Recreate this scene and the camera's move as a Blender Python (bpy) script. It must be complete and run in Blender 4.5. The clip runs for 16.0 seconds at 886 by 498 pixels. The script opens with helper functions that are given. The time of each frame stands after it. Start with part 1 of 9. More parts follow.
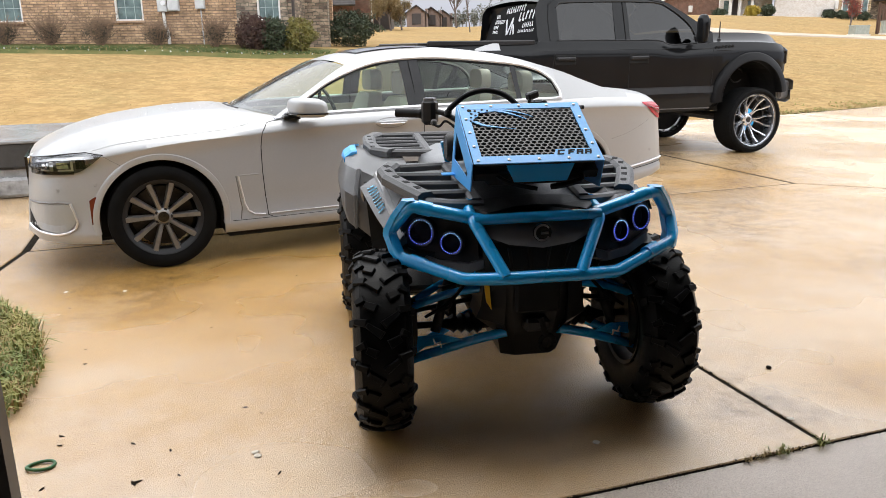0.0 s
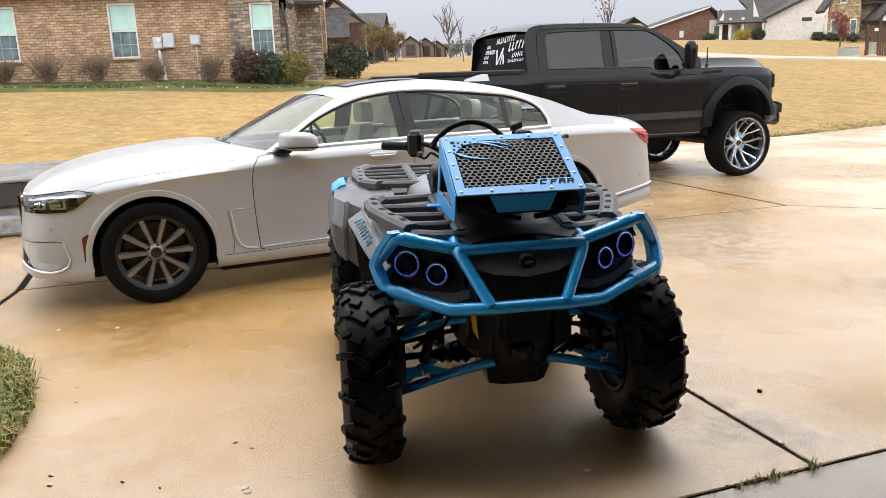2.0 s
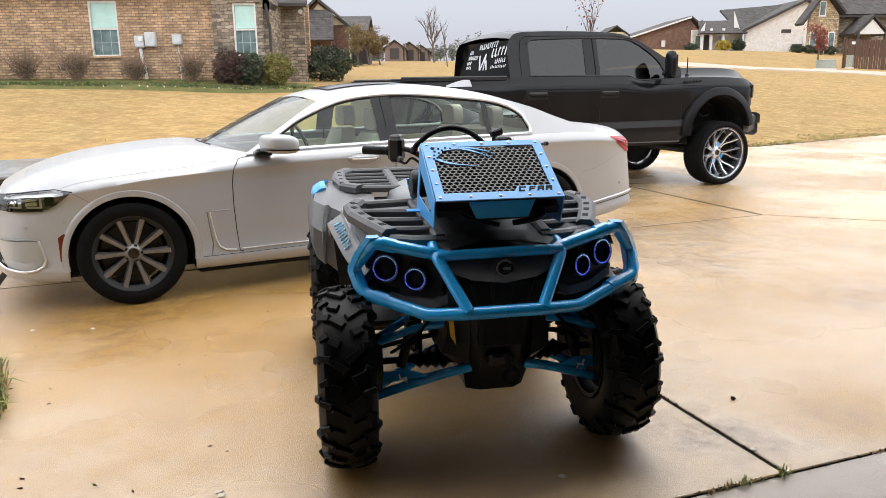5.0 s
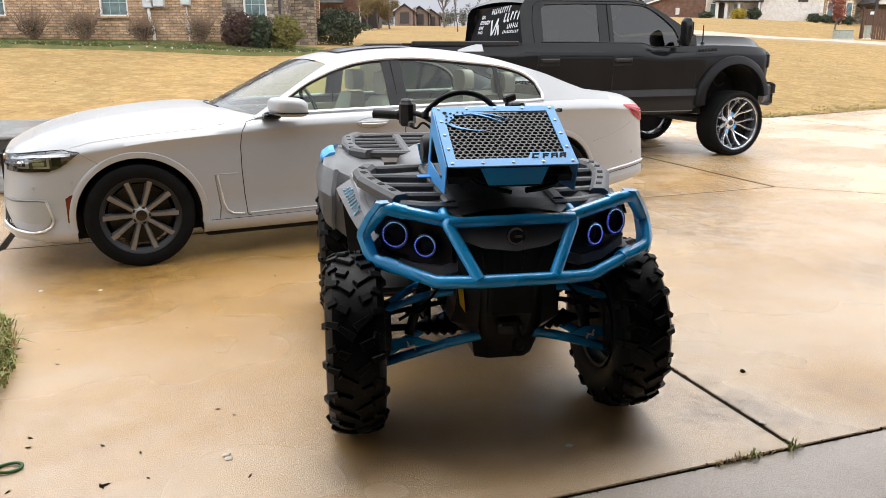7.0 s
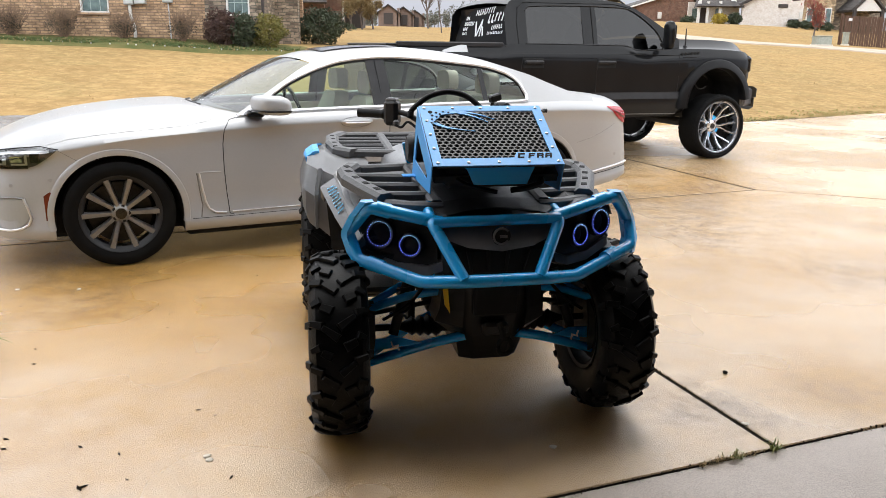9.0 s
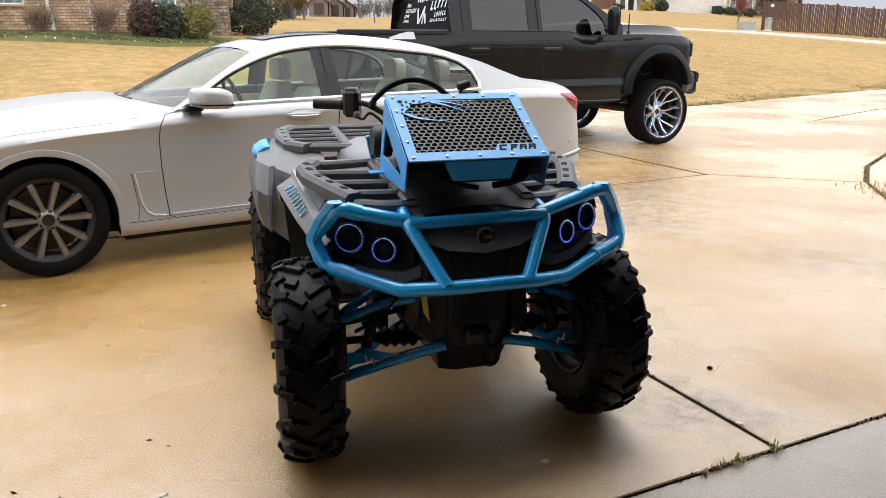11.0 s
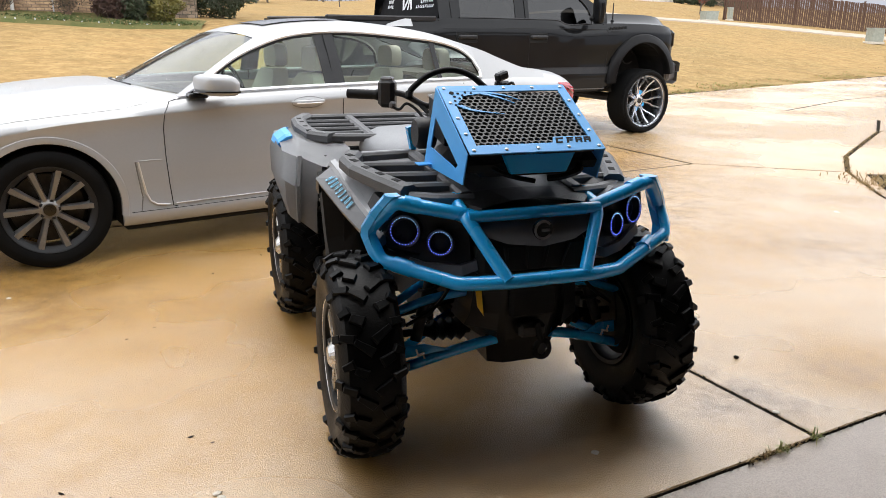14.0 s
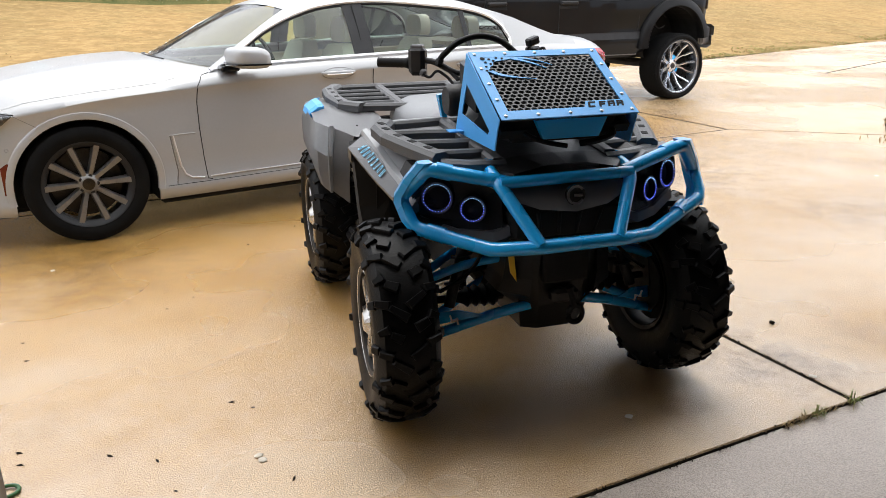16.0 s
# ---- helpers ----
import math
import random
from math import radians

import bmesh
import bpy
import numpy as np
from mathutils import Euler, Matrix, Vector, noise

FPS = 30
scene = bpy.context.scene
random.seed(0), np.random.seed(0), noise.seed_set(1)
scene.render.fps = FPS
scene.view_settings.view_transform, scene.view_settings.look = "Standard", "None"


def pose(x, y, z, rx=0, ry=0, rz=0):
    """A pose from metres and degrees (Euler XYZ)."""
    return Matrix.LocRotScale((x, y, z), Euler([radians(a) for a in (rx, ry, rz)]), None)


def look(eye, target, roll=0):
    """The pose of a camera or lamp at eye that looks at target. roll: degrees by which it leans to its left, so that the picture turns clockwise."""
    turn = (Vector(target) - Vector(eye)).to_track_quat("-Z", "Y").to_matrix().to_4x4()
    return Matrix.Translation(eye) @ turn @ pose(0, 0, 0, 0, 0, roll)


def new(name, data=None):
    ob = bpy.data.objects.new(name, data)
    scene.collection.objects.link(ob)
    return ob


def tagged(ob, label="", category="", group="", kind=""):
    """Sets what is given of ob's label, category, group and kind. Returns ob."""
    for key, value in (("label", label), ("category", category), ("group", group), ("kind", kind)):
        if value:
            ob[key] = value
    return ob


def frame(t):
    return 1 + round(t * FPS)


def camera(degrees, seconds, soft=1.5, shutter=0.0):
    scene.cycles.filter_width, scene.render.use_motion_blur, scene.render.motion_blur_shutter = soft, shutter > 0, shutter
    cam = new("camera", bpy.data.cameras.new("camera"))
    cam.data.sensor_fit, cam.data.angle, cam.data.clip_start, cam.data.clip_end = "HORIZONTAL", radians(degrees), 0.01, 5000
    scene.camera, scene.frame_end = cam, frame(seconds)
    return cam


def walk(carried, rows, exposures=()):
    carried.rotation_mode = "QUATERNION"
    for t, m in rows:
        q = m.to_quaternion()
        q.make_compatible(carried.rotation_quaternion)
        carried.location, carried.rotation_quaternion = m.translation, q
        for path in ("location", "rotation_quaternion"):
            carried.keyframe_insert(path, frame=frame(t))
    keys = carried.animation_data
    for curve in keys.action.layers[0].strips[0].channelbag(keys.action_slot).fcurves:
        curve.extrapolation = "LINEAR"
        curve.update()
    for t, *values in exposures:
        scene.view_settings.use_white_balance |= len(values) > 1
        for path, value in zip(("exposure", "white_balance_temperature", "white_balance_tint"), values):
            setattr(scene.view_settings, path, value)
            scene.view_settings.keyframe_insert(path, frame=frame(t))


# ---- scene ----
cam = camera(61.0, 16.0, soft=0.45)
PATH = [
    (0, (0.038, 0.131, 1.439), (0.025, 2.062, 0.918), -0.7),
    (0.5, (0.064, 0.142, 1.45), (0.064, 2.077, 0.942), -1.2),
    (1, (0.078, 0.15, 1.467), (0.088, 2.089, 0.976), -1.6),
    (1.5, (0.068, 0.136, 1.449), (0.077, 2.08, 0.98), -1.9),
    (2, (0.088, 0.114, 1.454), (0.079, 2.063, 1.005), -1.9),
    (2.5, (0.095, 0.097, 1.458), (0.073, 2.05, 1.028), -1.8),
    (3, (0.088, 0.08, 1.468), (0.066, 2.036, 1.051), -1.8),
    (3.5, (0.099, 0.092, 1.464), (0.096, 2.048, 1.047), -1.6),
    (4, (0.092, 0.109, 1.458), (0.114, 2.064, 1.037), -1.7),
    (4.2, (0.099, 0.1, 1.461), (0.132, 2.054, 1.037), -1.4),
    (6.5, (0.091, 0.128, 1.453), (0.117, 2.065, 0.958), 0.0),
    (7, (0.085, 0.141, 1.449), (0.107, 2.071, 0.926), 0.0),
    (7.5, (0.07, 0.162, 1.445), (0.088, 2.087, 0.903), -0.2),
    (8, (0.07, 0.167, 1.447), (0.088, 2.091, 0.901), -0.2),
    (8.5, (0.061, 0.167, 1.442), (0.092, 2.094, 0.907), 0.1),
    (9, (0.076, 0.156, 1.44), (0.145, 2.086, 0.92), 0.7),
    (9.5, (0.065, 0.145, 1.443), (0.185, 2.074, 0.928), 1.3),
    (9.7, (0.039, 0.174, 1.438), (0.182, 2.102, 0.925), 1.3),
    (11.8, (-0.176, 0.469, 1.413), (0.087, 2.37, 0.852), -0.9),
    (12, (-0.244, 0.465, 1.426), (0.024, 2.365, 0.864), -1.2),
    (12.5, (-0.373, 0.471, 1.429), (-0.091, 2.37, 0.867), -1.4),
    (13, (-0.364, 0.474, 1.437), (-0.059, 2.367, 0.87), -0.7),
    (13.5, (-0.348, 0.471, 1.431), (-0.023, 2.361, 0.863), 0.0),
    (14, (-0.342, 0.481, 1.429), (-0.013, 2.368, 0.852), 0.8),
    (14.5, (-0.345, 0.489, 1.424), (-0.027, 2.372, 0.83), 1.1),
    (15, (-0.337, 0.499, 1.422), (-0.044, 2.379, 0.808), 0.9),
    (15.5, (-0.345, 0.48, 1.417), (-0.079, 2.358, 0.785), 0.3),
    (16, (-0.352, 0.462, 1.417), (-0.107, 2.338, 0.769), -0.6),
]
walk(cam, [(t, look(eye, target, roll)) for t, eye, target, roll in PATH])

# ---- light ----
world = bpy.data.worlds.new("overcast_sky")
scene.world = world
world.use_nodes = True
wn, wl = world.node_tree.nodes, world.node_tree.links
sky = wn.new("ShaderNodeTexSky")
sky.sky_type = "NISHITA"
sky.sun_disc = False
sky.sun_elevation = radians(68)
sky.sun_rotation = radians(5)
sky.air_density, sky.dust_density, sky.ozone_density = 1.0, 4.0, 1.0
veil = wn.new("ShaderNodeMix")
veil.data_type = "RGBA"
veil.inputs[0].default_value = 0.9
wl.new(sky.outputs[0], veil.inputs[6])
# overcast cloud: brightest at half height, dull at the horizon
place = wn.new("ShaderNodeTexCoord")
height = wn.new("ShaderNodeSeparateXYZ")
wl.new(place.outputs["Generated"], height.inputs[0])
cloud = wn.new("ShaderNodeValToRGB")
cloud.color_ramp.elements[0].position, cloud.color_ramp.elements[1].position = 0.0, 0.9
cloud.color_ramp.elements[0].color, cloud.color_ramp.elements[1].color = (0.168, 0.176, 0.205, 1), (0.42, 0.428, 0.44, 1)
for at, shade in ((0.16, (0.2, 0.209, 0.238, 1)), (0.36, (0.61, 0.622, 0.65, 1)), (0.55, (0.59, 0.6, 0.617, 1))):
    cloud.color_ramp.elements.new(at).color = shade
wl.new(height.outputs[2], cloud.inputs[0])
gain = wn.new("ShaderNodeVectorMath")
gain.operation = "SCALE"
wl.new(cloud.outputs[0], gain.inputs[0])
# added gain: the whole sky brightens smoothly behind the garage, to light the sedan's flank
side = wn.new("ShaderNodeMapRange")
for k, v in enumerate((1.0, -1.0, 12.0, 19.0)):
    side.inputs[k + 1].default_value = v
wl.new(height.outputs[1], side.inputs[0])
wl.new(side.outputs[0], gain.inputs["Scale"])
wl.new(gain.outputs[0], veil.inputs[7])
wl.new(veil.outputs[2], wn["Background"].inputs[0])
wn["Background"].inputs[1].default_value = 0.146
sun = new("sun", bpy.data.lights.new("sun", "SUN"))
sun.data.energy, sun.data.angle, sun.data.color = 0.75, radians(35), (1.0, 0.98, 0.95)
sun.matrix_world = look((0.4, 4.6, 11.4), (0, 0, 0))
scene.view_settings.exposure = 1.0


# ---- materials ----
def mat(name, a, b=None, rough=0.5, metal=0.0, scale=8.0, bump=0.0, bump_scale=60.0, coat=0.0, rough_b=None, detail=4.0, spec=0.5, stretch=(1, 1, 1), coat_rough=0.04):
    """A surface that varies between two colours at two scales, with fine relief."""
    m = bpy.data.materials.new(name)
    m.use_nodes = True
    n, l = m.node_tree.nodes, m.node_tree.links
    p = n["Principled BSDF"]
    b = b or tuple(min(1, c * 0.8) for c in a)
    co = n.new("ShaderNodeTexCoord")
    mp = n.new("ShaderNodeMapping")
    mp.inputs["Scale"].default_value = stretch
    l.new(co.outputs["Object"], mp.inputs[0])
    no = n.new("ShaderNodeTexNoise")
    no.inputs["Scale"].default_value, no.inputs["Detail"].default_value = scale, detail
    l.new(mp.outputs[0], no.inputs["Vector"])
    fine = n.new("ShaderNodeTexNoise")
    fine.inputs["Scale"].default_value, fine.inputs["Detail"].default_value = bump_scale, 3.0
    l.new(mp.outputs[0], fine.inputs["Vector"])
    add = n.new("ShaderNodeMath")
    add.operation = "MULTIPLY_ADD"
    add.inputs[1].default_value = 0.35
    l.new(fine.outputs[0], add.inputs[0])
    l.new(no.outputs[0], add.inputs[2])
    ramp = n.new("ShaderNodeValToRGB")
    ramp.color_ramp.elements[0].position, ramp.color_ramp.elements[1].position = 0.5, 0.85
    ramp.color_ramp.elements[0].color, ramp.color_ramp.elements[1].color = (*a, 1), (*b, 1)
    l.new(add.outputs[0], ramp.inputs[0])
    l.new(ramp.outputs[0], p.inputs["Base Color"])
    p.inputs["Metallic"].default_value = metal
    p.inputs["Specular IOR Level"].default_value = spec
    p.inputs["Coat Weight"].default_value, p.inputs["Coat Roughness"].default_value = coat, coat_rough
    rr = n.new("ShaderNodeMapRange")
    rr.inputs[1].default_value, rr.inputs[2].default_value = 0.3, 0.7
    rr.inputs[3].default_value, rr.inputs[4].default_value = rough, (rough * 1.25 if rough_b is None else rough_b)
    l.new(no.outputs[0], rr.inputs[0])
    l.new(rr.outputs[0], p.inputs["Roughness"])
    if bump:
        bp = n.new("ShaderNodeBump")
        bp.inputs["Strength"].default_value, bp.inputs["Distance"].default_value = 1.0, bump
        l.new(fine.outputs[0], bp.inputs["Height"])
        l.new(bp.outputs[0], p.inputs["Normal"])
    return m


def glow(name, colour, strength):
    m = mat(name, (0.02, 0.02, 0.02), rough=0.3)
    p = m.node_tree.nodes["Principled BSDF"]
    p.inputs["Emission Color"].default_value, p.inputs["Emission Strength"].default_value = (*colour, 1), strength
    return m


def glass(name, colour, alpha, rough=0.02):
    """A thin tinted pane: part see-through, part glossy."""
    m = bpy.data.materials.new(name)
    m.use_nodes = True
    n, l = m.node_tree.nodes, m.node_tree.links
    out = n["Material Output"]
    n.remove(n["Principled BSDF"])
    tr, gl, mx, fr = (n.new("ShaderNode" + k) for k in ("BsdfTransparent", "BsdfGlossy", "MixShader", "Fresnel"))
    tr.inputs[0].default_value = (*colour, 1)
    gl.inputs["Roughness"].default_value = rough
    fr.inputs[0].default_value = 1.0 + alpha
    l.new(fr.outputs[0], mx.inputs[0])
    l.new(tr.outputs[0], mx.inputs[1])
    l.new(gl.outputs[0], mx.inputs[2])
    l.new(mx.outputs[0], out.inputs[0])
    return m


def wall_mat(name, colours, mortar, width, height, gap, stone=False):
    """Coursed brick, or irregular stacked stone, at true size with recessed joints."""
    m = bpy.data.materials.new(name)
    m.use_nodes = True
    n, l = m.node_tree.nodes, m.node_tree.links
    p = n["Principled BSDF"]
    p.inputs["Roughness"].default_value = 0.85
    co = n.new("ShaderNodeTexCoord")
    sep, com = n.new("ShaderNodeSeparateXYZ"), n.new("ShaderNodeCombineXYZ")
    l.new(co.outputs["Object"], sep.inputs[0])
    ad = n.new("ShaderNodeMath")
    l.new(sep.outputs[0], ad.inputs[0])
    l.new(sep.outputs[1], ad.inputs[1])
    l.new(ad.outputs[0], com.inputs[0])
    l.new(sep.outputs[2], com.inputs[1])
    br = n.new("ShaderNodeTexBrick")
    br.inputs["Color1"].default_value, br.inputs["Color2"].default_value = (*colours[0], 1), (*colours[1], 1)
    br.inputs["Mortar"].default_value = (*mortar, 1)
    br.inputs["Scale"].default_value = 1.0
    br.inputs["Brick Width"].default_value, br.inputs["Row Height"].default_value = width, height
    br.inputs["Mortar Size"].default_value = gap
    vec = com.outputs[0]
    if stone:
        wob = n.new("ShaderNodeTexNoise")
        wob.inputs["Scale"].default_value = 6.0
        l.new(com.outputs[0], wob.inputs["Vector"])
        sc = n.new("ShaderNodeVectorMath")
        sc.operation = "SCALE"
        sc.inputs["Scale"].default_value = 0.1
        l.new(wob.outputs[1], sc.inputs[0])
        av = n.new("ShaderNodeVectorMath")
        l.new(com.outputs[0], av.inputs[0])
        l.new(sc.outputs[0], av.inputs[1])
        vec = av.outputs[0]
    l.new(vec, br.inputs["Vector"])
    no = n.new("ShaderNodeTexNoise")
    no.inputs["Scale"].default_value, no.inputs["Detail"].default_value = 2.2, 6.0
    l.new(com.outputs[0], no.inputs["Vector"])
    mx = n.new("ShaderNodeMix")
    mx.data_type, mx.blend_type = "RGBA", "OVERLAY"
    mx.inputs[0].default_value = 0.6
    # single bricks weathered darker or paler than their neighbours
    squash = n.new("ShaderNodeMapping")
    squash.inputs["Scale"].default_value = (0.9 / width, 0.9 / height, 1)
    l.new(vec, squash.inputs[0])
    worn = n.new("ShaderNodeTexNoise")
    worn.inputs["Scale"].default_value, worn.inputs["Detail"].default_value, worn.inputs["Roughness"].default_value = 1.0, 3.0, 0.7
    l.new(squash.outputs[0], worn.inputs["Vector"])
    vary = n.new("ShaderNodeMix")
    vary.data_type, vary.blend_type = "RGBA", "OVERLAY"
    vary.inputs[0].default_value = 1.0
    l.new(br.outputs[0], vary.inputs[6])
    l.new(worn.outputs[0], vary.inputs[7])
    l.new(vary.outputs[2], mx.inputs[6])
    l.new(no.outputs[0], mx.inputs[7])
    l.new(mx.outputs[2], p.inputs["Base Color"])
    bp = n.new("ShaderNodeBump")
    bp.inputs["Strength"].default_value, bp.inputs["Distance"].default_value = 0.8, 0.02
    bp.invert = True
    l.new(br.outputs[1], bp.inputs["Height"])
    l.new(bp.outputs[0], p.inputs["Normal"])
    return m


def concrete_mat(name, dry, tan, wet_rough, dry_rough, ochre=(0.45, 0.29, 0.11), ponds=(), damp=(), film=(0.95, 1.5)):
    """Broom-finished concrete, part wet: sheen varies in broad patches, ochre silt stains, pores and specks."""
    m = bpy.data.materials.new(name)
    m.use_nodes = True
    n, l = m.node_tree.nodes, m.node_tree.links
    p = n["Principled BSDF"]
    co = n.new("ShaderNodeTexCoord")

    def noise_node(scale, detail, rough=0.55):
        no = n.new("ShaderNodeTexNoise")
        no.inputs["Scale"].default_value, no.inputs["Detail"].default_value, no.inputs["Roughness"].default_value = scale, detail, rough
        l.new(co.outputs["Object"], no.inputs["Vector"])
        return no

    def mix(kind, fac, a, b):
        mx = n.new("ShaderNodeMix")
        mx.data_type, mx.blend_type = "RGBA", kind
        for k, v in ((0, fac), (6, a), (7, b)):
            if isinstance(v, (int, float)):
                mx.inputs[k].default_value = v
            elif isinstance(v, tuple):
                mx.inputs[k].default_value = (*v, 1)
            else:
                l.new(v, mx.inputs[k])
        return mx.outputs[2]

    def rng(src, a, b, c=0.0, d=1.0):
        r = n.new("ShaderNodeMapRange")
        for k, v in enumerate((a, b, c, d)):
            r.inputs[k + 1].default_value = v
        l.new(src, r.inputs[0])
        return r.outputs[0]

    p.inputs["Specular IOR Level"].default_value, p.inputs["IOR"].default_value = film
    broad, mid, grain, speck = noise_node(0.45, 3), noise_node(2.3, 5), noise_node(190, 3, 0.6), noise_node(260, 2)
    col = mix("MIX", rng(mid.outputs[0], 0.38, 0.66), dry, tan)
    stain = noise_node(0.62, 5, 0.6)
    col = mix("MIX", rng(stain.outputs[0], 0.52, 0.74, 0, 0.6), col, ochre)
    # silt left where water stands: ragged ponds
    rag = noise_node(1.1, 6, 0.65)
    for x, y, r, k in ponds:
        dist = n.new("ShaderNodeVectorMath")
        dist.operation = "DISTANCE"
        dist.inputs[1].default_value = (x, y, 0)
        l.new(co.outputs["Object"], dist.inputs[0])
        edge = n.new("ShaderNodeMath")
        edge.operation = "MULTIPLY_ADD"
        edge.inputs[1].default_value = 2.2 * r
        l.new(rag.outputs[0], edge.inputs[0])
        l.new(dist.outputs["Value"], edge.inputs[2])
        col = mix("MIX", rng(edge.outputs[0], r * 1.3, r * 2.3, k, 0.0), col, ochre)
    blot = noise_node(6.5, 10, 0.78)
    # damp mottling beside the joints
    for x, y, r, k in damp:
        dist, edge = n.new("ShaderNodeVectorMath"), n.new("ShaderNodeMath")
        dist.operation, edge.operation = "DISTANCE", "MULTIPLY_ADD"
        dist.inputs[1].default_value, edge.inputs[1].default_value = (x, y, 0), 3.4 * r
        l.new(co.outputs["Object"], dist.inputs[0])
        l.new(blot.outputs[0], edge.inputs[0])
        l.new(dist.outputs["Value"], edge.inputs[2])
        col = mix("MULTIPLY", rng(edge.outputs[0], r * 1.5, r * 2.6, k, 0.0), col, (0.42, 0.38, 0.35))
    col = mix("MULTIPLY", 0.28, col, mix("MIX", rng(blot.outputs[0], 0.34, 0.54), (0.66, 0.60, 0.52), (1, 1, 1)))
    col = mix("MULTIPLY", 0.9, col, mix("MIX", rng(grain.outputs[0], 0.34, 0.6), (0.55, 0.53, 0.5), (1.08, 1.08, 1.08)))
    col = mix("MULTIPLY", 0.7, col, mix("MIX", rng(speck.outputs[0], 0.37, 0.48), (0.45, 0.43, 0.4), (1.04, 1.04, 1.04)))
    wet = rng(broad.outputs[0], 0.4, 0.58)
    col = mix("MULTIPLY", rng(broad.outputs[0], 0.42, 0.6, 0, 0.4), col, (0.72, 0.64, 0.52))
    l.new(col, p.inputs["Base Color"])
    ro = n.new("ShaderNodeMapRange")
    ro.inputs[3].default_value, ro.inputs[4].default_value = dry_rough, wet_rough
    l.new(wet, ro.inputs[0])
    l.new(ro.outputs[0], p.inputs["Roughness"])
    bp = n.new("ShaderNodeBump")
    bp.inputs["Strength"].default_value, bp.inputs["Distance"].default_value = 0.55, 0.006
    l.new(grain.outputs[0], bp.inputs["Height"])
    l.new(bp.outputs[0], p.inputs["Normal"])
    return m


def lawn_mat():
    """Dormant lawn: pale straw with broad olive and bleached patches, clumps and dark thatch specks."""
    m = bpy.data.materials.new("dormant_lawn")
    m.use_nodes = True
    n, l = m.node_tree.nodes, m.node_tree.links
    p = n["Principled BSDF"]
    p.inputs["Roughness"].default_value, p.inputs["Specular IOR Level"].default_value = 0.95, 0.1
    co = n.new("ShaderNodeTexCoord")
    col = None
    for scale, detail, lo, hi, a, b in ((0.12, 3, 0.38, 0.62, (0.335, 0.214, 0.088), (0.265, 0.18, 0.077)), (0.9, 6, 0.45, 0.7, None, (0.25, 0.19, 0.08)), (5.0, 6, 0.42, 0.72, None, (0.50, 0.34, 0.155)), (1.7, 5, 0.46, 0.64, None, (0.235, 0.15, 0.062)), (9.0, 6, 0.54, 0.68, None, (0.19, 0.125, 0.052))):
        no, rg, mx = n.new("ShaderNodeTexNoise"), n.new("ShaderNodeMapRange"), n.new("ShaderNodeMix")
        no.inputs["Scale"].default_value, no.inputs["Detail"].default_value, no.inputs["Roughness"].default_value = scale, detail, 0.62
        l.new(co.outputs["Object"], no.inputs["Vector"])
        rg.inputs[1].default_value, rg.inputs[2].default_value, rg.inputs[4].default_value = lo, hi, 1.0 if a else 0.65
        l.new(no.outputs[0], rg.inputs[0])
        mx.data_type = "RGBA"
        l.new(rg.outputs[0], mx.inputs[0])
        if a:
            mx.inputs[6].default_value = (*a, 1)
        else:
            l.new(col, mx.inputs[6])
        mx.inputs[7].default_value = (*b, 1)
        col = mx.outputs[2]
    l.new(col, p.inputs["Base Color"])
    bp = n.new("ShaderNodeBump")
    bp.inputs["Strength"].default_value, bp.inputs["Distance"].default_value = 0.9, 0.03
    l.new(no.outputs[0], bp.inputs["Height"])
    l.new(bp.outputs[0], p.inputs["Normal"])
    return m


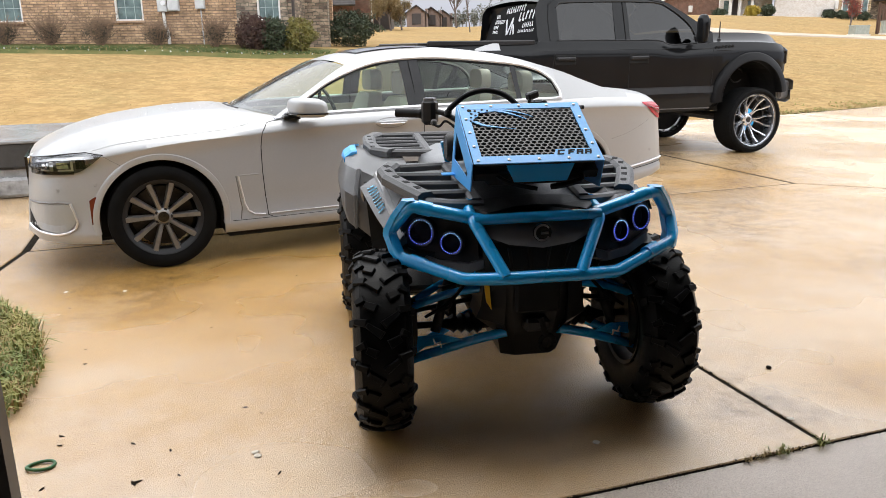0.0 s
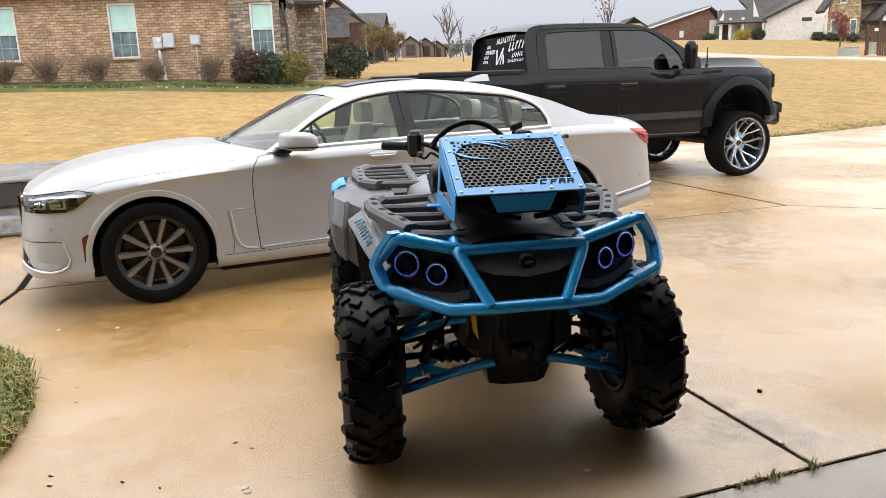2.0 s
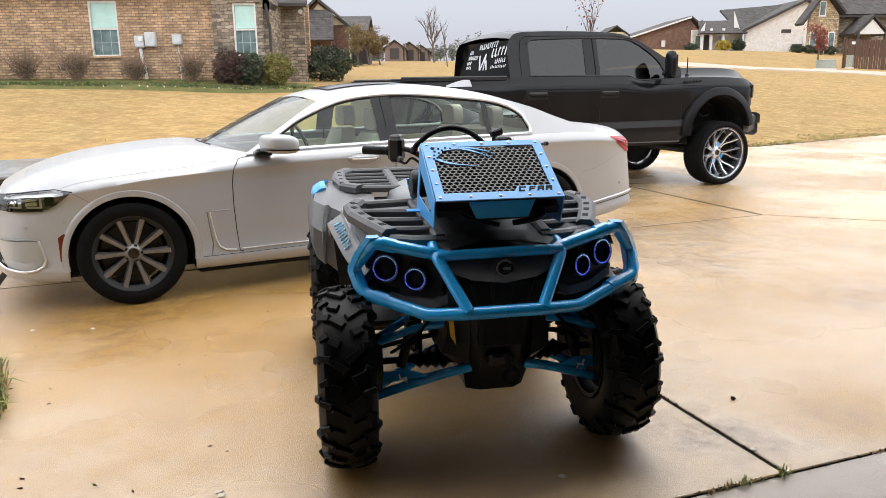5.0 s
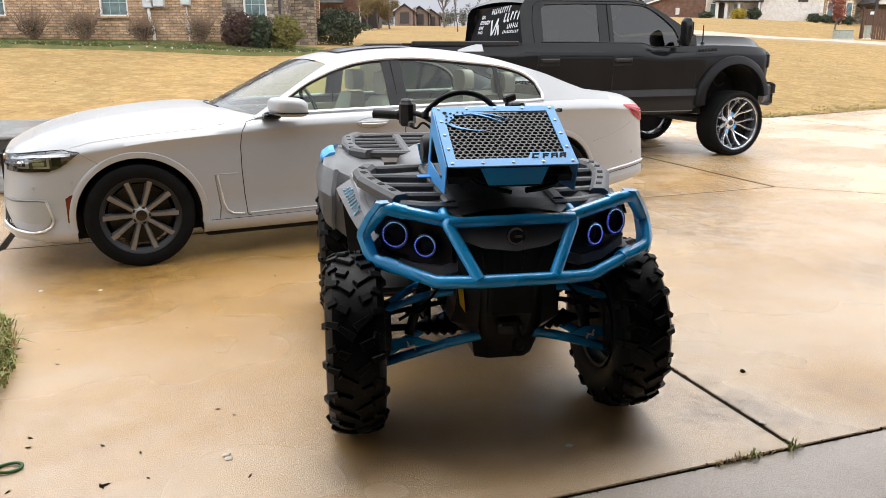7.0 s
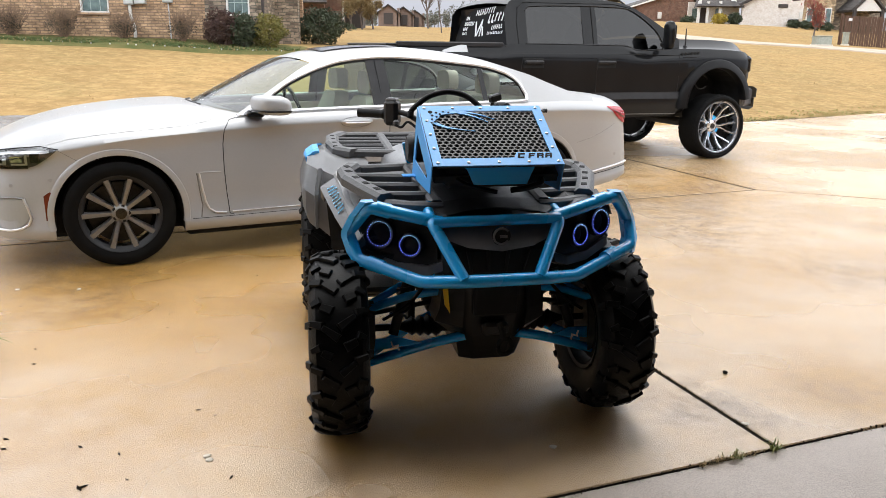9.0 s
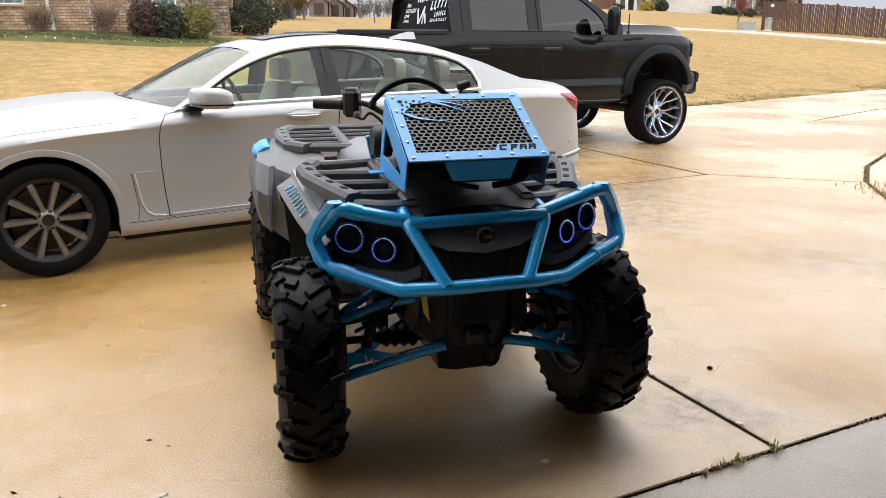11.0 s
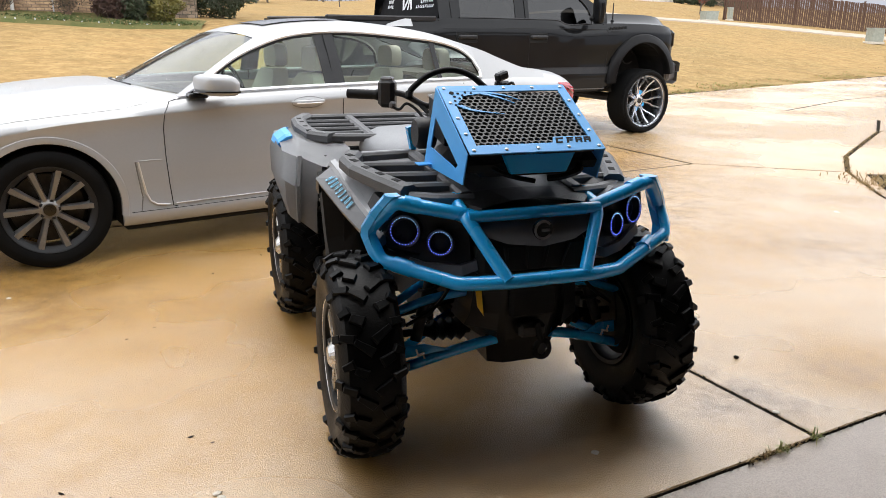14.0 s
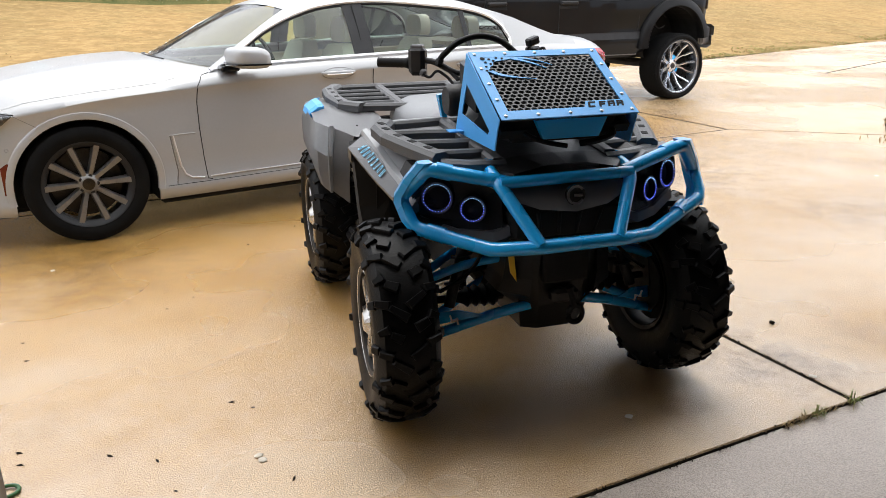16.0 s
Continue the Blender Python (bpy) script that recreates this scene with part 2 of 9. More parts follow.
M = {
    "blue": mat("blue_powder_coat", (0.011, 0.41, 0.92), (0.014, 0.44, 0.95), rough=0.24, scale=3, bump=0.0003, bump_scale=350, coat=1.0),
    "light_blue": mat("light_blue_powder_coat", (0.07, 0.37, 0.82), (0.08, 0.4, 0.86), rough=0.36, scale=3, bump=0.0003, bump_scale=350),
    "black_plastic": mat("black_plastic", (0.011, 0.011, 0.012), (0.018, 0.018, 0.0195), rough=0.36, spec=0.32, scale=9, bump=0.0006, bump_scale=400),
    "rack_plastic": mat("rack_plastic", (0.058, 0.059, 0.062), (0.08, 0.081, 0.085), rough=0.4, scale=7, bump=0.0008, bump_scale=420),
    "grey_plastic": mat("grey_body_plastic", (0.285, 0.292, 0.303), (0.325, 0.332, 0.343), rough=0.3, scale=5, coat=0.4),
    "nose_plastic": mat("matt_grey_nose_plastic", (0.11, 0.11, 0.114), (0.13, 0.13, 0.134), rough=0.5, scale=9, bump=0.0006, bump_scale=400),
    "dark_plastic": mat("dark_grey_plastic", (0.085, 0.086, 0.09), (0.105, 0.105, 0.11), rough=0.28, scale=6),
    "rubber": mat("tyre_rubber", (0.0026, 0.0026, 0.003), (0.0065, 0.0065, 0.0063), rough=0.38, spec=0.16, scale=14, bump=0.0012, bump_scale=160),
    "road_rubber": mat("road_tyre_rubber", (0.004, 0.004, 0.0043), (0.0085, 0.0085, 0.0082), rough=0.65, spec=0.1, scale=9, bump=0.0006, bump_scale=200),
    "machined": mat("machined_alloy", (0.62, 0.6, 0.57), (0.45, 0.44, 0.42), rough=0.25, metal=0.9, scale=30),
    "chrome": mat("chrome", (0.75, 0.75, 0.76), (0.7, 0.7, 0.72), rough=0.08, metal=1.0, scale=4),
    "grey_alloy": mat("grey_alloy", (0.19, 0.186, 0.182), (0.25, 0.246, 0.24), rough=0.3, metal=0.55, scale=12),
    "satin_trim": mat("satin_bright_trim", (0.8, 0.8, 0.81), (0.76, 0.76, 0.78), rough=0.32, metal=0.85, scale=4),
    "steel": mat("dark_steel", (0.03, 0.03, 0.03), (0.055, 0.052, 0.05), rough=0.45, metal=0.7, scale=20),
    # matt black parts, and colour put in for deep shade in recesses
    "black_hole": mat("matt_black_and_void", (0.004, 0.004, 0.004), (0.007, 0.007, 0.007), rough=0.8),
    "yellow": mat("yellow_reflector", (0.85, 0.5, 0.02), (0.75, 0.42, 0.02), rough=0.3),
    "seat": mat("grey_vinyl", (0.2, 0.206, 0.217), (0.235, 0.241, 0.252), rough=0.3, scale=6, bump=0.0006, bump_scale=260),
    "white_paint": mat("pearl_white_paint", (0.41, 0.415, 0.422), (0.435, 0.44, 0.447), rough=0.36, metal=0.28, scale=2, coat=0.3, rough_b=0.39, coat_rough=0.04),
    "black_paint": mat("black_car_paint", (0.006, 0.0063, 0.007), (0.008, 0.0084, 0.0092), rough=0.3, scale=2, coat=0.38, rough_b=0.34, spec=0.05, coat_rough=0.02),
    "trim_black": mat("gloss_black_trim", (0.006, 0.006, 0.006), (0.01, 0.01, 0.01), rough=0.12, scale=4),
    "flare_plastic": mat("satin_black_flare", (0.006, 0.006, 0.0066), (0.01, 0.01, 0.0108), rough=0.32, scale=6, spec=0.14),
    "rear_glass": mat("black_sticker_glass", (0.006, 0.006, 0.007), (0.01, 0.01, 0.011), rough=0.5, scale=3, spec=0.05),
    "wheel_chrome": mat("polished_wheel", (0.66, 0.7, 0.76), (0.6, 0.64, 0.7), rough=0.16, metal=0.75, scale=6),
    "dark_chrome": mat("shaded_alloy", (0.16, 0.16, 0.165), (0.1, 0.1, 0.105), rough=0.25, metal=0.9, scale=12),
    "car_glass": glass("clear_car_glass", (0.76, 0.89, 0.8), 0.5),
    "screen_glass": glass("sky_reflecting_windscreen", (0.42, 0.47, 0.47), 1.35),
    "tint_glass": glass("dark_tinted_glass", (0.05, 0.055, 0.06), 0.6),
    "lens_glass": glass("headlamp_lens", (0.85, 0.86, 0.87), 0.4),
    "leather": mat("cream_leather", (0.74, 0.68, 0.58), (0.66, 0.6, 0.5), rough=0.5, scale=5, bump=0.0008, bump_scale=160),
    "cabin": mat("dark_cabin_trim", (0.02, 0.02, 0.02), (0.03, 0.03, 0.03), rough=0.6),
    "red_lens": mat("red_lamp_lens", (0.33, 0.008, 0.016), (0.4, 0.014, 0.024), rough=0.1, scale=30, spec=0.25),
    "amber": mat("amber_reflector", (0.11, 0.02, 0.01), (0.15, 0.03, 0.013), rough=0.2, spec=0.3),
    "white_sticker": mat("white_sticker", (0.75, 0.76, 0.78), (0.7, 0.71, 0.73), rough=0.4),
    "cyan_sticker": mat("cyan_sticker", (0.25, 0.62, 0.85), (0.22, 0.56, 0.8), rough=0.35),
    "brick": wall_mat("tan_brick", ((0.56, 0.375, 0.225), (0.38, 0.245, 0.15)), (0.25, 0.175, 0.12), 0.22, 0.08, 0.012),
    "red_brick": wall_mat("red_brick", ((0.21, 0.10, 0.065), (0.15, 0.075, 0.05)), (0.24, 0.18, 0.14), 0.2, 0.076, 0.008),
    "pale_brick": wall_mat("pale_painted_brick", ((0.80, 0.75, 0.70), (0.74, 0.69, 0.64)), (0.70, 0.65, 0.6), 0.2, 0.076, 0.006),
    "stone": wall_mat("stacked_ledge_stone", ((0.38, 0.30, 0.222), (0.145, 0.11, 0.085)), (0.11, 0.105, 0.08), 0.25, 0.10, 0.010, stone=True),
    "gold_stone": wall_mat("golden_field_stone", ((0.58, 0.44, 0.27), (0.30, 0.21, 0.125)), (0.22, 0.17, 0.11), 0.34, 0.19, 0.02, stone=True),
    "far_wall": mat("far_brown_brick", (0.23, 0.165, 0.135), (0.19, 0.14, 0.115), rough=0.85, scale=3),
    "shingle": wall_mat("grey_brown_shingle", ((0.075, 0.066, 0.062), (0.05, 0.044, 0.042)), (0.03, 0.027, 0.026), 0.3, 0.14, 0.012),
    "white_wood": mat("white_window_paint", (0.72, 0.71, 0.68), (0.64, 0.63, 0.6), rough=0.45),
    "muntin": mat("grey_green_muntin", (0.38, 0.47, 0.44), (0.33, 0.41, 0.39), rough=0.5),
    "dark_wood": mat("dark_brown_trim_paint", (0.035, 0.028, 0.026), (0.05, 0.04, 0.036), rough=0.5),
    "cream_siding": mat("cream_siding", (0.62, 0.53, 0.36), (0.55, 0.47, 0.31), rough=0.6),
    "house_glass": mat("house_window_glass", (0.15, 0.22, 0.21), (0.06, 0.095, 0.09), rough=0.06, scale=3.2, spec=0.9),
    "blind": mat("pale_green_blind", (0.5, 0.74, 0.68), (0.42, 0.64, 0.58), rough=0.35, scale=3, coat=0.8),
    "fence_wood": mat("brown_fence_wood", (0.13, 0.075, 0.05), (0.08, 0.046, 0.032), rough=0.8, scale=5, bump=0.002, stretch=(1, 1, 0.12)),
    "box_grey": mat("grey_meter_box", (0.58, 0.60, 0.61), (0.5, 0.52, 0.53), rough=0.5),
    "box_green": mat("green_grey_utility_box", (0.34, 0.36, 0.31), (0.28, 0.3, 0.26), rough=0.55),
    "bark": mat("grey_bark", (0.16, 0.13, 0.11), (0.10, 0.08, 0.07), rough=0.9, scale=20),
    "leaf_dark": mat("dark_evergreen_leaf", (0.022, 0.034, 0.016), (0.05, 0.066, 0.03), rough=0.6, scale=4),
    "leaf_olive": mat("yellow_green_leaf", (0.12, 0.12, 0.03), (0.2, 0.17, 0.04), rough=0.6, scale=4),
    "cane": mat("brown_cane", (0.27, 0.175, 0.115), (0.16, 0.11, 0.08), rough=0.8, scale=12),
    "leaf_drab": mat("drab_shrub_leaf", (0.05, 0.042, 0.03), (0.08, 0.068, 0.04), rough=0.7, scale=4),
    "leaf_tan": mat("tan_brown_leaf", (0.23, 0.16, 0.07), (0.17, 0.13, 0.06), rough=0.7, scale=4),
    "leaf_maroon": mat("maroon_leaf", (0.06, 0.032, 0.03), (0.09, 0.05, 0.035), rough=0.7, scale=4),
    "leaf_red": mat("red_leaf", (0.2, 0.04, 0.035), (0.3, 0.09, 0.06), rough=0.7, scale=4),
    "leaf_yellow": mat("yellow_leaf", (0.42, 0.30, 0.03), (0.3, 0.24, 0.03), rough=0.6, scale=4),
    "straw": mat("straw_grass", (0.42, 0.30, 0.14), (0.33, 0.235, 0.11), rough=0.8, scale=2),
    "green_grass": mat("green_grass_blade", (0.13, 0.18, 0.035), (0.33, 0.29, 0.09), rough=0.6, scale=6),
    "turf_green": mat("winter_turf_green", (0.06, 0.10, 0.025), (0.12, 0.15, 0.045), rough=0.7, scale=3),
    "lawn": lawn_mat(),
    "bed_green": mat("green_turf", (0.085, 0.10, 0.035), (0.17, 0.145, 0.06), rough=0.9, scale=2, bump=0.02, bump_scale=40, spec=0.1),
    "soil": mat("dark_joint_dirt", (0.014, 0.0115, 0.0085), (0.028, 0.023, 0.016), rough=0.95, scale=20, bump=0.004, spec=0.04),
    "road": mat("pale_road", (0.42, 0.345, 0.265), (0.36, 0.295, 0.225), rough=0.7, scale=1),
    "drive": concrete_mat("wet_tan_concrete", (0.675, 0.512, 0.342), (0.67, 0.464, 0.252), 0.12, 0.34, (0.53, 0.285, 0.05), ((-1.3, 5.0, 2.3, 0.8), (-0.5, 3.5, 1.7, 0.55), (1.6, 4.6, 1.2, 0.35), (0.6, 6.6, 1.6, 0.6), (1.92, 3.16, 0.42, 1.0), (2.9, 8.2, 1.0, 0.5)), ((1.36, 2.94, 0.3, 0.8), (1.9, 3.13, 0.3, 0.4), (1.1, 3.12, 0.36, 0.6), (2.0, 6.1, 1.0, 0.6), (2.4, 7.2, 1.2, 0.4), (-1.7, 4.6, 0.7, 0.5), (3.0, 4.9, 0.5, 0.4)), film=(0.8, 1.8)),
    "garage_floor": concrete_mat("grey_garage_concrete", (0.6, 0.525, 0.475), (0.54, 0.465, 0.41), 0.3, 0.5, (0.27, 0.22, 0.17)),
    # near-black so the unseen interior throws little light on the quad
    "garage_wall": mat("garage_wall_low_bounce", (0.05, 0.047, 0.044), (0.04, 0.038, 0.036), rough=0.8),
    "garage_dark": mat("dark_door_frame", (0.025, 0.025, 0.026), (0.04, 0.04, 0.04), rough=0.4, scale=6),
    "green_rubber": mat("green_rubber_band", (0.03, 0.11, 0.035), (0.04, 0.14, 0.05), rough=0.5),
    "pale_chip": mat("pale_chip", (0.62, 0.57, 0.48), (0.55, 0.5, 0.42), rough=0.6),
    "tree_far": mat("distant_tree_green", (0.13, 0.145, 0.13), (0.2, 0.19, 0.16), rough=0.9, scale=0.6),
    "wrap": mat("plastic_wrap", (0.40, 0.40, 0.40), (0.13, 0.13, 0.13), rough=0.25, scale=5, bump=0.01, bump_scale=14),
    "trailer_deck": mat("wet_grey_deck", (0.20, 0.205, 0.21), (0.27, 0.275, 0.28), rough=0.2, scale=3),
}


# ---- shaping ----
def part(name, bm, material, parent=None, label=""):
    """Links a bmesh as one mesh object, under a thing or a part."""
    me = bpy.data.meshes.new(name)
    bm.to_mesh(me)
    bm.free()
    me.materials.append(M[material] if isinstance(material, str) else material)
    ob = new(name, me)
    ob.parent = parent
    if label:
        ob["label"] = label
    return ob


def thing(name, label, category, m=None, group="", kind=""):
    ob = new(name)
    ob.empty_display_size = 0.1
    if m is not None:
        ob.matrix_basis = m
    return tagged(ob, label, category, group, kind)


def smooth(ob, angle=40):
    ob.data.shade_smooth()
    ob.data.set_sharp_from_angle(angle=radians(angle))
    return ob


def box(bm, c, s, rot=None, bev=0.0):
    """Adds a box of size s centred at c, its edges bevelled."""
    b = bmesh.new()
    bmesh.ops.create_cube(b, size=1)
    bmesh.ops.scale(b, vec=s, verts=b.verts)
    if bev:
        bmesh.ops.bevel(b, geom=b.edges[:], offset=bev, segments=1, affect="EDGES")
    m = Matrix.Translation(c) @ (Euler([radians(a) for a in rot]).to_matrix().to_4x4() if rot else Matrix())
    bmesh.ops.transform(b, matrix=m, verts=b.verts)
    return join(bm, b)


def join(bm, b):
    verts = [bm.verts.new(v.co) for v in b.verts]
    b.verts.index_update()
    for f in b.faces:
        try:
            bm.faces.new([verts[v.index] for v in f.verts])
        except ValueError:
            pass
    b.free()
    return bm


def B(c, s, rot=None, bev=0.0):
    return box(bmesh.new(), c, s, rot, bev)


def tube(bm, pts, r, seg=10, closed=False, taper=None):
    """A round bar along a line of points."""
    pts = [Vector(p) for p in pts]
    rings = []
    n = len(pts)
    up = Vector((0, 0, 1))
    for i, p in enumerate(pts):
        a = pts[(i - 1) % n] if closed or i else p
        c = pts[(i + 1) % n] if closed or i < n - 1 else p
        d1, d2 = (p - a), (c - p)
        d1 = d1.normalized() if d1.length > 1e-9 else d2.normalized()
        d2 = d2.normalized() if d2.length > 1e-9 else d1
        d = (d1 + d2).normalized()
        k = 1 / max(0.55, math.cos(d1.angle(d2, 0) / 2))
        side = d.cross(up)
        if side.length < 0.05:
            side = d.cross(Vector((0, 1, 0)))
        side.normalize()
        if rings and side.dot(rings_side) < 0:
            side = -side
        rings_side = side
        nor = side.cross(d).normalized()
        rad = r if taper is None else r * taper[i]
        rings.append([bm.verts.new(p + rad * (math.cos(t) * side * (k if abs(nor.dot((d2 - d1))) < abs(side.dot(d2 - d1)) else 1) + math.sin(t) * nor * (k if abs(nor.dot((d2 - d1))) >= abs(side.dot(d2 - d1)) else 1)))
                      for t in (2 * math.pi * j / seg for j in range(seg))])
    m = n if closed else n - 1
    for i in range(m):
        a, b = rings[i], rings[(i + 1) % n]
        for j in range(seg):
            bm.faces.new((a[j], a[(j + 1) % seg], b[(j + 1) % seg], b[j]))
    if not closed:
        bm.faces.new(rings[0][::-1])
        bm.faces.new(rings[-1])
    return bm


def T(pts, r, seg=10, closed=False, taper=None):
    return tube(bmesh.new(), pts, r, seg, closed, taper)


def bend(pts, r=0.05, k=4):
    """Rounds the corners of a line of points."""
    pts = [Vector(p) for p in pts]
    out = [pts[0]]
    for a, p, c in zip(pts, pts[1:], pts[2:]):
        ra = min(r, (p - a).length * 0.45, (c - p).length * 0.45)
        s, e = p + (a - p).normalized() * ra, p + (c - p).normalized() * ra
        out += [(1 - t) ** 2 * s + 2 * t * (1 - t) * p + t * t * e for t in (i / k for i in range(k + 1))]
    return out + [pts[-1]]


def grid(bm, rows, close=False):
    """Quads between rows of points of equal length."""
    vs = [[bm.verts.new(p) for p in row] for row in rows]
    for a, b in zip(vs, vs[1:]):
        for j in range(len(a) - (0 if close else 1)):
            q = (a[j], a[(j + 1) % len(a)], b[(j + 1) % len(a)], b[j])
            try:
                bm.faces.new(q)
            except ValueError:
                pass
    return bm


def lathe(bm, prof, seg=32, axis="x", c=(0, 0, 0)):
    """Turns a profile of (along, radius) round an axis through c."""
    rows = []
    for i in range(seg):
        t = 2 * math.pi * i / seg
        row = []
        for a, r in prof:
            p = (a, r * math.cos(t), r * math.sin(t)) if axis == "x" else (r * math.cos(t), a, r * math.sin(t)) if axis == "y" else (r * math.cos(t), r * math.sin(t), a)
            row.append(Vector(p) + Vector(c))
        rows.append(row)
    rows.append(rows[0])
    grid(bm, rows)
    bmesh.ops.remove_doubles(bm, verts=bm.verts, dist=1e-5)
    return bm


def slab(poly, z0, z1, bm=None):
    """A prism over a plan polygon."""
    bm = bm or bmesh.new()
    a = [bm.verts.new((x, y, z0)) for x, y in poly]
    b = [bm.verts.new((x, y, z1)) for x, y in poly]
    n = len(poly)
    bm.faces.new(a[::-1])
    bm.faces.new(b)
    for i in range(n):
        bm.faces.new((a[i], a[(i + 1) % n], b[(i + 1) % n], b[i]))
    bmesh.ops.recalc_face_normals(bm, faces=bm.faces)
    return bm


def plate(outline, normal, thick, bm=None):
    """A flat plate: a planar outline of 3D points, thickened along its normal."""
    bm = bm or bmesh.new()
    off = Vector(normal).normalized() * thick
    a = [bm.verts.new(Vector(p)) for p in outline]
    b = [bm.verts.new(Vector(p) + off) for p in outline]
    n = len(a)
    bm.faces.new(a[::-1])
    bm.faces.new(b)
    for i in range(n):
        bm.faces.new((a[i], a[(i + 1) % n], b[(i + 1) % n], b[i]))
    bmesh.ops.recalc_face_normals(bm, faces=bm.faces)
    return bm


def loft(sections, caps=True, closed=True, bm=None):
    """A skin over closed sections of equal length."""
    bm = bm or bmesh.new()
    vs = [[bm.verts.new(p) for p in s] for s in sections]
    for a, b in zip(vs, vs[1:]):
        n = len(a)
        for j in range(n if closed else n - 1):
            try:
                bm.faces.new((a[j], a[(j + 1) % n], b[(j + 1) % n], b[j]))
            except ValueError:
                pass
    if caps:
        bm.faces.new(vs[0][::-1])
        bm.faces.new(vs[-1])
    bmesh.ops.recalc_face_normals(bm, faces=bm.faces)
    return bm


def mirror(bm, axis=0):
    """Adds the mirror image across x = 0 (axis 0) or y = 0 (axis 1)."""
    geom = bm.verts[:] + bm.edges[:] + bm.faces[:]
    dup = bmesh.ops.duplicate(bm, geom=geom)["geom"]
    vs = [g for g in dup if isinstance(g, bmesh.types.BMVert)]
    fs = [g for g in dup if isinstance(g, bmesh.types.BMFace)]
    for v in vs:
        v.co[axis] = -v.co[axis]
    bmesh.ops.reverse_faces(bm, faces=fs)
    bmesh.ops.remove_doubles(bm, verts=bm.verts, dist=1e-4)
    return bm


def lerp(table, x):
    """Straight-line reading of a table of (x, value)."""
    xs, ys = zip(*table)
    return float(np.interp(x, xs, ys))


def curve(table, x):
    """Smooth reading of a table of (x, value): a cubic through the points."""
    xs, ys = zip(*table)
    if x <= xs[0]:
        return ys[0]
    if x >= xs[-1]:
        return ys[-1]
    i = max(k for k in range(len(xs) - 1) if xs[k] <= x)
    m = []
    for k in (i, i + 1):
        a, b = max(0, k - 1), min(len(xs) - 1, k + 1)
        m.append((ys[b] - ys[a]) / (xs[b] - xs[a]))
    h = xs[i + 1] - xs[i]
    t = (x - xs[i]) / h
    return (2 * t ** 3 - 3 * t * t + 1) * ys[i] + (t ** 3 - 2 * t * t + t) * h * m[0] + (3 * t * t - 2 * t ** 3) * ys[i + 1] + (t ** 3 - t * t) * h * m[1]


# ---- ground ----
def rise(x, y):
    """Height of the land: level round the driveway, then a bank up to the lawns and the houses."""
    d = min(-(x + 4.45) * 0.34 + (y - 9.25) * 0.94, -(x - 6.96) * 0.55 + (y - 15.77) * 0.835)
    left = lerp([(0, 0), (1, 0.06), (14, 1.46), (47, 2.85), (94, 4.4), (150, 5.3), (220, 6.0)], d)
    right = lerp([(0, 0), (1, 0.06), (14, 1.6), (18, 1.9), (31, 3.55), (48, 4.35), (95, 4.6), (150, 5.4), (220, 6.0)], d)
    k = min(1.0, max(0.0, (x - 2) / 12))
    return left + (right - left) * k


def ground_sheet():
    def line(lo, hi, near, far):
        v, out, step = 0.0, [0.0], near
        while v < far:
            v += step
            if v > hi:
                step *= 1.22
            out.append(v)
        v, step, neg = 0.0, near, []
        while v > -far:
            v -= step
            if v < lo:
                step *= 1.22
            neg.append(v)
        return neg[::-1] + out
    xs, ys = line(-24, 42, 0.6, 1600), line(-3, 70, 0.6, 1600)
    bm = bmesh.new()
    rows = [[(x, y, rise(x, y) - 0.035 + (0.05 * (noise.noise((x * 0.35, y * 0.35, 0)) + 0.3) if rise(x, y) > 0.05 else 0)) for x in xs] for y in ys]
    grid(bm, rows)
    ob = smooth(part("ground", bm, M["lawn"]), 80)
    return tagged(ob, "dormant straw-coloured lawn rising from the driveway to the houses", "lawn", kind="structure")


ground = ground_sheet()

A_X = (3.7, 7.97)
SLABS = [
    [(1.433, 2.64), (0.035, 6.644), (-3.1, 5.51), (-2.9, 4.3), (-2.4, 3.9), (-2.0, 3.2), (-2.0, 1.49)],
    [(1.433, 2.64), (4.3, 3.6), (4.3, 5.2), (4.64, 6.32), (5.1, 7.35), A_X, (0.035, 6.644)],
    [(4.3, 3.6), (14, 6.9), (14, 12), (7.74, 10.2), (5.75, 8.25), (5.1, 7.35), (4.64, 6.32), (4.3, 5.2)],
    [A_X, (5.1, 7.35), (5.75, 8.25), (7.74, 10.2), (8.74, 11.44), (8.05, 12.9), (7.3, 15.95), (6.96, 15.77), (1.75, 13.6)],
    [(7.74, 10.2), (14, 12), (26, 19), (26, 22.5), (10.6, 14.75), (8.05, 12.9), (8.74, 11.44)],
    [(8.05, 12.9), (10.6, 14.75), (26, 22.5), (26, 27.5), (19.5, 23.2), (10.6, 17.93), (7.3, 15.95)],
    [A_X, (1.75, 13.6), (-4.45, 9.25), (-3.1, 5.51), (0.035, 6.644)],
    [(-3.1, 5.51), (-4.45, 9.25), (-9.5, 7.5), (-8.2, 3.7), (-2.9, 4.3)],
]


def inset(poly, d):
    """The polygon drawn in by d on every side (corners in counter-clockwise order)."""
    area = sum(a[0] * b[1] - b[0] * a[1] for a, b in zip(poly, poly[1:] + poly[:1]))
    if area < 0:
        poly = poly[::-1]
    n, out = len(poly), []
    for i in range(n):
        p, a, c = Vector(poly[i]), Vector(poly[i - 1]), Vector(poly[(i + 1) % n])
        e1, e2 = (p - a).normalized(), (c - p).normalized()
        n1, n2 = Vector((-e1.y, e1.x)), Vector((-e2.y, e2.x))
        h = (n1 + n2) / max(0.4, 1 + n1.dot(n2))
        out.append(tuple(p + h * d))
    return out


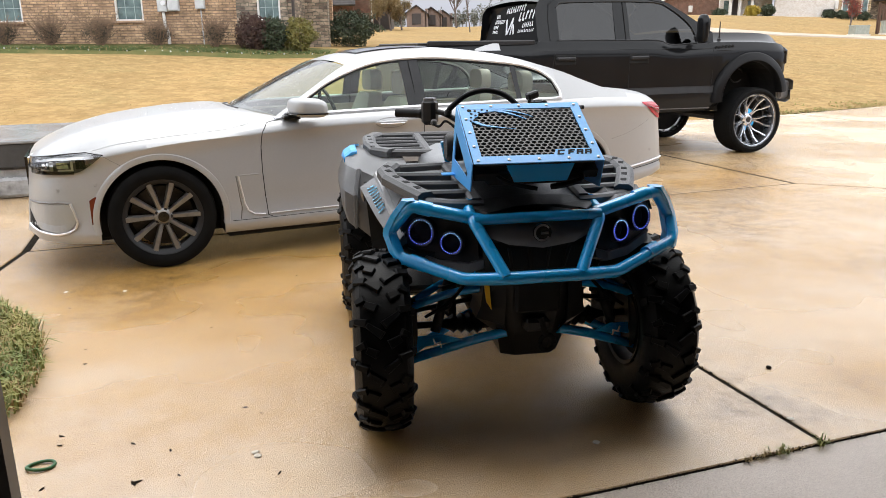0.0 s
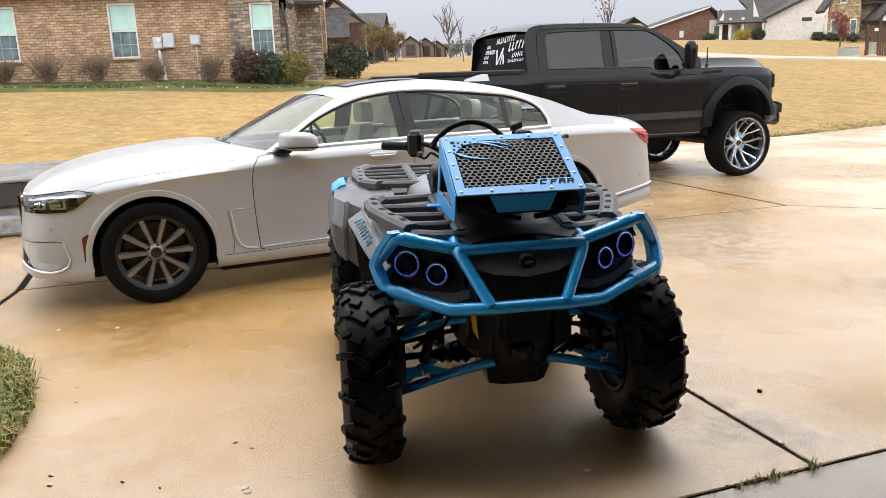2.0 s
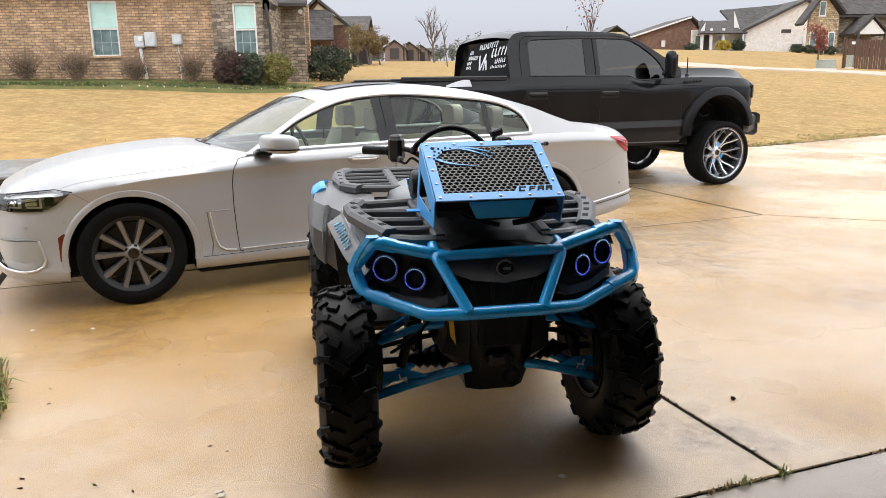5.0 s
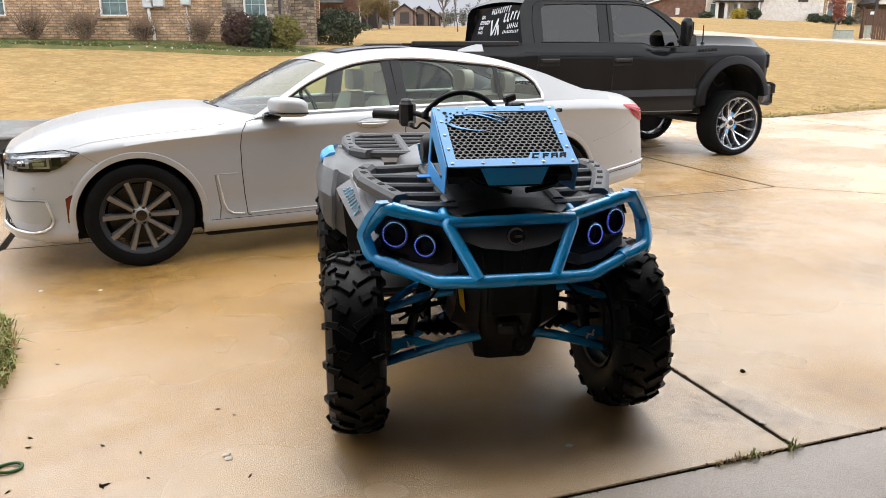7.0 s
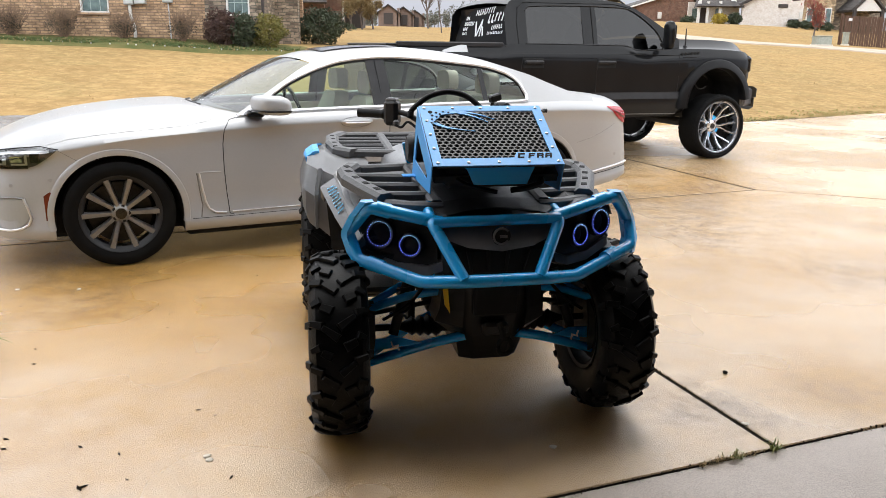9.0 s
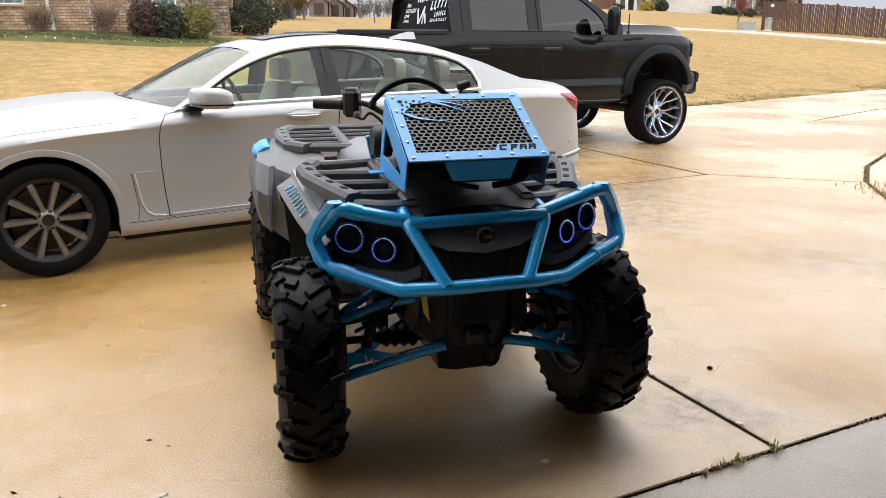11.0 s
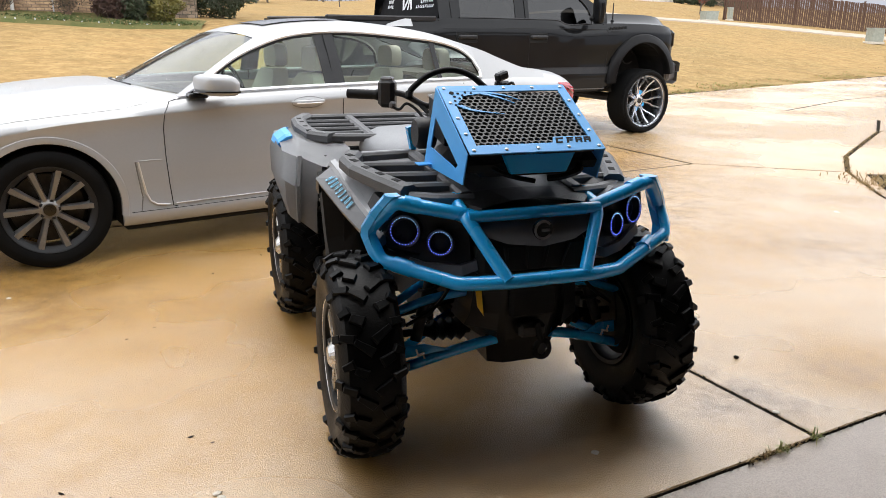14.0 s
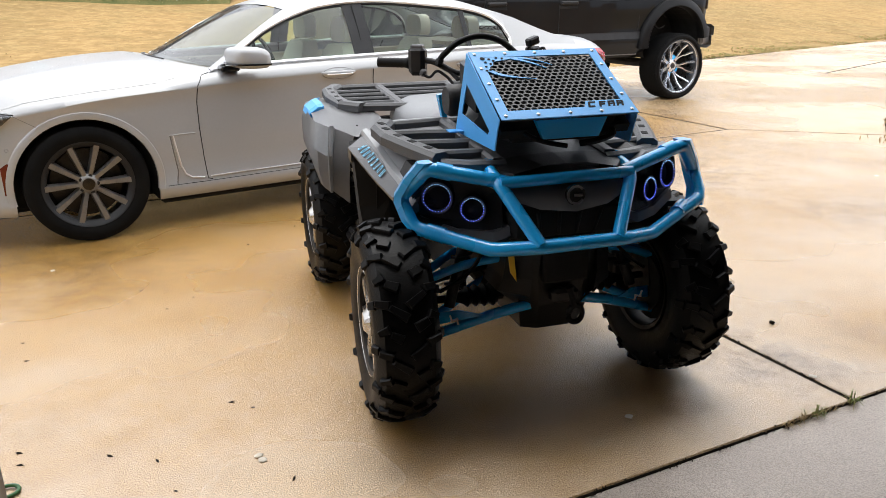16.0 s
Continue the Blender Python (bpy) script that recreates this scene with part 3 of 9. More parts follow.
def rounded_slab(poly, z0, z1, gap, edge):
    a, b = inset(poly, gap), inset(poly, gap + edge)
    bm = bmesh.new()
    r = [[bm.verts.new((x, y, z)) for x, y in q] for q, z in ((a, z0), (a, z1 - edge), (b, z1))]
    n = len(a)
    for u, v in zip(r, r[1:]):
        for i in range(n):
            bm.faces.new((u[i], u[(i + 1) % n], v[(i + 1) % n], v[i]))
    bm.faces.new(r[-1])
    bmesh.ops.recalc_face_normals(bm, faces=bm.faces)
    return bm


driveway = part("driveway", slab([(-9.5, 3.6), (-2.0, 1.49), (14, 6.9), (26, 19), (26, 27.4), (10.6, 17.9), (-9.4, 7.5)], -0.04, -0.005), "soil")
tagged(driveway, "wide wet tan concrete driveway with dirt-filled joints", "driveway", kind="structure")
for k, poly in enumerate(SLABS):
    part("concrete_slab", rounded_slab(poly, -0.02, 0.0, 0.0115 if k < 2 else 0.027, 0.004), "drive", driveway)

# the garage that the camera stands in: floor, jambs, header, walls and ceiling
GU = Vector((0.948, 0.319))
GN = Vector((-0.319, 0.948))
G0 = Vector((-1.035, 1.80))


def gp(u, v):
    """A plan point u along the opening from its jamb, v out of the garage."""
    p = G0 + GU * u + GN * v
    return (p.x, p.y)


gfloor = part("floor", rounded_slab([gp(-1.2, 0.014), gp(8, 0.014), gp(8, -7), gp(-1.2, -7)], -0.04, -0.004, 0.002, 0.004), "garage_floor")
tagged(gfloor, "grey concrete garage floor with grit and litter", "floor", kind="structure")
# inner walls and ceiling are out of view, darkened against bounced light
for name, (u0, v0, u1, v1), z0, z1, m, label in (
        ("wall_left", (-0.9, -6.5, -0.78, -0.2), -0.02, 2.7, "garage_wall", "unseen garage side wall, darkened to cut bounced light"),
        ("wall_right", (5.9, -6.5, 6.02, -0.2), -0.02, 2.7, "garage_wall", "unseen garage side wall, darkened to cut bounced light"),
        ("wall_back", (-0.9, -6.62, 6.02, -6.5), -0.02, 2.7, "garage_wall", "unseen garage back wall, darkened to cut bounced light"),
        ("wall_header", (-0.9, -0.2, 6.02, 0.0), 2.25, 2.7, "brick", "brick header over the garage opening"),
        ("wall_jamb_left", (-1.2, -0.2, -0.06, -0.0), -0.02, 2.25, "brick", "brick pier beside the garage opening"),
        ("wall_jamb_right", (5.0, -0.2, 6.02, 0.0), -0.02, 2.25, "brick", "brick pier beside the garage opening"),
        ("ceiling", (-1.2, -6.62, 6.3, 0.5), 2.7, 2.8, "garage_wall", "unseen garage ceiling and eave, darkened to cut bounced light"),
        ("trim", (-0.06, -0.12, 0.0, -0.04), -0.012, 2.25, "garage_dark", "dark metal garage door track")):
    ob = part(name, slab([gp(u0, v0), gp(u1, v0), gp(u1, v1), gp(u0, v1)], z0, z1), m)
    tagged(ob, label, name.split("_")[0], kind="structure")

for name, pts, z0, z1, m, label in (
        ("wall_front_left", (-9, -0.2, -1.2, 0.0), -0.02, 2.7, "brick", "brick front wall of the camera's house"),
        ("wall_front_right", (6.02, -0.2, 12, 0.0), -0.02, 2.7, "brick", "brick front wall beside the garage")):
    u0, v0, u1, v1 = pts
    tagged(part(name, slab([gp(u0, v0), gp(u1, v0), gp(u1, v1), gp(u0, v1)], z0, z1), m), label.replace("the camera's house", "the garage house"), "wall", kind="structure")
roof = loft([[(*gp(u, 0.55), 2.82), (*gp(u, -6.2), 4.9), (*gp(u, -13), 2.82), (*gp(u, -13), 2.98), (*gp(u, -6.2), 5.08), (*gp(u, 0.55), 2.98)] for u in (-9.4, 12.4)])
tagged(part("roof", roof, "shingle"), "dark shingle roof over the garage", "roof", kind="structure")

road = bmesh.new()
rows = []
for i in range(60):
    x = 4 + i * 2.0
    cy = 44.5 - (x - 20) * 0.12
    rows.append([(x, cy + d, rise(x, cy + d) + h) for d, h in ((-1.75, -0.2), (-1.6, 0.04), (0, 0.07), (1.6, 0.04), (1.75, -0.2))])
grid(road, rows)
tagged(part("road", road, "road"), "pale narrow street crossing the lawns", "road", kind="structure")


# ---- planting ----
def leaves(bm, centre, size, n, leaf, rnd, shell=0.55, flat=0.0):
    """Many small leaf blades through an uneven crown."""
    c, s = Vector(centre), Vector(size)
    for _ in range(n):
        d = Vector((rnd.gauss(0, 1), rnd.gauss(0, 1), rnd.gauss(0, 1))).normalized()
        r = shell + (1 - shell) * rnd.random() ** 0.5
        bumpy = 0.78 + 0.42 * noise.noise(d * 2.1 + c)
        p = c + Vector((d.x * s.x, d.y * s.y, d.z * s.z)) * r * bumpy
        q = Euler((rnd.uniform(0, 6.3), rnd.uniform(0, 6.3), rnd.uniform(0, 6.3))).to_matrix()
        l, w = leaf * rnd.uniform(0.7, 1.5), leaf * 0.45
        vs = [bm.verts.new(p + q @ Vector(v)) for v in ((-w, 0, 0), (0, -l * 0.5, 0.1 * l), (w, 0, 0), (0, l, 0.1 * l))]
        bm.faces.new(vs)
    return bm


def twigs(bm, base, height, spread, n, r, rnd, depth=1):
    """Thin stems that fan up from a base and fork."""
    base = Vector(base)
    for _ in range(n):
        a, lean = rnd.uniform(0, 6.28), rnd.uniform(0.1, 1) * spread
        tip = base + Vector((math.cos(a) * lean, math.sin(a) * lean, height * rnd.uniform(0.6, 1)))
        mid = base.lerp(tip, 0.5) + Vector((rnd.uniform(-1, 1), rnd.uniform(-1, 1), 0)) * height * 0.05
        tube(bm, [base, mid, tip], r, 4, taper=(1, 0.7, 0.3))
        if depth:
            twigs(bm, mid, height * 0.42, spread * 0.5, 2, r * 0.6, rnd, depth - 1)
    return bm


def bush(label, x, y, size, leaf_mat, n, leaf, seed, stems=10, shell=0.5, lift=0.5):
    rnd = random.Random(seed)
    z = rise(x, y)
    t = thing("bush", label, "bush", pose(x, y, z))
    part("stem", twigs(bmesh.new(), (0, 0, -0.04), size[2] * 1.3, size[0] * 0.8, stems, 0.012, rnd), "bark", t)
    part("crown", leaves(bmesh.new(), (0, 0, size[2] * (0.5 + lift)), size, n, leaf, rnd, shell), leaf_mat, t)
    return t


def twig_shrub(x, y, seed, spread, height):
    """A shrub of bare fanning canes with dry leaves low down."""
    rnd = random.Random(seed)
    t = thing("bush", "mostly bare brown-caned shrub against the brick house", "bush", pose(x, y, rise(x, y)))
    part("stem", twigs(bmesh.new(), (0, 0, -0.04), height, spread, 40, 0.010, rnd, 2), "cane", t)
    part("crown", leaves(bmesh.new(), (0, 0, height * 0.36), (spread * 0.7, spread * 0.6, height * 0.3), 700, 0.03, rnd, 0.15), "leaf_drab", t)
    part("tip_leaves", leaves(bmesh.new(), (0, 0, height * 0.62), (spread * 0.95, spread * 0.6, height * 0.4), 110, 0.024, rnd, 0.3), "leaf_tan", t)


for k, (x, spread, height) in enumerate(((-12.98, 0.7, 1.1), (-11.68, 0.78, 1.2), (-10.2, 0.9, 1.25), (-8.47, 0.75, 1.05), (-6.78, 0.8, 1.15))):
    twig_shrub(x, 23.2, k, spread, height)
bush("dense dark maroon-green shrub by the stone wall", -5.55, 23.1, (0.72, 0.55, 0.6), "leaf_maroon", 3200, 0.05, 11, lift=0.4)
bush("dense dark green shrub by the stone wall", -4.95, 23.0, (0.5, 0.48, 0.58), "leaf_dark", 2100, 0.05, 12, lift=0.4)
bush("yellow-green shrub by the porch", -4.25, 23.2, (0.58, 0.48, 0.58), "leaf_olive", 2400, 0.05, 13, lift=0.4)
bush("large rounded dark evergreen bush at the house corner", -3.1, 26.6, (1.08, 0.9, 0.70), "leaf_dark", 4200, 0.06, 14, lift=0.3)
bush("round yellow bush before the pale house", 35.4, 91, (1.1, 1.0, 0.75), "leaf_yellow", 900, 0.16, 15, lift=0.3)
bush("dark green bush before the pale house", 37.2, 91, (1.0, 1.0, 0.85), "leaf_dark", 900, 0.16, 16, lift=0.3)
bush("low dark hedge bush before the house", 31.3, 90, (1.0, 0.8, 0.5), "leaf_dark", 600, 0.16, 17, lift=0.3)
for k, x in enumerate((33.6, 34.6, 35.5, 36.6, 38.6, 40.0)):
    bush("low clipped dark bush before the stone house", x, 69.0, (0.75, 0.6, 0.42), "leaf_dark", 500, 0.12, 20 + k, lift=0.35)


def bare_tree(label, x, y, h, seed, leaf_mat=None, n_leaf=0, leaf=0.1, spread=0.3, forks=(6, 4, 3), trunk=0.1):
    """A tapered trunk with limbs that fork, and a thin crown of leaves where it has one."""
    rnd = random.Random(seed)
    t = thing("tree", label, "tree", pose(x, y, rise(x, y) - 0.05))
    bm, tips = bmesh.new(), []

    def limb(p, d, length, r, level):
        pts, q = [p], p
        for i in range(3):
            d = (d + Vector((rnd.uniform(-1, 1), rnd.uniform(-1, 1), rnd.uniform(-0.2, 0.5))) * 0.16).normalized()
            q = q + d * length / 3
            pts.append(q)
        tube(bm, pts, r, 5, taper=(1, 0.8, 0.6, 0.35))
        tips.append(q)
        if level < len(forks):
            for k in range(forks[level]):
                a = rnd.uniform(0, 6.28)
                s = pts[1].lerp(pts[3], rnd.random())
                limb(s, (d + Vector((math.cos(a), math.sin(a), 0.35)) * spread * 2).normalized(), length * rnd.uniform(0.45, 0.75), r * 0.5, level + 1)

    limb(Vector((0, 0, 0)), Vector((0, 0, 1)), h * 0.55, trunk, 0)
    part("trunk", bm, "bark", t)
    if leaf_mat:
        cr = bmesh.new()
        for k in range(n_leaf):
            p = rnd.choice(tips) + Vector((rnd.gauss(0, 1), rnd.gauss(0, 1), rnd.gauss(0, 1))) * h * 0.05
            leaves(cr, p, (0.05, 0.05, 0.05), 1, leaf, rnd)
        part("crown", cr, leaf_mat, t)
    return t


bare_tree("tall bare grey tree on the far lawn", 1.25, 88, 6.0, 3, spread=0.22, forks=(9, 5, 3), trunk=0.13)
bare_tree("thin bare young tree on the far lawn", 1.75, 55, 3.2, 4, spread=0.08, forks=(6, 2), trunk=0.05)
bare_tree("small tree with deep red leaves on the lawn", 28.3, 55, 2.3, 5, "leaf_red", 1300, 0.08, spread=0.2, forks=(8, 4, 2), trunk=0.07)
bare_tree("slender tree with a few red leaves", 8.6, 40, 4.4, 6, "leaf_red", 60, 0.09, spread=0.1, forks=(9, 3), trunk=0.05)
for k, (x, y, h) in enumerate(((-4.75, 57, 2.45), (-4.0, 58, 2.55), (-3.3, 60, 2.2))):
    bare_tree("thin olive-brown tree before the far house", x, y, h, 30 + k, "leaf_tan", 4200, 0.07, spread=0.36, forks=(8, 5, 3), trunk=0.08)


def far_woods():
    rnd = random.Random(8)
    bm = bmesh.new()
    for k in range(150):
        x = -14 + k * 0.6 + rnd.uniform(-1, 1)
        y = 190 + rnd.uniform(-15, 25)
        h = rnd.uniform(1.6, 3.2) + (2.0 if x > 8 else 0) * rnd.random()
        z = rise(x, y)
        tube(bm, [(x, y, z), (x, y, z + h * 1.2)], 0.14, 4, taper=(1, 0.4))
        leaves(bm, (x, y, z + h), (h * 0.42, h * 0.42, h * 0.75), 130, 0.36, rnd, 0.2)
    return tagged(part("far_woods", bm, "tree_far"), "distant line of mixed pines and bare trees", "trees", kind="stuff")


far_woods()


# ---- houses ----
def wall_with_holes(bm, x0, x1, z0, z1, y, thick, holes):
    """A wall along x with rectangular openings that go through it."""
    xs = sorted({x0, x1, *[h[0] for h in holes], *[h[1] for h in holes]})
    zs = sorted({z0, z1, *[h[2] for h in holes], *[h[3] for h in holes]})
    for a, b in zip(xs, xs[1:]):
        for c, d in zip(zs, zs[1:]):
            if any(h[0] - 1e-6 <= a and b <= h[1] + 1e-6 and h[2] - 1e-6 <= c and d <= h[3] + 1e-6 for h in holes):
                continue
            box(bm, ((a + b) / 2, y + thick / 2, (c + d) / 2), (b - a, thick, d - c))
    bmesh.ops.remove_doubles(bm, verts=bm.verts, dist=1e-5)
    return bm


def house_window(parent, x0, x1, z0, z1, y, blind=0.5):
    """A double-hung window set into its opening: frame, rails, two panes, a blind behind the upper one."""
    w = part("window", B(((x0 + x1) / 2, y + 0.16, (z0 + z1) / 2), (x1 - x0, 0.02, z1 - z0)), "house_glass", parent, "double-hung window with white frame")
    fr = bmesh.new()
    t = 0.05
    for c, s in ((((x0 + x1) / 2, y + 0.05, z0 + t / 2), (x1 - x0, 0.08, t)), (((x0 + x1) / 2, y + 0.05, z1 - t / 2), (x1 - x0, 0.08, t)),
                 ((x0 + t / 2, y + 0.05, (z0 + z1) / 2), (t, 0.08, z1 - z0 - 2 * t)), ((x1 - t / 2, y + 0.05, (z0 + z1) / 2), (t, 0.08, z1 - z0 - 2 * t)),
                 (((x0 + x1) / 2, y + 0.06, (z0 + z1) / 2), (x1 - x0 - 2 * t, 0.05, 0.05))):
        box(fr, c, s)
    part("frame", fr, "white_wood", w)
    zm = (z0 + z1) / 2
    part("pane", B(((x0 + x1) / 2, y + 0.08, (zm + z1) / 2 - 0.01), (x1 - x0 - 0.11, 0.012, (z1 - zm) - 0.09)), "blind", w, "upper pane with a pale blind behind it")
    part("pane", B(((x0 + x1) / 2, y + 0.09, (zm + z0) / 2 + 0.01), (x1 - x0 - 0.11, 0.012, (zm - z0) - 0.09)), "house_glass", w)
    for f in (1 / 3, 2 / 3):
        part("muntin", B((x0 + (x1 - x0) * f, y + 0.085, zm), (0.014, 0.016, z1 - z0 - 0.12)), "muntin", w)
    for z in ((zm + z1) / 2, (zm + z0) / 2):
        part("muntin", B(((x0 + x1) / 2, y + 0.083, z), (x1 - x0 - 0.12, 0.012, 0.014)), "muntin", w)
    part("sill", B(((x0 + x1) / 2, y - 0.01, z0 - 0.035), (x1 - x0 + 0.08, 0.12, 0.07), (-6, 0, 0), 0.008), "brick", w, "sloping brick sill")
    return w


def gable_roof(x0, x1, y0, y1, eave, ridge, axis="x", thick=0.16, over=0.4):
    """Two pitched slabs that meet at a ridge."""
    bm = bmesh.new()
    if axis == "x":
        ym = (y0 + y1) / 2
        k = (ridge - eave) / (ym - y0)
        sec = [(y0 - over, eave - k * over), (ym, ridge), (y1 + over, eave - k * over), (y1 + over, eave - k * over + thick), (ym, ridge + thick), (y0 - over, eave - k * over + thick)]
        return loft([[(x, y, z) for y, z in sec] for x in (x0 - over, x1 + over)])
    xm = (x0 + x1) / 2
    k = (ridge - eave) / (xm - x0)
    sec = [(x0 - over, eave - k * over), (xm, ridge), (x1 + over, eave - k * over), (x1 + over, eave - k * over + thick), (xm, ridge + thick), (x0 - over, eave - k * over + thick)]
    return loft([[(x, y, z) for x, z in sec] for y in (y0 - over, y1 + over)])


def gable_wall(x0, x1, y, base, eave, ridge, thick=0.2, peak=None):
    xm = (x0 + x1) / 2 if peak is None else peak
    return plate([(x0, y, base), (x1, y, base), (x1, y, eave), (xm, y, ridge), (x0, y, eave)], (0, 1, 0), thick)


def brick_house():
    h = thing("house", "single-storey tan brick house with stacked-stone corner and dark roof", "house", pose(0, 24, 0))
    w0, w1 = (-13.66, -12.81, 2.29, 3.9), (-9.98, -9.13, 2.29, 3.9)
    part("wall", wall_with_holes(bmesh.new(), -19, -6.25, 1.0, 4.25, 0, 0.25, [w1, w0]), "brick", h, "tan brick wall")
    house_window(h, *w1, 0.0)
    house_window(h, *w0, 0.0)
    w2 = (-5.62, -4.93, 2.25, 3.78)
    part("wall", wall_with_holes(bmesh.new(), -6.25, -4.72, 1.0, 5.4, -0.18, 0.3, [w2]), "stone", h, "stacked ledge-stone wall")
    house_window(h, *w2, -0.18)
    part("lintel", B((-5.27, -0.2, 3.89), (0.95, 0.06, 0.2), bev=0.01), "stone", h)
    part("wall", B((-4.62, 1.1, 2.4), (0.2, 2.4, 3.0)), "stone", h, "stone porch side wall")
    part("wall", B((-4.22, 1.9, 2.55), (0.86, 0.3, 3.1)), "stone", h, "stacked ledge-stone wall")
    part("wall", B((-4.32, 5.0, 2.55), (0.2, 6.0, 3.1), (0, 0, 8.6)), "stone", h)
    part("wall", B((-11.5, 5.0, 2.6), (14.8, 0.25, 3.2)), "brick", h)
    part("gutter", B((-12.7, -0.42, 4.28), (12.9, 0.1, 0.14), bev=0.02), "dark_wood", h, "dark brown gutter and fascia")
    part("soffit", B((-12.7, -0.18, 4.24), (12.9, 0.45, 0.04)), "dark_wood", h)
    part("roof", loft([[(x, -0.45, 4.33), (x, 5, 7.0), (x, 10, 4.3), (x, 10, 4.15), (x, 5, 6.85), (x, -0.45, 4.2)] for x in (-19.5, -6.2)]), "shingle", h, "dark shingle roof")
    part("roof", loft([[(x, 1.35, 3.95), (x - 0.62, 5.5, 6.2), (x - 1.1, 9, 4.3), (x - 1.1, 9, 4.2), (x - 0.62, 5.5, 6.05), (x, 1.35, 3.83)] for x in (-5.0, -3.62)]), "shingle", h)
    part("gutter", B((-4.3, 1.3, 3.86), (1.36, 0.1, 0.14), bev=0.02), "dark_wood", h)
    part("downpipe", T(bend([(-4.62, -0.16, 3.75), (-4.6, -0.16, 3.3), (-4.55, -0.1, 3.1), (-4.55, -0.1, 1.2)], 0.06), 0.045, 8), "dark_wood", h)
    part("porch_gable", B((-4.62, 0.3, 3.72), (0.3, 0.8, 0.3), (0, 35, 0)), "dark_wood", h)
    part("flood_lamp", lathe(bmesh.new(), [(0, 0.0), (0, 0.07), (0.1, 0.05), (0.12, 0.0)], 12, "y", (-3.85, 1.5, 3.66)), "white_wood", h, "white eave flood lamp")
    for x0, x1, z0, z1 in ((-8.64, -8.36, 2.53, 2.88), (-8.33, -8.0, 2.55, 2.98), (-7.5, -7.22, 2.6, 2.9)):
        m = part("meter_box", B(((x0 + x1) / 2, -0.08, (z0 + z1) / 2), (x1 - x0, 0.15, z1 - z0), bev=0.015), "box_grey", h, "grey electric meter box")
        part("cover", B(((x0 + x1) / 2, -0.165, (z0 + z1) / 2), (x1 - x0 - 0.04, 0.02, z1 - z0 - 0.05), bev=0.006), "box_grey", m)
    part("meter_dial", lathe(bmesh.new(), [(-0.02, 0), (-0.02, 0.07), (0.03, 0.08), (0.03, 0)], 14, "y", (-8.44, -0.19, 2.78)), "white_sticker", h)
    part("conduit", T(bend([(-8.5, -0.06, 2.55), (-8.48, -0.06, 2.2), (-8.4, -0.06, 1.9), (-8.4, -0.06, 1.3)], 0.1), 0.05, 8), "white_wood", h, "white plastic conduit")
    part("conduit", T([(-7.36, -0.05, 2.62), (-7.34, -0.05, 1.4)], 0.02, 6), "box_grey", h)
    return h


brick_house()


def edging():
    """Pale stones along the planting strip under the house, on green turf."""
    bm = bmesh.new()
    rows = []
    for i in range(36):
        x = -19 + i * 0.45
        y0 = 21.75 - 0.4 * math.sin((x + 19) * 0.25) + max(0, x + 5) * 0.45
        rows.append([(x, y0 - 0.25, rise(x, y0) - 0.1), (x, y0, rise(x, y0) + 0.055), (x, (y0 + 24) / 2, rise(x, (y0 + 24) / 2) + 0.075), (x, 24.0, rise(x, 24) + 0.085)])
    grid(bm, rows)
    tagged(part("planting_strip", bm, "bed_green"), "strip of green turf under the house wall", "turf", kind="structure")
    rnd = random.Random(5)
    bm = bmesh.new()
    for i in range(42):
        x = -19 + i * 0.37 + rnd.uniform(-0.06, 0.06)
        y0 = 21.7 - 0.4 * math.sin((x + 19) * 0.25) + max(0, x + 5) * 0.45
        box(bm, (x, y0 + rnd.uniform(-0.2, 0.2), rise(x, y0) + 0.075), [rnd.uniform(0.02, 0.055) for _ in range(3)], [rnd.uniform(0, 90) for _ in range(3)], 0.015)
    tagged(part("edging_stones", bm, "box_grey"), "row of small pale edging stones", "stones", kind="stuff")


edging()


def far_house(label, x, y, base, build, drop=0.0):
    h = thing("house", label, "house", pose(x, y, drop))
    build(h, base)
    return h


def two_storey(h, b):
    part("wall", gable_wall(-2.6, 1.6, 0, b - 1, 5.85, 7.7, 0.3, peak=-0.6), "red_brick", h, "red brick gable wall")
    part("gable", plate([(-1.9, -0.06, 5.95), (1.4, -0.06, 5.95), (-0.55, -0.06, 7.5)], (0, 1, 0), 0.05), "cream_siding", h, "cream siding in the gable")
    part("roof", loft([[(px, yy, z) for px, z in ((-4.4, 4.6), (-0.6, 7.75), (2.0, 5.55), (2.0, 5.75), (-0.6, 7.98), (-4.6, 4.6))] for yy in (-0.5, 10)]), "shingle", h, "grey-brown shingle roof")
    part("roof", loft([[(px, yy, z) for yy, z in ((1, 5.6), (5, 7.0), (9, 5.6), (9, 5.5), (5, 6.9), (1, 5.5))] for px in (-0.5, 3.1)]), "shingle", h)
    part("roof", plate([(-4.6, -2.6, 4.75), (0.8, -2.6, 4.75), (0.62, -0.75, 6.7), (0.15, -0.42, 7.05), (-4.6, -0.42, 7.05)], (0, 1, -0.9), 0.15), "shingle", h, "steep front roof slope")
    part("wall", B((-2.0, -1.4, b + 0.8), (5.0, 0.3, 2.6)), "red_brick", h)
    part("wall", B((1.6, 5, b + 1.2), (0.3, 9, 3.6)), "red_brick", h)
    part("gutter", T([(1.75, -0.1, 5.7), (1.75, -0.1, b)], 0.06, 6), "white_wood", h)
    part("porch", B((2.3, 3.0, b + 0.75), (1.6, 3.0, 1.8)), "dark_wood", h)


far_house("two-storey red brick house with cream gable and shingle roof", -7.3, 60, 2.9, two_storey, -0.32)


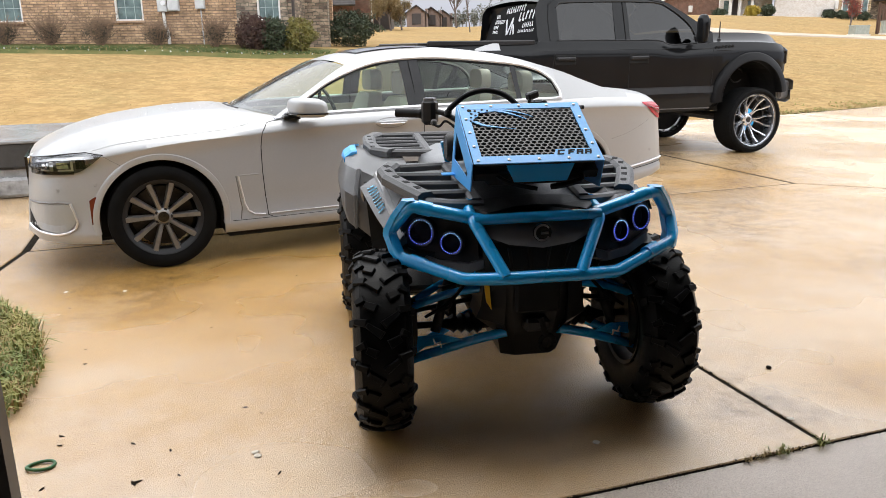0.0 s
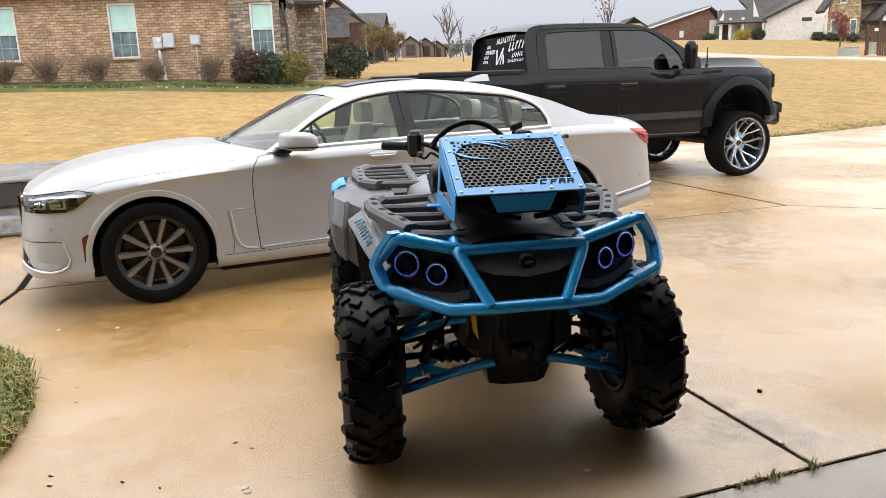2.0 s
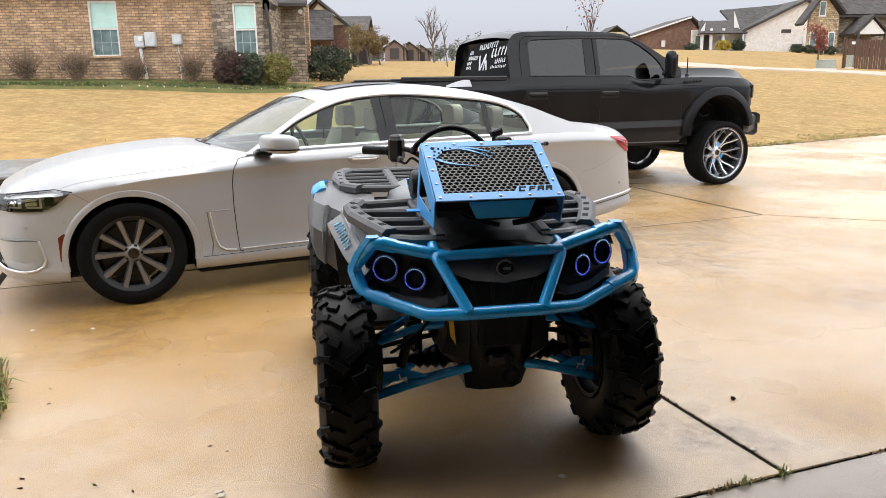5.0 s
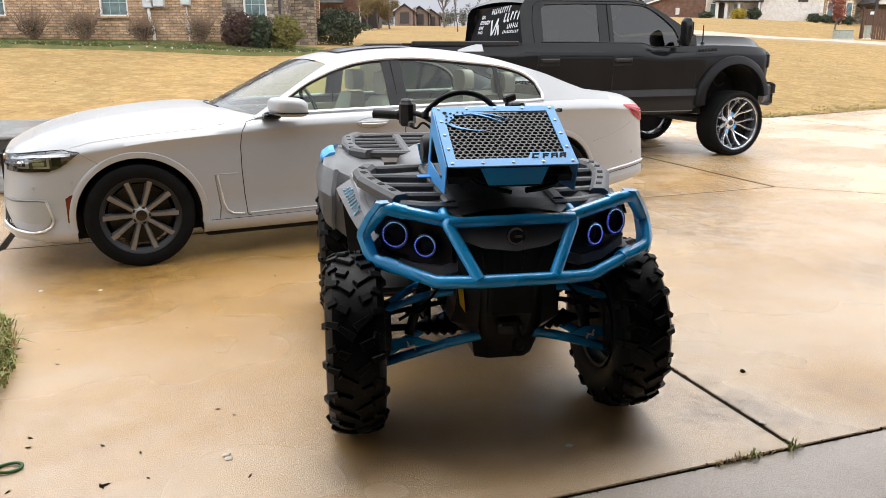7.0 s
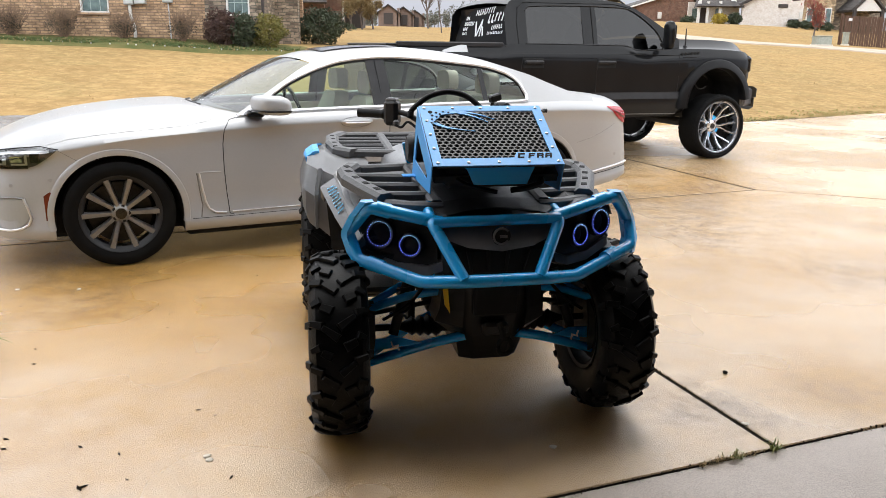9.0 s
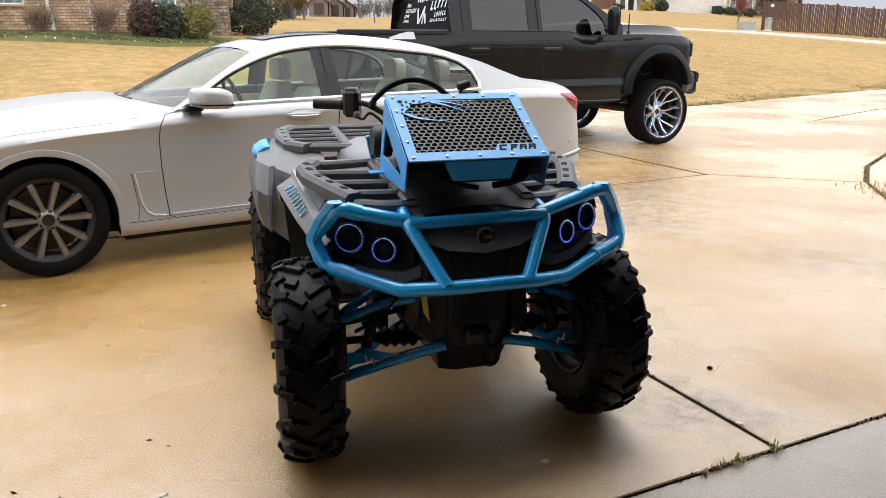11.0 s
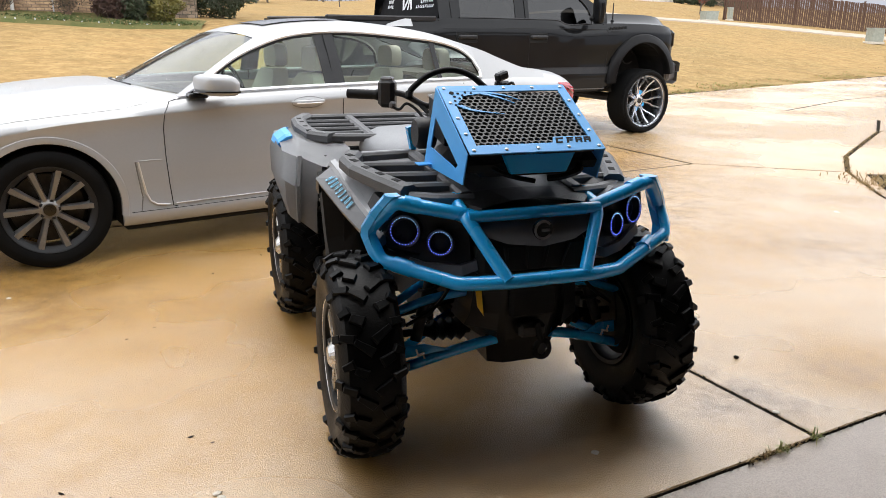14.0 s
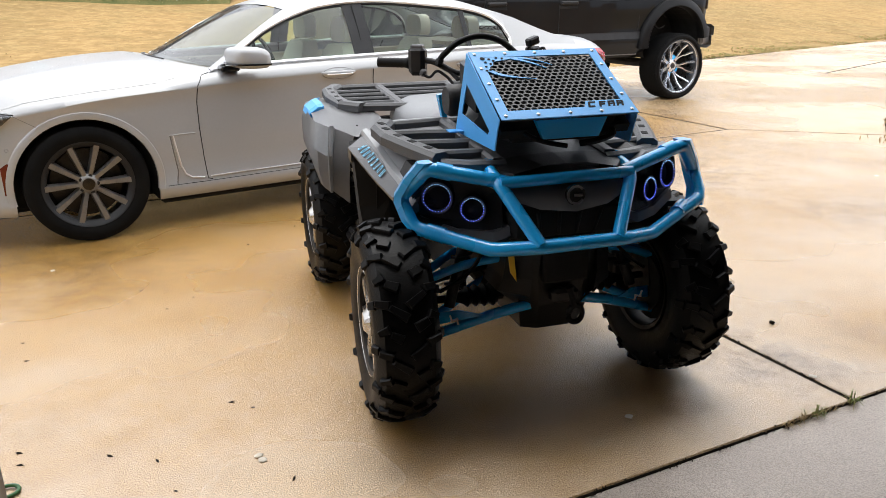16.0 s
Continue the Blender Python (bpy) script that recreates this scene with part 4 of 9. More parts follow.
def row_house(h, b):
    part("wall", gable_wall(-1.6, 1.2, 0, b - 1, 6.0, 6.9, 0.3), "far_wall", h, "brown brick front wall")
    part("roof", gable_roof(-1.6, 1.2, 0, 9, 6.0, 7.0, "y"), "shingle", h, "brown shingle roof")
    part("wall", B((1.2, 4.5, b + 0.6), (0.3, 9, 3.2)), "far_wall", h)
    part("garage_door", B((-0.2, -0.08, b + 0.8), (1.3, 0.1, 1.5), bev=0.02), "dark_wood", h, "dark garage door")


for x, y in ((-3.9, 112), (-1.9, 118), (-0.2, 128)):
    far_house("far brick house with brown roof", x, y, 4.4, row_house)


def red_gable(h, b):
    part("wall", gable_wall(-4.6, 4.4, 0, b - 1.5, 6.6, 8.6, 0.3, peak=2.8), "red_brick", h, "red brick gable wall")
    part("roof", loft([[(px, yy, z) for px, z in ((-5.1, 6.3), (2.8, 8.75), (5.0, 7.2), (5.0, 7.4), (2.8, 9.0), (-5.2, 6.5))] for yy in (-0.5, 11)]), "shingle", h, "grey-brown shingle roof")
    part("fascia", plate([(-5.1, -0.55, 6.3), (2.8, -0.55, 8.72), (2.8, -0.55, 8.95), (-5.1, -0.55, 6.5)], (0, 1, 0), 0.06), "white_wood", h, "white gable fascia")
    part("wall", B((-6.0, 3.0, b + 1.2), (3.2, 0.3, 3.4)), "cream_siding", h)
    part("roof", gable_roof(-7.6, -4.4, 3, 9, 6.9, 8.0, "y"), "shingle", h)
    part("meter_box", B((-0.6, -0.1, b + 1.2), (0.5, 0.2, 0.8), bev=0.03), "white_wood", h)


far_house("single-storey red brick gable house with white fascia", 31.6, 100, 4.4, red_gable)


def pale_gable(h, b):
    part("wall", plate([(0, 0, b - 1.5), (8.8, 0, b - 1.5), (8.8, 0, 9.2), (7.2, 0, 10.2), (0, 0, 6.9)], (0, 1, 0), 0.3), "pale_brick", h, "pale painted brick gable wall")
    part("roof", loft([[(px, yy, z) for px, z in ((-0.5, 6.6), (7.2, 10.2), (11.5, 7.6), (11.5, 7.9), (7.2, 10.5), (-0.6, 6.9))] for yy in (-0.5, 13)]), "shingle", h, "grey-brown shingle roof")
    part("roof", plate([(-0.7, 0.2, 6.45), (0.3, 0.2, 6.9), (6.9, 5.0, 10.1), (-1.5, 5.0, 9.5)], (0, 1, -1), -0.25), "shingle", h)
    part("wall", B((-2.8, 2.0, b + 0.9), (6.4, 0.3, 3.6)), "pale_brick", h)
    part("gable", plate([(-1.5, 0.1, 9.1), (-0.55, 0.1, 6.6), (-1.4, 0.1, 6.9)], (0, 1, 0), 0.1), "white_wood", h, "white gable siding")
    part("gable", plate([(-6.0, -0.6, 6.5), (-5.3, -0.6, 6.5), (-5.25, -0.6, 7.75)], (0, 1, 0), 0.1), "white_wood", h, "white porch gable")
    part("roof", plate([(-6.0, -0.9, 6.4), (-0.6, -0.9, 6.4), (-1.4, 2.0, 8.05), (-5.25, 2.0, 8.0)], (0, 1, -1), -0.2), "shingle", h)
    part("roof", plate([(-6.3, -0.9, 6.3), (-6.0, -0.9, 6.35), (-5.2, 0.6, 8.05), (-5.35, 0.6, 8.15)], (0, -1, 0.6), 0.15), "dark_wood", h)
    part("porch_beam", B((-2.9, -0.4, 6.55), (5.8, 0.3, 0.28)), "dark_wood", h)
    for x in (-5.5, -4.4, -2.9):
        part("post", B((x, -0.4, b + 0.9), (0.3, 0.3, 3.6), bev=0.02), "white_wood", h)
    part("door", B((-4.0, 1.8, b + 1.0), (1.0, 0.1, 2.1), bev=0.01), "dark_wood", h)
    for x in (-5.1, -2.2):
        part("window", B((x, 1.8, b + 1.2), (0.8, 0.1, 1.5)), "house_glass", h)
    part("condenser", B((6.2, -0.6, b + 0.3), (0.95, 0.8, 0.85), bev=0.04), "steel", h, "grey outdoor condenser")
    part("vent", B((5.0, -0.05, 6.7), (1.2, 0.1, 0.42), bev=0.02), "dark_wood", h)
    part("meter_box", B((7.4, -0.1, b + 1.2), (0.6, 0.2, 0.9), bev=0.03), "white_wood", h)


far_house("pale painted brick house with long sloping gable and small porch", 39.6, 95, 4.4, pale_gable)


def stone_gable(h, b):
    part("wall", plate([(0, 0, b - 1.5), (2.8, 0, b - 1.5), (2.8, 0, 6.8), (1.25, 0, 8.75), (0, 0, 6.6)], (0, 1, 0), 0.3), "gold_stone", h, "golden field-stone gable wall")
    part("roof", loft([[(px, yy, z) for px, z in ((-0.8, 5.9), (1.25, 8.9), (3.1, 6.9), (3.1, 7.15), (1.25, 9.2), (-0.95, 6.1))] for yy in (-0.6, 0.9)]), "shingle", h, "dark shingle roof")
    part("wall", B((5.5, 1.2, b + 0.7), (5.4, 0.3, 4.6)), "stone", h)
    part("roof", plate([(2.4, 0.5, 6.75), (9.0, 0.5, 6.75), (12.0, 5.5, 10.5), (4.6, 5.5, 10.5)], (0, 1, -1), -0.25), "shingle", h)
    part("gutter", B((5.8, 0.4, 6.72), (6.0, 0.12, 0.16)), "dark_wood", h)
    part("downpipe", T([(2.85, 0.2, 6.7), (2.85, 0.2, b)], 0.06, 6), "dark_wood", h)
    for x, z0, z1 in ((1.15, 6.75, 8.0), (0.45, b + 0.2, b + 1.5), (2.2, b + 0.2, b + 1.5)):
        w = part("window", B((x, -0.02, (z0 + z1) / 2), (0.5, 0.1, z1 - z0)), "house_glass", h)
        part("frame", B((x, -0.05, (z0 + z1) / 2), (0.62, 0.06, z1 - z0 + 0.12)), "white_wood", w)
        part("pane", B((x, -0.09, (z0 + z1) / 2 + 0.02), (0.44, 0.03, (z1 - z0) * 0.9)), "house_glass", w)
    part("roof", loft([[(px, yy, z) for px, z in ((3.6, 4.9), (5.2, 6.5), (6.8, 4.9), (6.8, 5.1), (5.2, 6.75), (3.5, 5.1))] for yy in (-1.6, 2)]), "shingle", h)
    part("gable", plate([(3.9, -1.4, 5.0), (6.5, -1.4, 5.0), (5.2, -1.4, 6.3)], (0, 1, 0), 0.1), "white_wood", h)
    for x in (3.9, 6.5):
        part("post", B((x, -1.4, b + 0.3), (0.25, 0.25, 2.4)), "dark_wood", h)


far_house("stone-fronted house with steep dark gable roof", 35.9, 72, 3.75, stone_gable)


def fence():
    f = thing("fence", "tall brown wooden privacy fence", "fence", pose(0, 0, 0))
    rnd = random.Random(2)
    me = None
    for i in range(95):
        x, y = 27.55 + i * 0.15, 50 - i * 0.02
        z = rise(x, y)
        if me is None:
            ob = part("fence_board", B((0, 0, 0.9), (0.142, 0.022, 1.85), bev=0.006), "fence_wood", f)
            me = ob.data
        else:
            ob = new("fence_board", me)
            ob.parent = f
        ob.matrix_basis = pose(x, y + rnd.uniform(-0.01, 0.01), z + rnd.uniform(-0.03, 0.03), 0, rnd.uniform(-0.6, 0.6), 0)
    for i in range(7):
        x, y = 27.5 + i * 2.4, 50.08 - i * 0.32
        part("post", B((x, y + 0.06, rise(x, y) + 0.95), (0.1, 0.1, 2.0), bev=0.01), "fence_wood", f)
    part("notice", B((28.0, 49.93, rise(28, 50) + 1.6), (0.3, 0.01, 0.18)), "white_sticker", f)


fence()


def utility_box(x, y, size, label, m):
    t = thing("utility_box", label, "utility box", pose(x, y, rise(x, y) - 0.03))
    part("plinth", B((0, 0, 0.05), (size[0] + 0.1, size[1] + 0.1, 0.14), bev=0.02), "pale_chip", t)
    part("body", B((0, 0, 0.1 + size[2] / 2), size, bev=0.04), m, t)
    part("lid", B((0, 0, 0.1 + size[2]), (size[0] + 0.04, size[1] + 0.04, 0.05), bev=0.015), m, t)


utility_box(24.2, 46, (0.85, 0.8, 0.5), "grey-green metal utility box on the lawn", "box_green")
utility_box(27.3, 49, (0.3, 0.3, 0.75), "small grey-green cable pedestal by the fence", "box_green")
utility_box(29.6, 38, (0.7, 0.6, 0.7), "grey-green metal utility box on the lawn", "box_green")


# ---- the quad ----
def ring_profile(pts, seg, parent, name, m, c=(0, 0, 0), label=""):
    return smooth(part(name, lathe(bmesh.new(), pts, seg, "x", c), m, parent, label), 45)


def knobby_tyre(parent, side, r=0.347, w=0.212, rim=0.18, seed=1):
    """A mud tyre with paired angled lugs, its axis along x; side is +1 where its face looks to +x."""
    h = w / 2
    prof = [(-h * 0.62, rim), (-h * 0.86, rim + 0.02), (-h, rim + (r - rim) * 0.5), (-h * 0.96, r - 0.05), (-h * 0.74, r - 0.019), (0, r - 0.0095),
            (h * 0.74, r - 0.019), (h * 0.96, r - 0.05), (h, rim + (r - rim) * 0.5), (h * 0.86, rim + 0.02), (h * 0.62, rim)]
    ty = ring_profile(prof, 48, parent, "tyre", "rubber", label="black knobby mud tyre")
    bm = bmesh.new()
    rnd = random.Random(seed)
    n = 26
    for k in range(n):
        for sgn in (1, -1):
            th = 360 / n * (k + (0.5 if sgn < 0 else 0))
            lugs = [(0.036, -0.006, 0.070, 0.030, 36, 3, -0.001, 0.6), (0.092, 0.026, 0.050, 0.030, 14, 25, 0.010, 0.75), (0.122, 0.028, 0.034, 0.034, 2, 56, 0.044, 0.8)]
            if k % 2:
                lugs = [(0.050, -0.002, 0.046, 0.034, 26, 8, 0.001, 0.75), (0.094, 0.020, 0.040, 0.028, -22, 26, 0.011, 0.7)]
            for x, y, lx, ly, yaw, roll, drop, tip in lugs:
                g = rnd.uniform(0.94, 1.06)
                hx, hy = lx * g / 2, ly * g / 2
                foot = [(-hx, -hy, -0.012), (hx, -hy * tip, -0.012), (hx, hy * tip, -0.012), (-hx, hy, -0.012)]
                crown = [(px * 0.84, py * 0.76, 0.012) for px, py, _ in foot]
                b = loft([foot, [(px * 0.95, py * 0.93, 0.007) for px, py, _ in foot], crown])
                m = (Matrix.Rotation(radians(th + rnd.uniform(-1, 1)), 4, "X") @ Matrix.Translation((sgn * x * w / 0.262, y, r - 0.012 - drop))
                     @ Matrix.Rotation(radians(sgn * roll), 4, "Y") @ Matrix.Rotation(radians(yaw if sgn > 0 else 180 - yaw), 4, "Z"))
                bmesh.ops.transform(b, matrix=m, verts=b.verts)
                join(bm, b)
    tagged(part("tread", bm, "rubber", ty, "chunky angled tread lugs"), kind="stuff")
    return ty


def quad_wheel(parent, x, y, side, seed, steer=0.0):
    w = part("wheel", lathe(bmesh.new(), [(-0.09, 0.186), (-0.085, 0.172), (0.05, 0.165), (0.075, 0.174), (0.09, 0.188), (0.085, 0.18), (0.07, 0.168), (-0.08, 0.166)], 40, "x"), "steel", parent, "alloy rim")
    smooth(w, 40)
    smooth(part("rim_lip", lathe(bmesh.new(), [(side * a, b) for a, b in ((0.06, 0.168), (0.08, 0.173), (0.092, 0.189), (0.085, 0.192))], 40, "x"), "machined", w, "machined outer lip"), 40)
    # added black disc hides the spokes from behind, as a shaded rim inside
    part("shade_disc", lathe(bmesh.new(), [(-side * 0.04, 0.0), (-side * 0.04, 0.15), (-side * 0.03, 0.15), (-side * 0.03, 0.0)], 28, "x"), "black_hole", w)
    w.matrix_basis = pose(x, y, 0.349, 0, 0, steer)
    bm = bmesh.new()
    for k in range(7):
        b = loft([[(side * px, s * wd, rr) for px, s in ((0.052, -1), (0.078, -0.7), (0.078, 0.7), (0.052, 1))] for rr, wd in ((0.04, 0.016), (0.1, 0.02), (0.168, 0.036))])
        bmesh.ops.transform(b, matrix=Matrix.Rotation(2 * math.pi * k / 7, 4, "X"), verts=b.verts)
        join(bm, b)
    part("spokes", bm, "machined", w, "machined silver spokes")
    part("hub", lathe(bmesh.new(), [(side * 0.03, 0.0), (side * 0.03, 0.055), (side * 0.082, 0.05), (side * 0.1, 0.03), (side * 0.1, 0.0)], 20, "x"), "machined", w)
    part("brake_disc", lathe(bmesh.new(), [(-side * 0.06, 0.05), (-side * 0.06, 0.115), (-side * 0.066, 0.115), (-side * 0.066, 0.05)], 24, "x"), "steel", w)
    knobby_tyre(w, side, seed=seed)
    return w


def tubes(lines, r, m, parent, name, label="", seg=10):
    bm = bmesh.new()
    for pts in lines:
        tube(bm, pts, r, seg)
    return smooth(part(name, bm, m, parent, label), 50)


def quad():
    q = thing("quad_bike", "grey and black quad bike with bright blue bumper and guard", "quad bike", pose(0.333, 2.988, 0, 0, 0, 9.2))
    for x, y, s, k in ((-0.57, -0.05, -1, 1), (0.502, -0.005, 1, 2), (-0.58, 1.31, -1, 3), (0.56, 1.31, 1, 4)):
        quad_wheel(q, x, y, s, k, (-2.5 if s < 0 else 1.0) if y < 1 else 0.0)
    # blue bumper
    main = [(-0.2, -0.185, 0.832), (-0.455, -0.13, 0.885), (-0.527, -0.045, 0.775), (-0.495, -0.10, 0.685), (-0.285, -0.27, 0.64), (-0.15, -0.335, 0.655), (0.15, -0.335, 0.655), (0.282, -0.276, 0.64), (0.548, -0.148, 0.708), (0.565, -0.07, 0.795), (0.48, -0.12, 0.9), (0.21, -0.19, 0.84)]
    bumper = tubes([bend(main, 0.022)], 0.0235, "blue", q, "bumper", "blue steel tube front bumper")
    for s in (-1, 1):
        smooth(part("upright", T(bend([(s * 0.235, -0.06, 0.868), (s * 0.24, -0.165, 0.845), (s * 0.233, -0.2, 0.825), (-0.148 if s < 0 else 0.122, -0.338, 0.66)], 0.03), 0.0225, 12), "blue", bumper), 50)
        part("bracket", plate([(s * 0.215, -0.09, 0.895), (s * 0.27, -0.09, 0.885), (s * 0.28, -0.11, 0.84), (s * 0.225, -0.1, 0.83)], (0, -1, 0.2), 0.008), "blue", bumper)
        part("bracket_bolt", lathe(bmesh.new(), [(-0.004, 0.009), (-0.012, 0.008), (-0.012, 0)], 8, "y", (s * 0.245, -0.1, 0.868)), "steel", bumper)
        # cast corner pieces, thicker than the tube
        corner = loft([[(s * (x - 0.004), y - 0.031, z), (s * (x - 0.034), y - 0.022, z), (s * (x - 0.033), y + 0.03, z), (s * (x + 0.008), y + 0.026, z), (s * (x + 0.016), y - 0.012, z)] for x, y, z in (((0.472, -0.118, 0.905), (0.51, -0.082, 0.845), (0.535, -0.05, 0.785), (0.537, -0.048, 0.765), (0.518, -0.075, 0.705), (0.488, -0.105, 0.665)) if s < 0 else ((0.496, -0.11, 0.918), (0.54, -0.085, 0.86), (0.57, -0.068, 0.805), (0.572, -0.075, 0.785), (0.565, -0.12, 0.735), (0.543, -0.152, 0.69)))])
        part("corner_guard", corner, "blue", bumper, "angular blue corner guard")
        for x, y, z in (((0.40, -0.142, 0.873), (0.43, -0.153, 0.671)) if s < 0 else ((0.41, -0.137, 0.885), (0.44, -0.195, 0.684))):
            smooth(part("sleeve", T([(s * (x - 0.02), y - 0.012 if z < 0.7 else y, z - 0.004), (s * (x + 0.03), y + 0.025 if z < 0.7 else y + 0.01, z + 0.008)], 0.027, 10), "blue", bumper), 50)
    smooth(part("crossbar", T([(-0.235, -0.2, 0.836), (0, -0.225, 0.845), (0.235, -0.2, 0.84)], 0.02, 12), "blue", bumper), 50)
    # nose
    nose = loft([[(-0.205, y0 + 0.02, 0.815), (-0.21, y0 - 0.0, 0.785), (-0.12, y0 - 0.035, 0.755), (0, y0 - 0.05, 0.742), (0.12, y0 - 0.035, 0.755), (0.21, y0 - 0.0, 0.785), (0.205, y0 + 0.02, 0.815), (0.1, y0 + 0.03, 0.832), (-0.1, y0 + 0.03, 0.832)] for y0 in (-0.225, -0.02)])
    nose = part("nose", nose, "nose_plastic", q, "black plastic nose panel")
    part("badge", lathe(bmesh.new(), [(0, 0), (0, 0.034), (0.014, 0.032), (0.016, 0)], 24, "y", (-0.003, -0.272, 0.797)), "trim_black", nose, "round black badge with a grey ring")
    rg = bmesh.new()
    for k in range(13):
        a = radians(50 + k * 22)
        box(rg, (-0.003 + 0.028 * math.cos(a), -0.2745, 0.797 + 0.028 * math.sin(a)), (0.0125, 0.004, 0.007), (0, -math.degrees(a) + 90, 0))
    box(rg, (0.005, -0.2745, 0.796), (0.028, 0.004, 0.009))
    part("emblem", rg, "grey_alloy", nose)
    # no real opening: block and bars are black in place of its shade
    part("grille", B((0, -0.14, 0.69), (0.40, 0.16, 0.12), bev=0.02), "black_hole", q, "solid block coloured black for the shade inside the grille")
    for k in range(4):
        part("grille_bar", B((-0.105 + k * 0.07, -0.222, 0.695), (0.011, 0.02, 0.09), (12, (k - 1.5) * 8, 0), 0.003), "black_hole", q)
    # hood and lamp housings
    hood = loft([[(-w, y, z - 0.05), (-w * 0.92, y, z), (-w * 0.4, y, z + 0.02), (0, y, z + 0.024), (w * 0.4, y, z + 0.02), (w * 0.92, y, z), (w, y, z - 0.05)] for y, w, z in ((-0.19, 0.2, 0.86), (-0.08, 0.3, 0.875), (0.15, 0.34, 0.885), (0.45, 0.34, 0.90))], closed=False, caps=False)
    part("hood", hood, "black_plastic", q, "black plastic hood")
    leds = {True: glow("blue_led", (0.12, 0.17, 1.0), 1.4), False: glow("pale_blue_led", (0.3, 0.55, 1.0), 1.2)}
    for s in (-1, 1):
        pod = loft([[(s * 0.215, -0.155, 0.80), (s * 0.30, -0.13, 0.845), (s * 0.45, -0.055, 0.845), (s * 0.485, -0.02, 0.775), (s * 0.455, -0.045, 0.705), (s * 0.33, -0.125, 0.665), (s * 0.215, -0.19, 0.66)],
                    [(s * 0.2, 0.02, 0.84), (s * 0.30, 0.02, 0.885), (s * 0.47, 0.09, 0.87), (s * 0.5, 0.12, 0.80), (s * 0.47, 0.08, 0.74), (s * 0.33, 0.0, 0.70), (s * 0.2, -0.04, 0.68)]])
        pod = part("headlight", pod, "black_plastic", q, "black headlamp housing with round projector lamps")
        if s > 0:
            pod.matrix_basis = Matrix.Translation((0.02, -0.01, 0.02))
        part("brow", loft([[(s * x, y, z), (s * x, y + 0.03, z + 0.022), (s * x, y + 0.08, z + 0.02), (s * x, y + 0.05, z - 0.01)] for x, y, z in ((0.22, -0.175, 0.80), (0.31, -0.15, 0.847), (0.45, -0.075, 0.852), (0.49, -0.03, 0.79))]), "dark_plastic", pod)
        part("chin", loft([[(s * x, y, z), (s * x, y - 0.012, z - 0.03), (s * x, y + 0.05, z - 0.05), (s * x, y + 0.05, z)] for x, y, z in ((0.2, -0.2, 0.69), (0.25, -0.19, 0.672), (0.35, -0.13, 0.672), (0.46, -0.06, 0.71))]), "dark_plastic", pod)
        for cx, cy, cz, r in ((0.405, -0.075, 0.775, 0.046), (0.302, -0.135, 0.742, 0.038)):
            m = Matrix.Translation((s * cx, cy, cz)) @ Matrix.Rotation(radians(s * 27), 4, "Z") @ Matrix.Rotation(radians(-6), 4, "X")
            bz = lathe(bmesh.new(), [(-0.0, r * 1.25), (-0.026, r * 1.16), (-0.022, r * 0.98), (0.004, r * 0.9), (0.012, r * 0.6)], 28, "y")
            bmesh.ops.transform(bz, matrix=m, verts=bz.verts)
            lamp = smooth(part("lamp", bz, "black_plastic", pod), 40)
            le = lathe(bmesh.new(), [(-0.012, 0), (-0.010, r * 0.4), (-0.002, r * 0.72), (0.004, r * 0.88)], 24, "y")
            bmesh.ops.transform(le, matrix=m, verts=le.verts)
            smooth(part("lens", le, "black_hole", lamp, "dark projector lens"), 60)
            for half in (True, False):
                dots = bmesh.new()
                n = 28
                for k in range(n):
                    if (k < n * 2 // 3) != half:
                        continue
                    a = 2 * math.pi * k / n + 2.6
                    box(dots, (r * 0.98 * math.cos(a), -0.026, r * 0.98 * math.sin(a)), (0.0027, 0.003, 0.0027), (0, 45, 0), 0.0008)
                bmesh.ops.transform(dots, matrix=m, verts=dots.verts)
                tagged(part("led_ring", dots, leds[half], lamp, "ring of small glowing blue leds"), kind="stuff")
    # skid plate, winch and lower nose
    sk = loft([[(-w, y, z), (-w * 0.55, y - 0.03, z), (w * 0.55, y - 0.03, z), (w, y, z), (w, y + 0.3, z), (-w, y + 0.3, z)] for z, w, y in ((0.64, 0.165, -0.19), (0.5, 0.165, -0.165), (0.38, 0.135, -0.14), (0.275, 0.112, -0.10))])
    skid = part("skid_plate", sk, "black_plastic", q, "black angular lower skid plate")
    for s in (-1, 1):
        part("cheek", loft([[(s * 0.115, -0.21, 0.63), (s * 0.185, -0.16, 0.63), (s * 0.185, 0.0, 0.63), (s * 0.11, 0.0, 0.63)], [(s * 0.12, -0.215, 0.5), (s * 0.20, -0.15, 0.49), (s * 0.20, 0.0, 0.49), (s * 0.12, 0.0, 0.5)], [(s * 0.12, -0.2, 0.43), (s * 0.215, -0.13, 0.44), (s * 0.215, 0.0, 0.44), (s * 0.12, 0.0, 0.43)], [(s * 0.09, -0.15, 0.36), (s * 0.13, -0.11, 0.37), (s * 0.13, 0.0, 0.37), (s * 0.09, 0.0, 0.36)]]), "black_plastic", skid)
    # black block on the plate, its colour standing for a shaded opening
    part("opening", B((0, -0.215, 0.545), (0.17, 0.03, 0.13), bev=0.01), "black_hole", skid)
    part("reflector", plate([(-0.194, -0.168, 0.60), (-0.176, -0.178, 0.60), (-0.168, -0.19, 0.49), (-0.186, -0.178, 0.52)], (0, -1, 0), 0.004), "yellow", skid, "yellow strip")
    part("fairlead", B((0.0, -0.21, 0.43), (0.1, 0.05, 0.05), bev=0.012), "steel", skid)
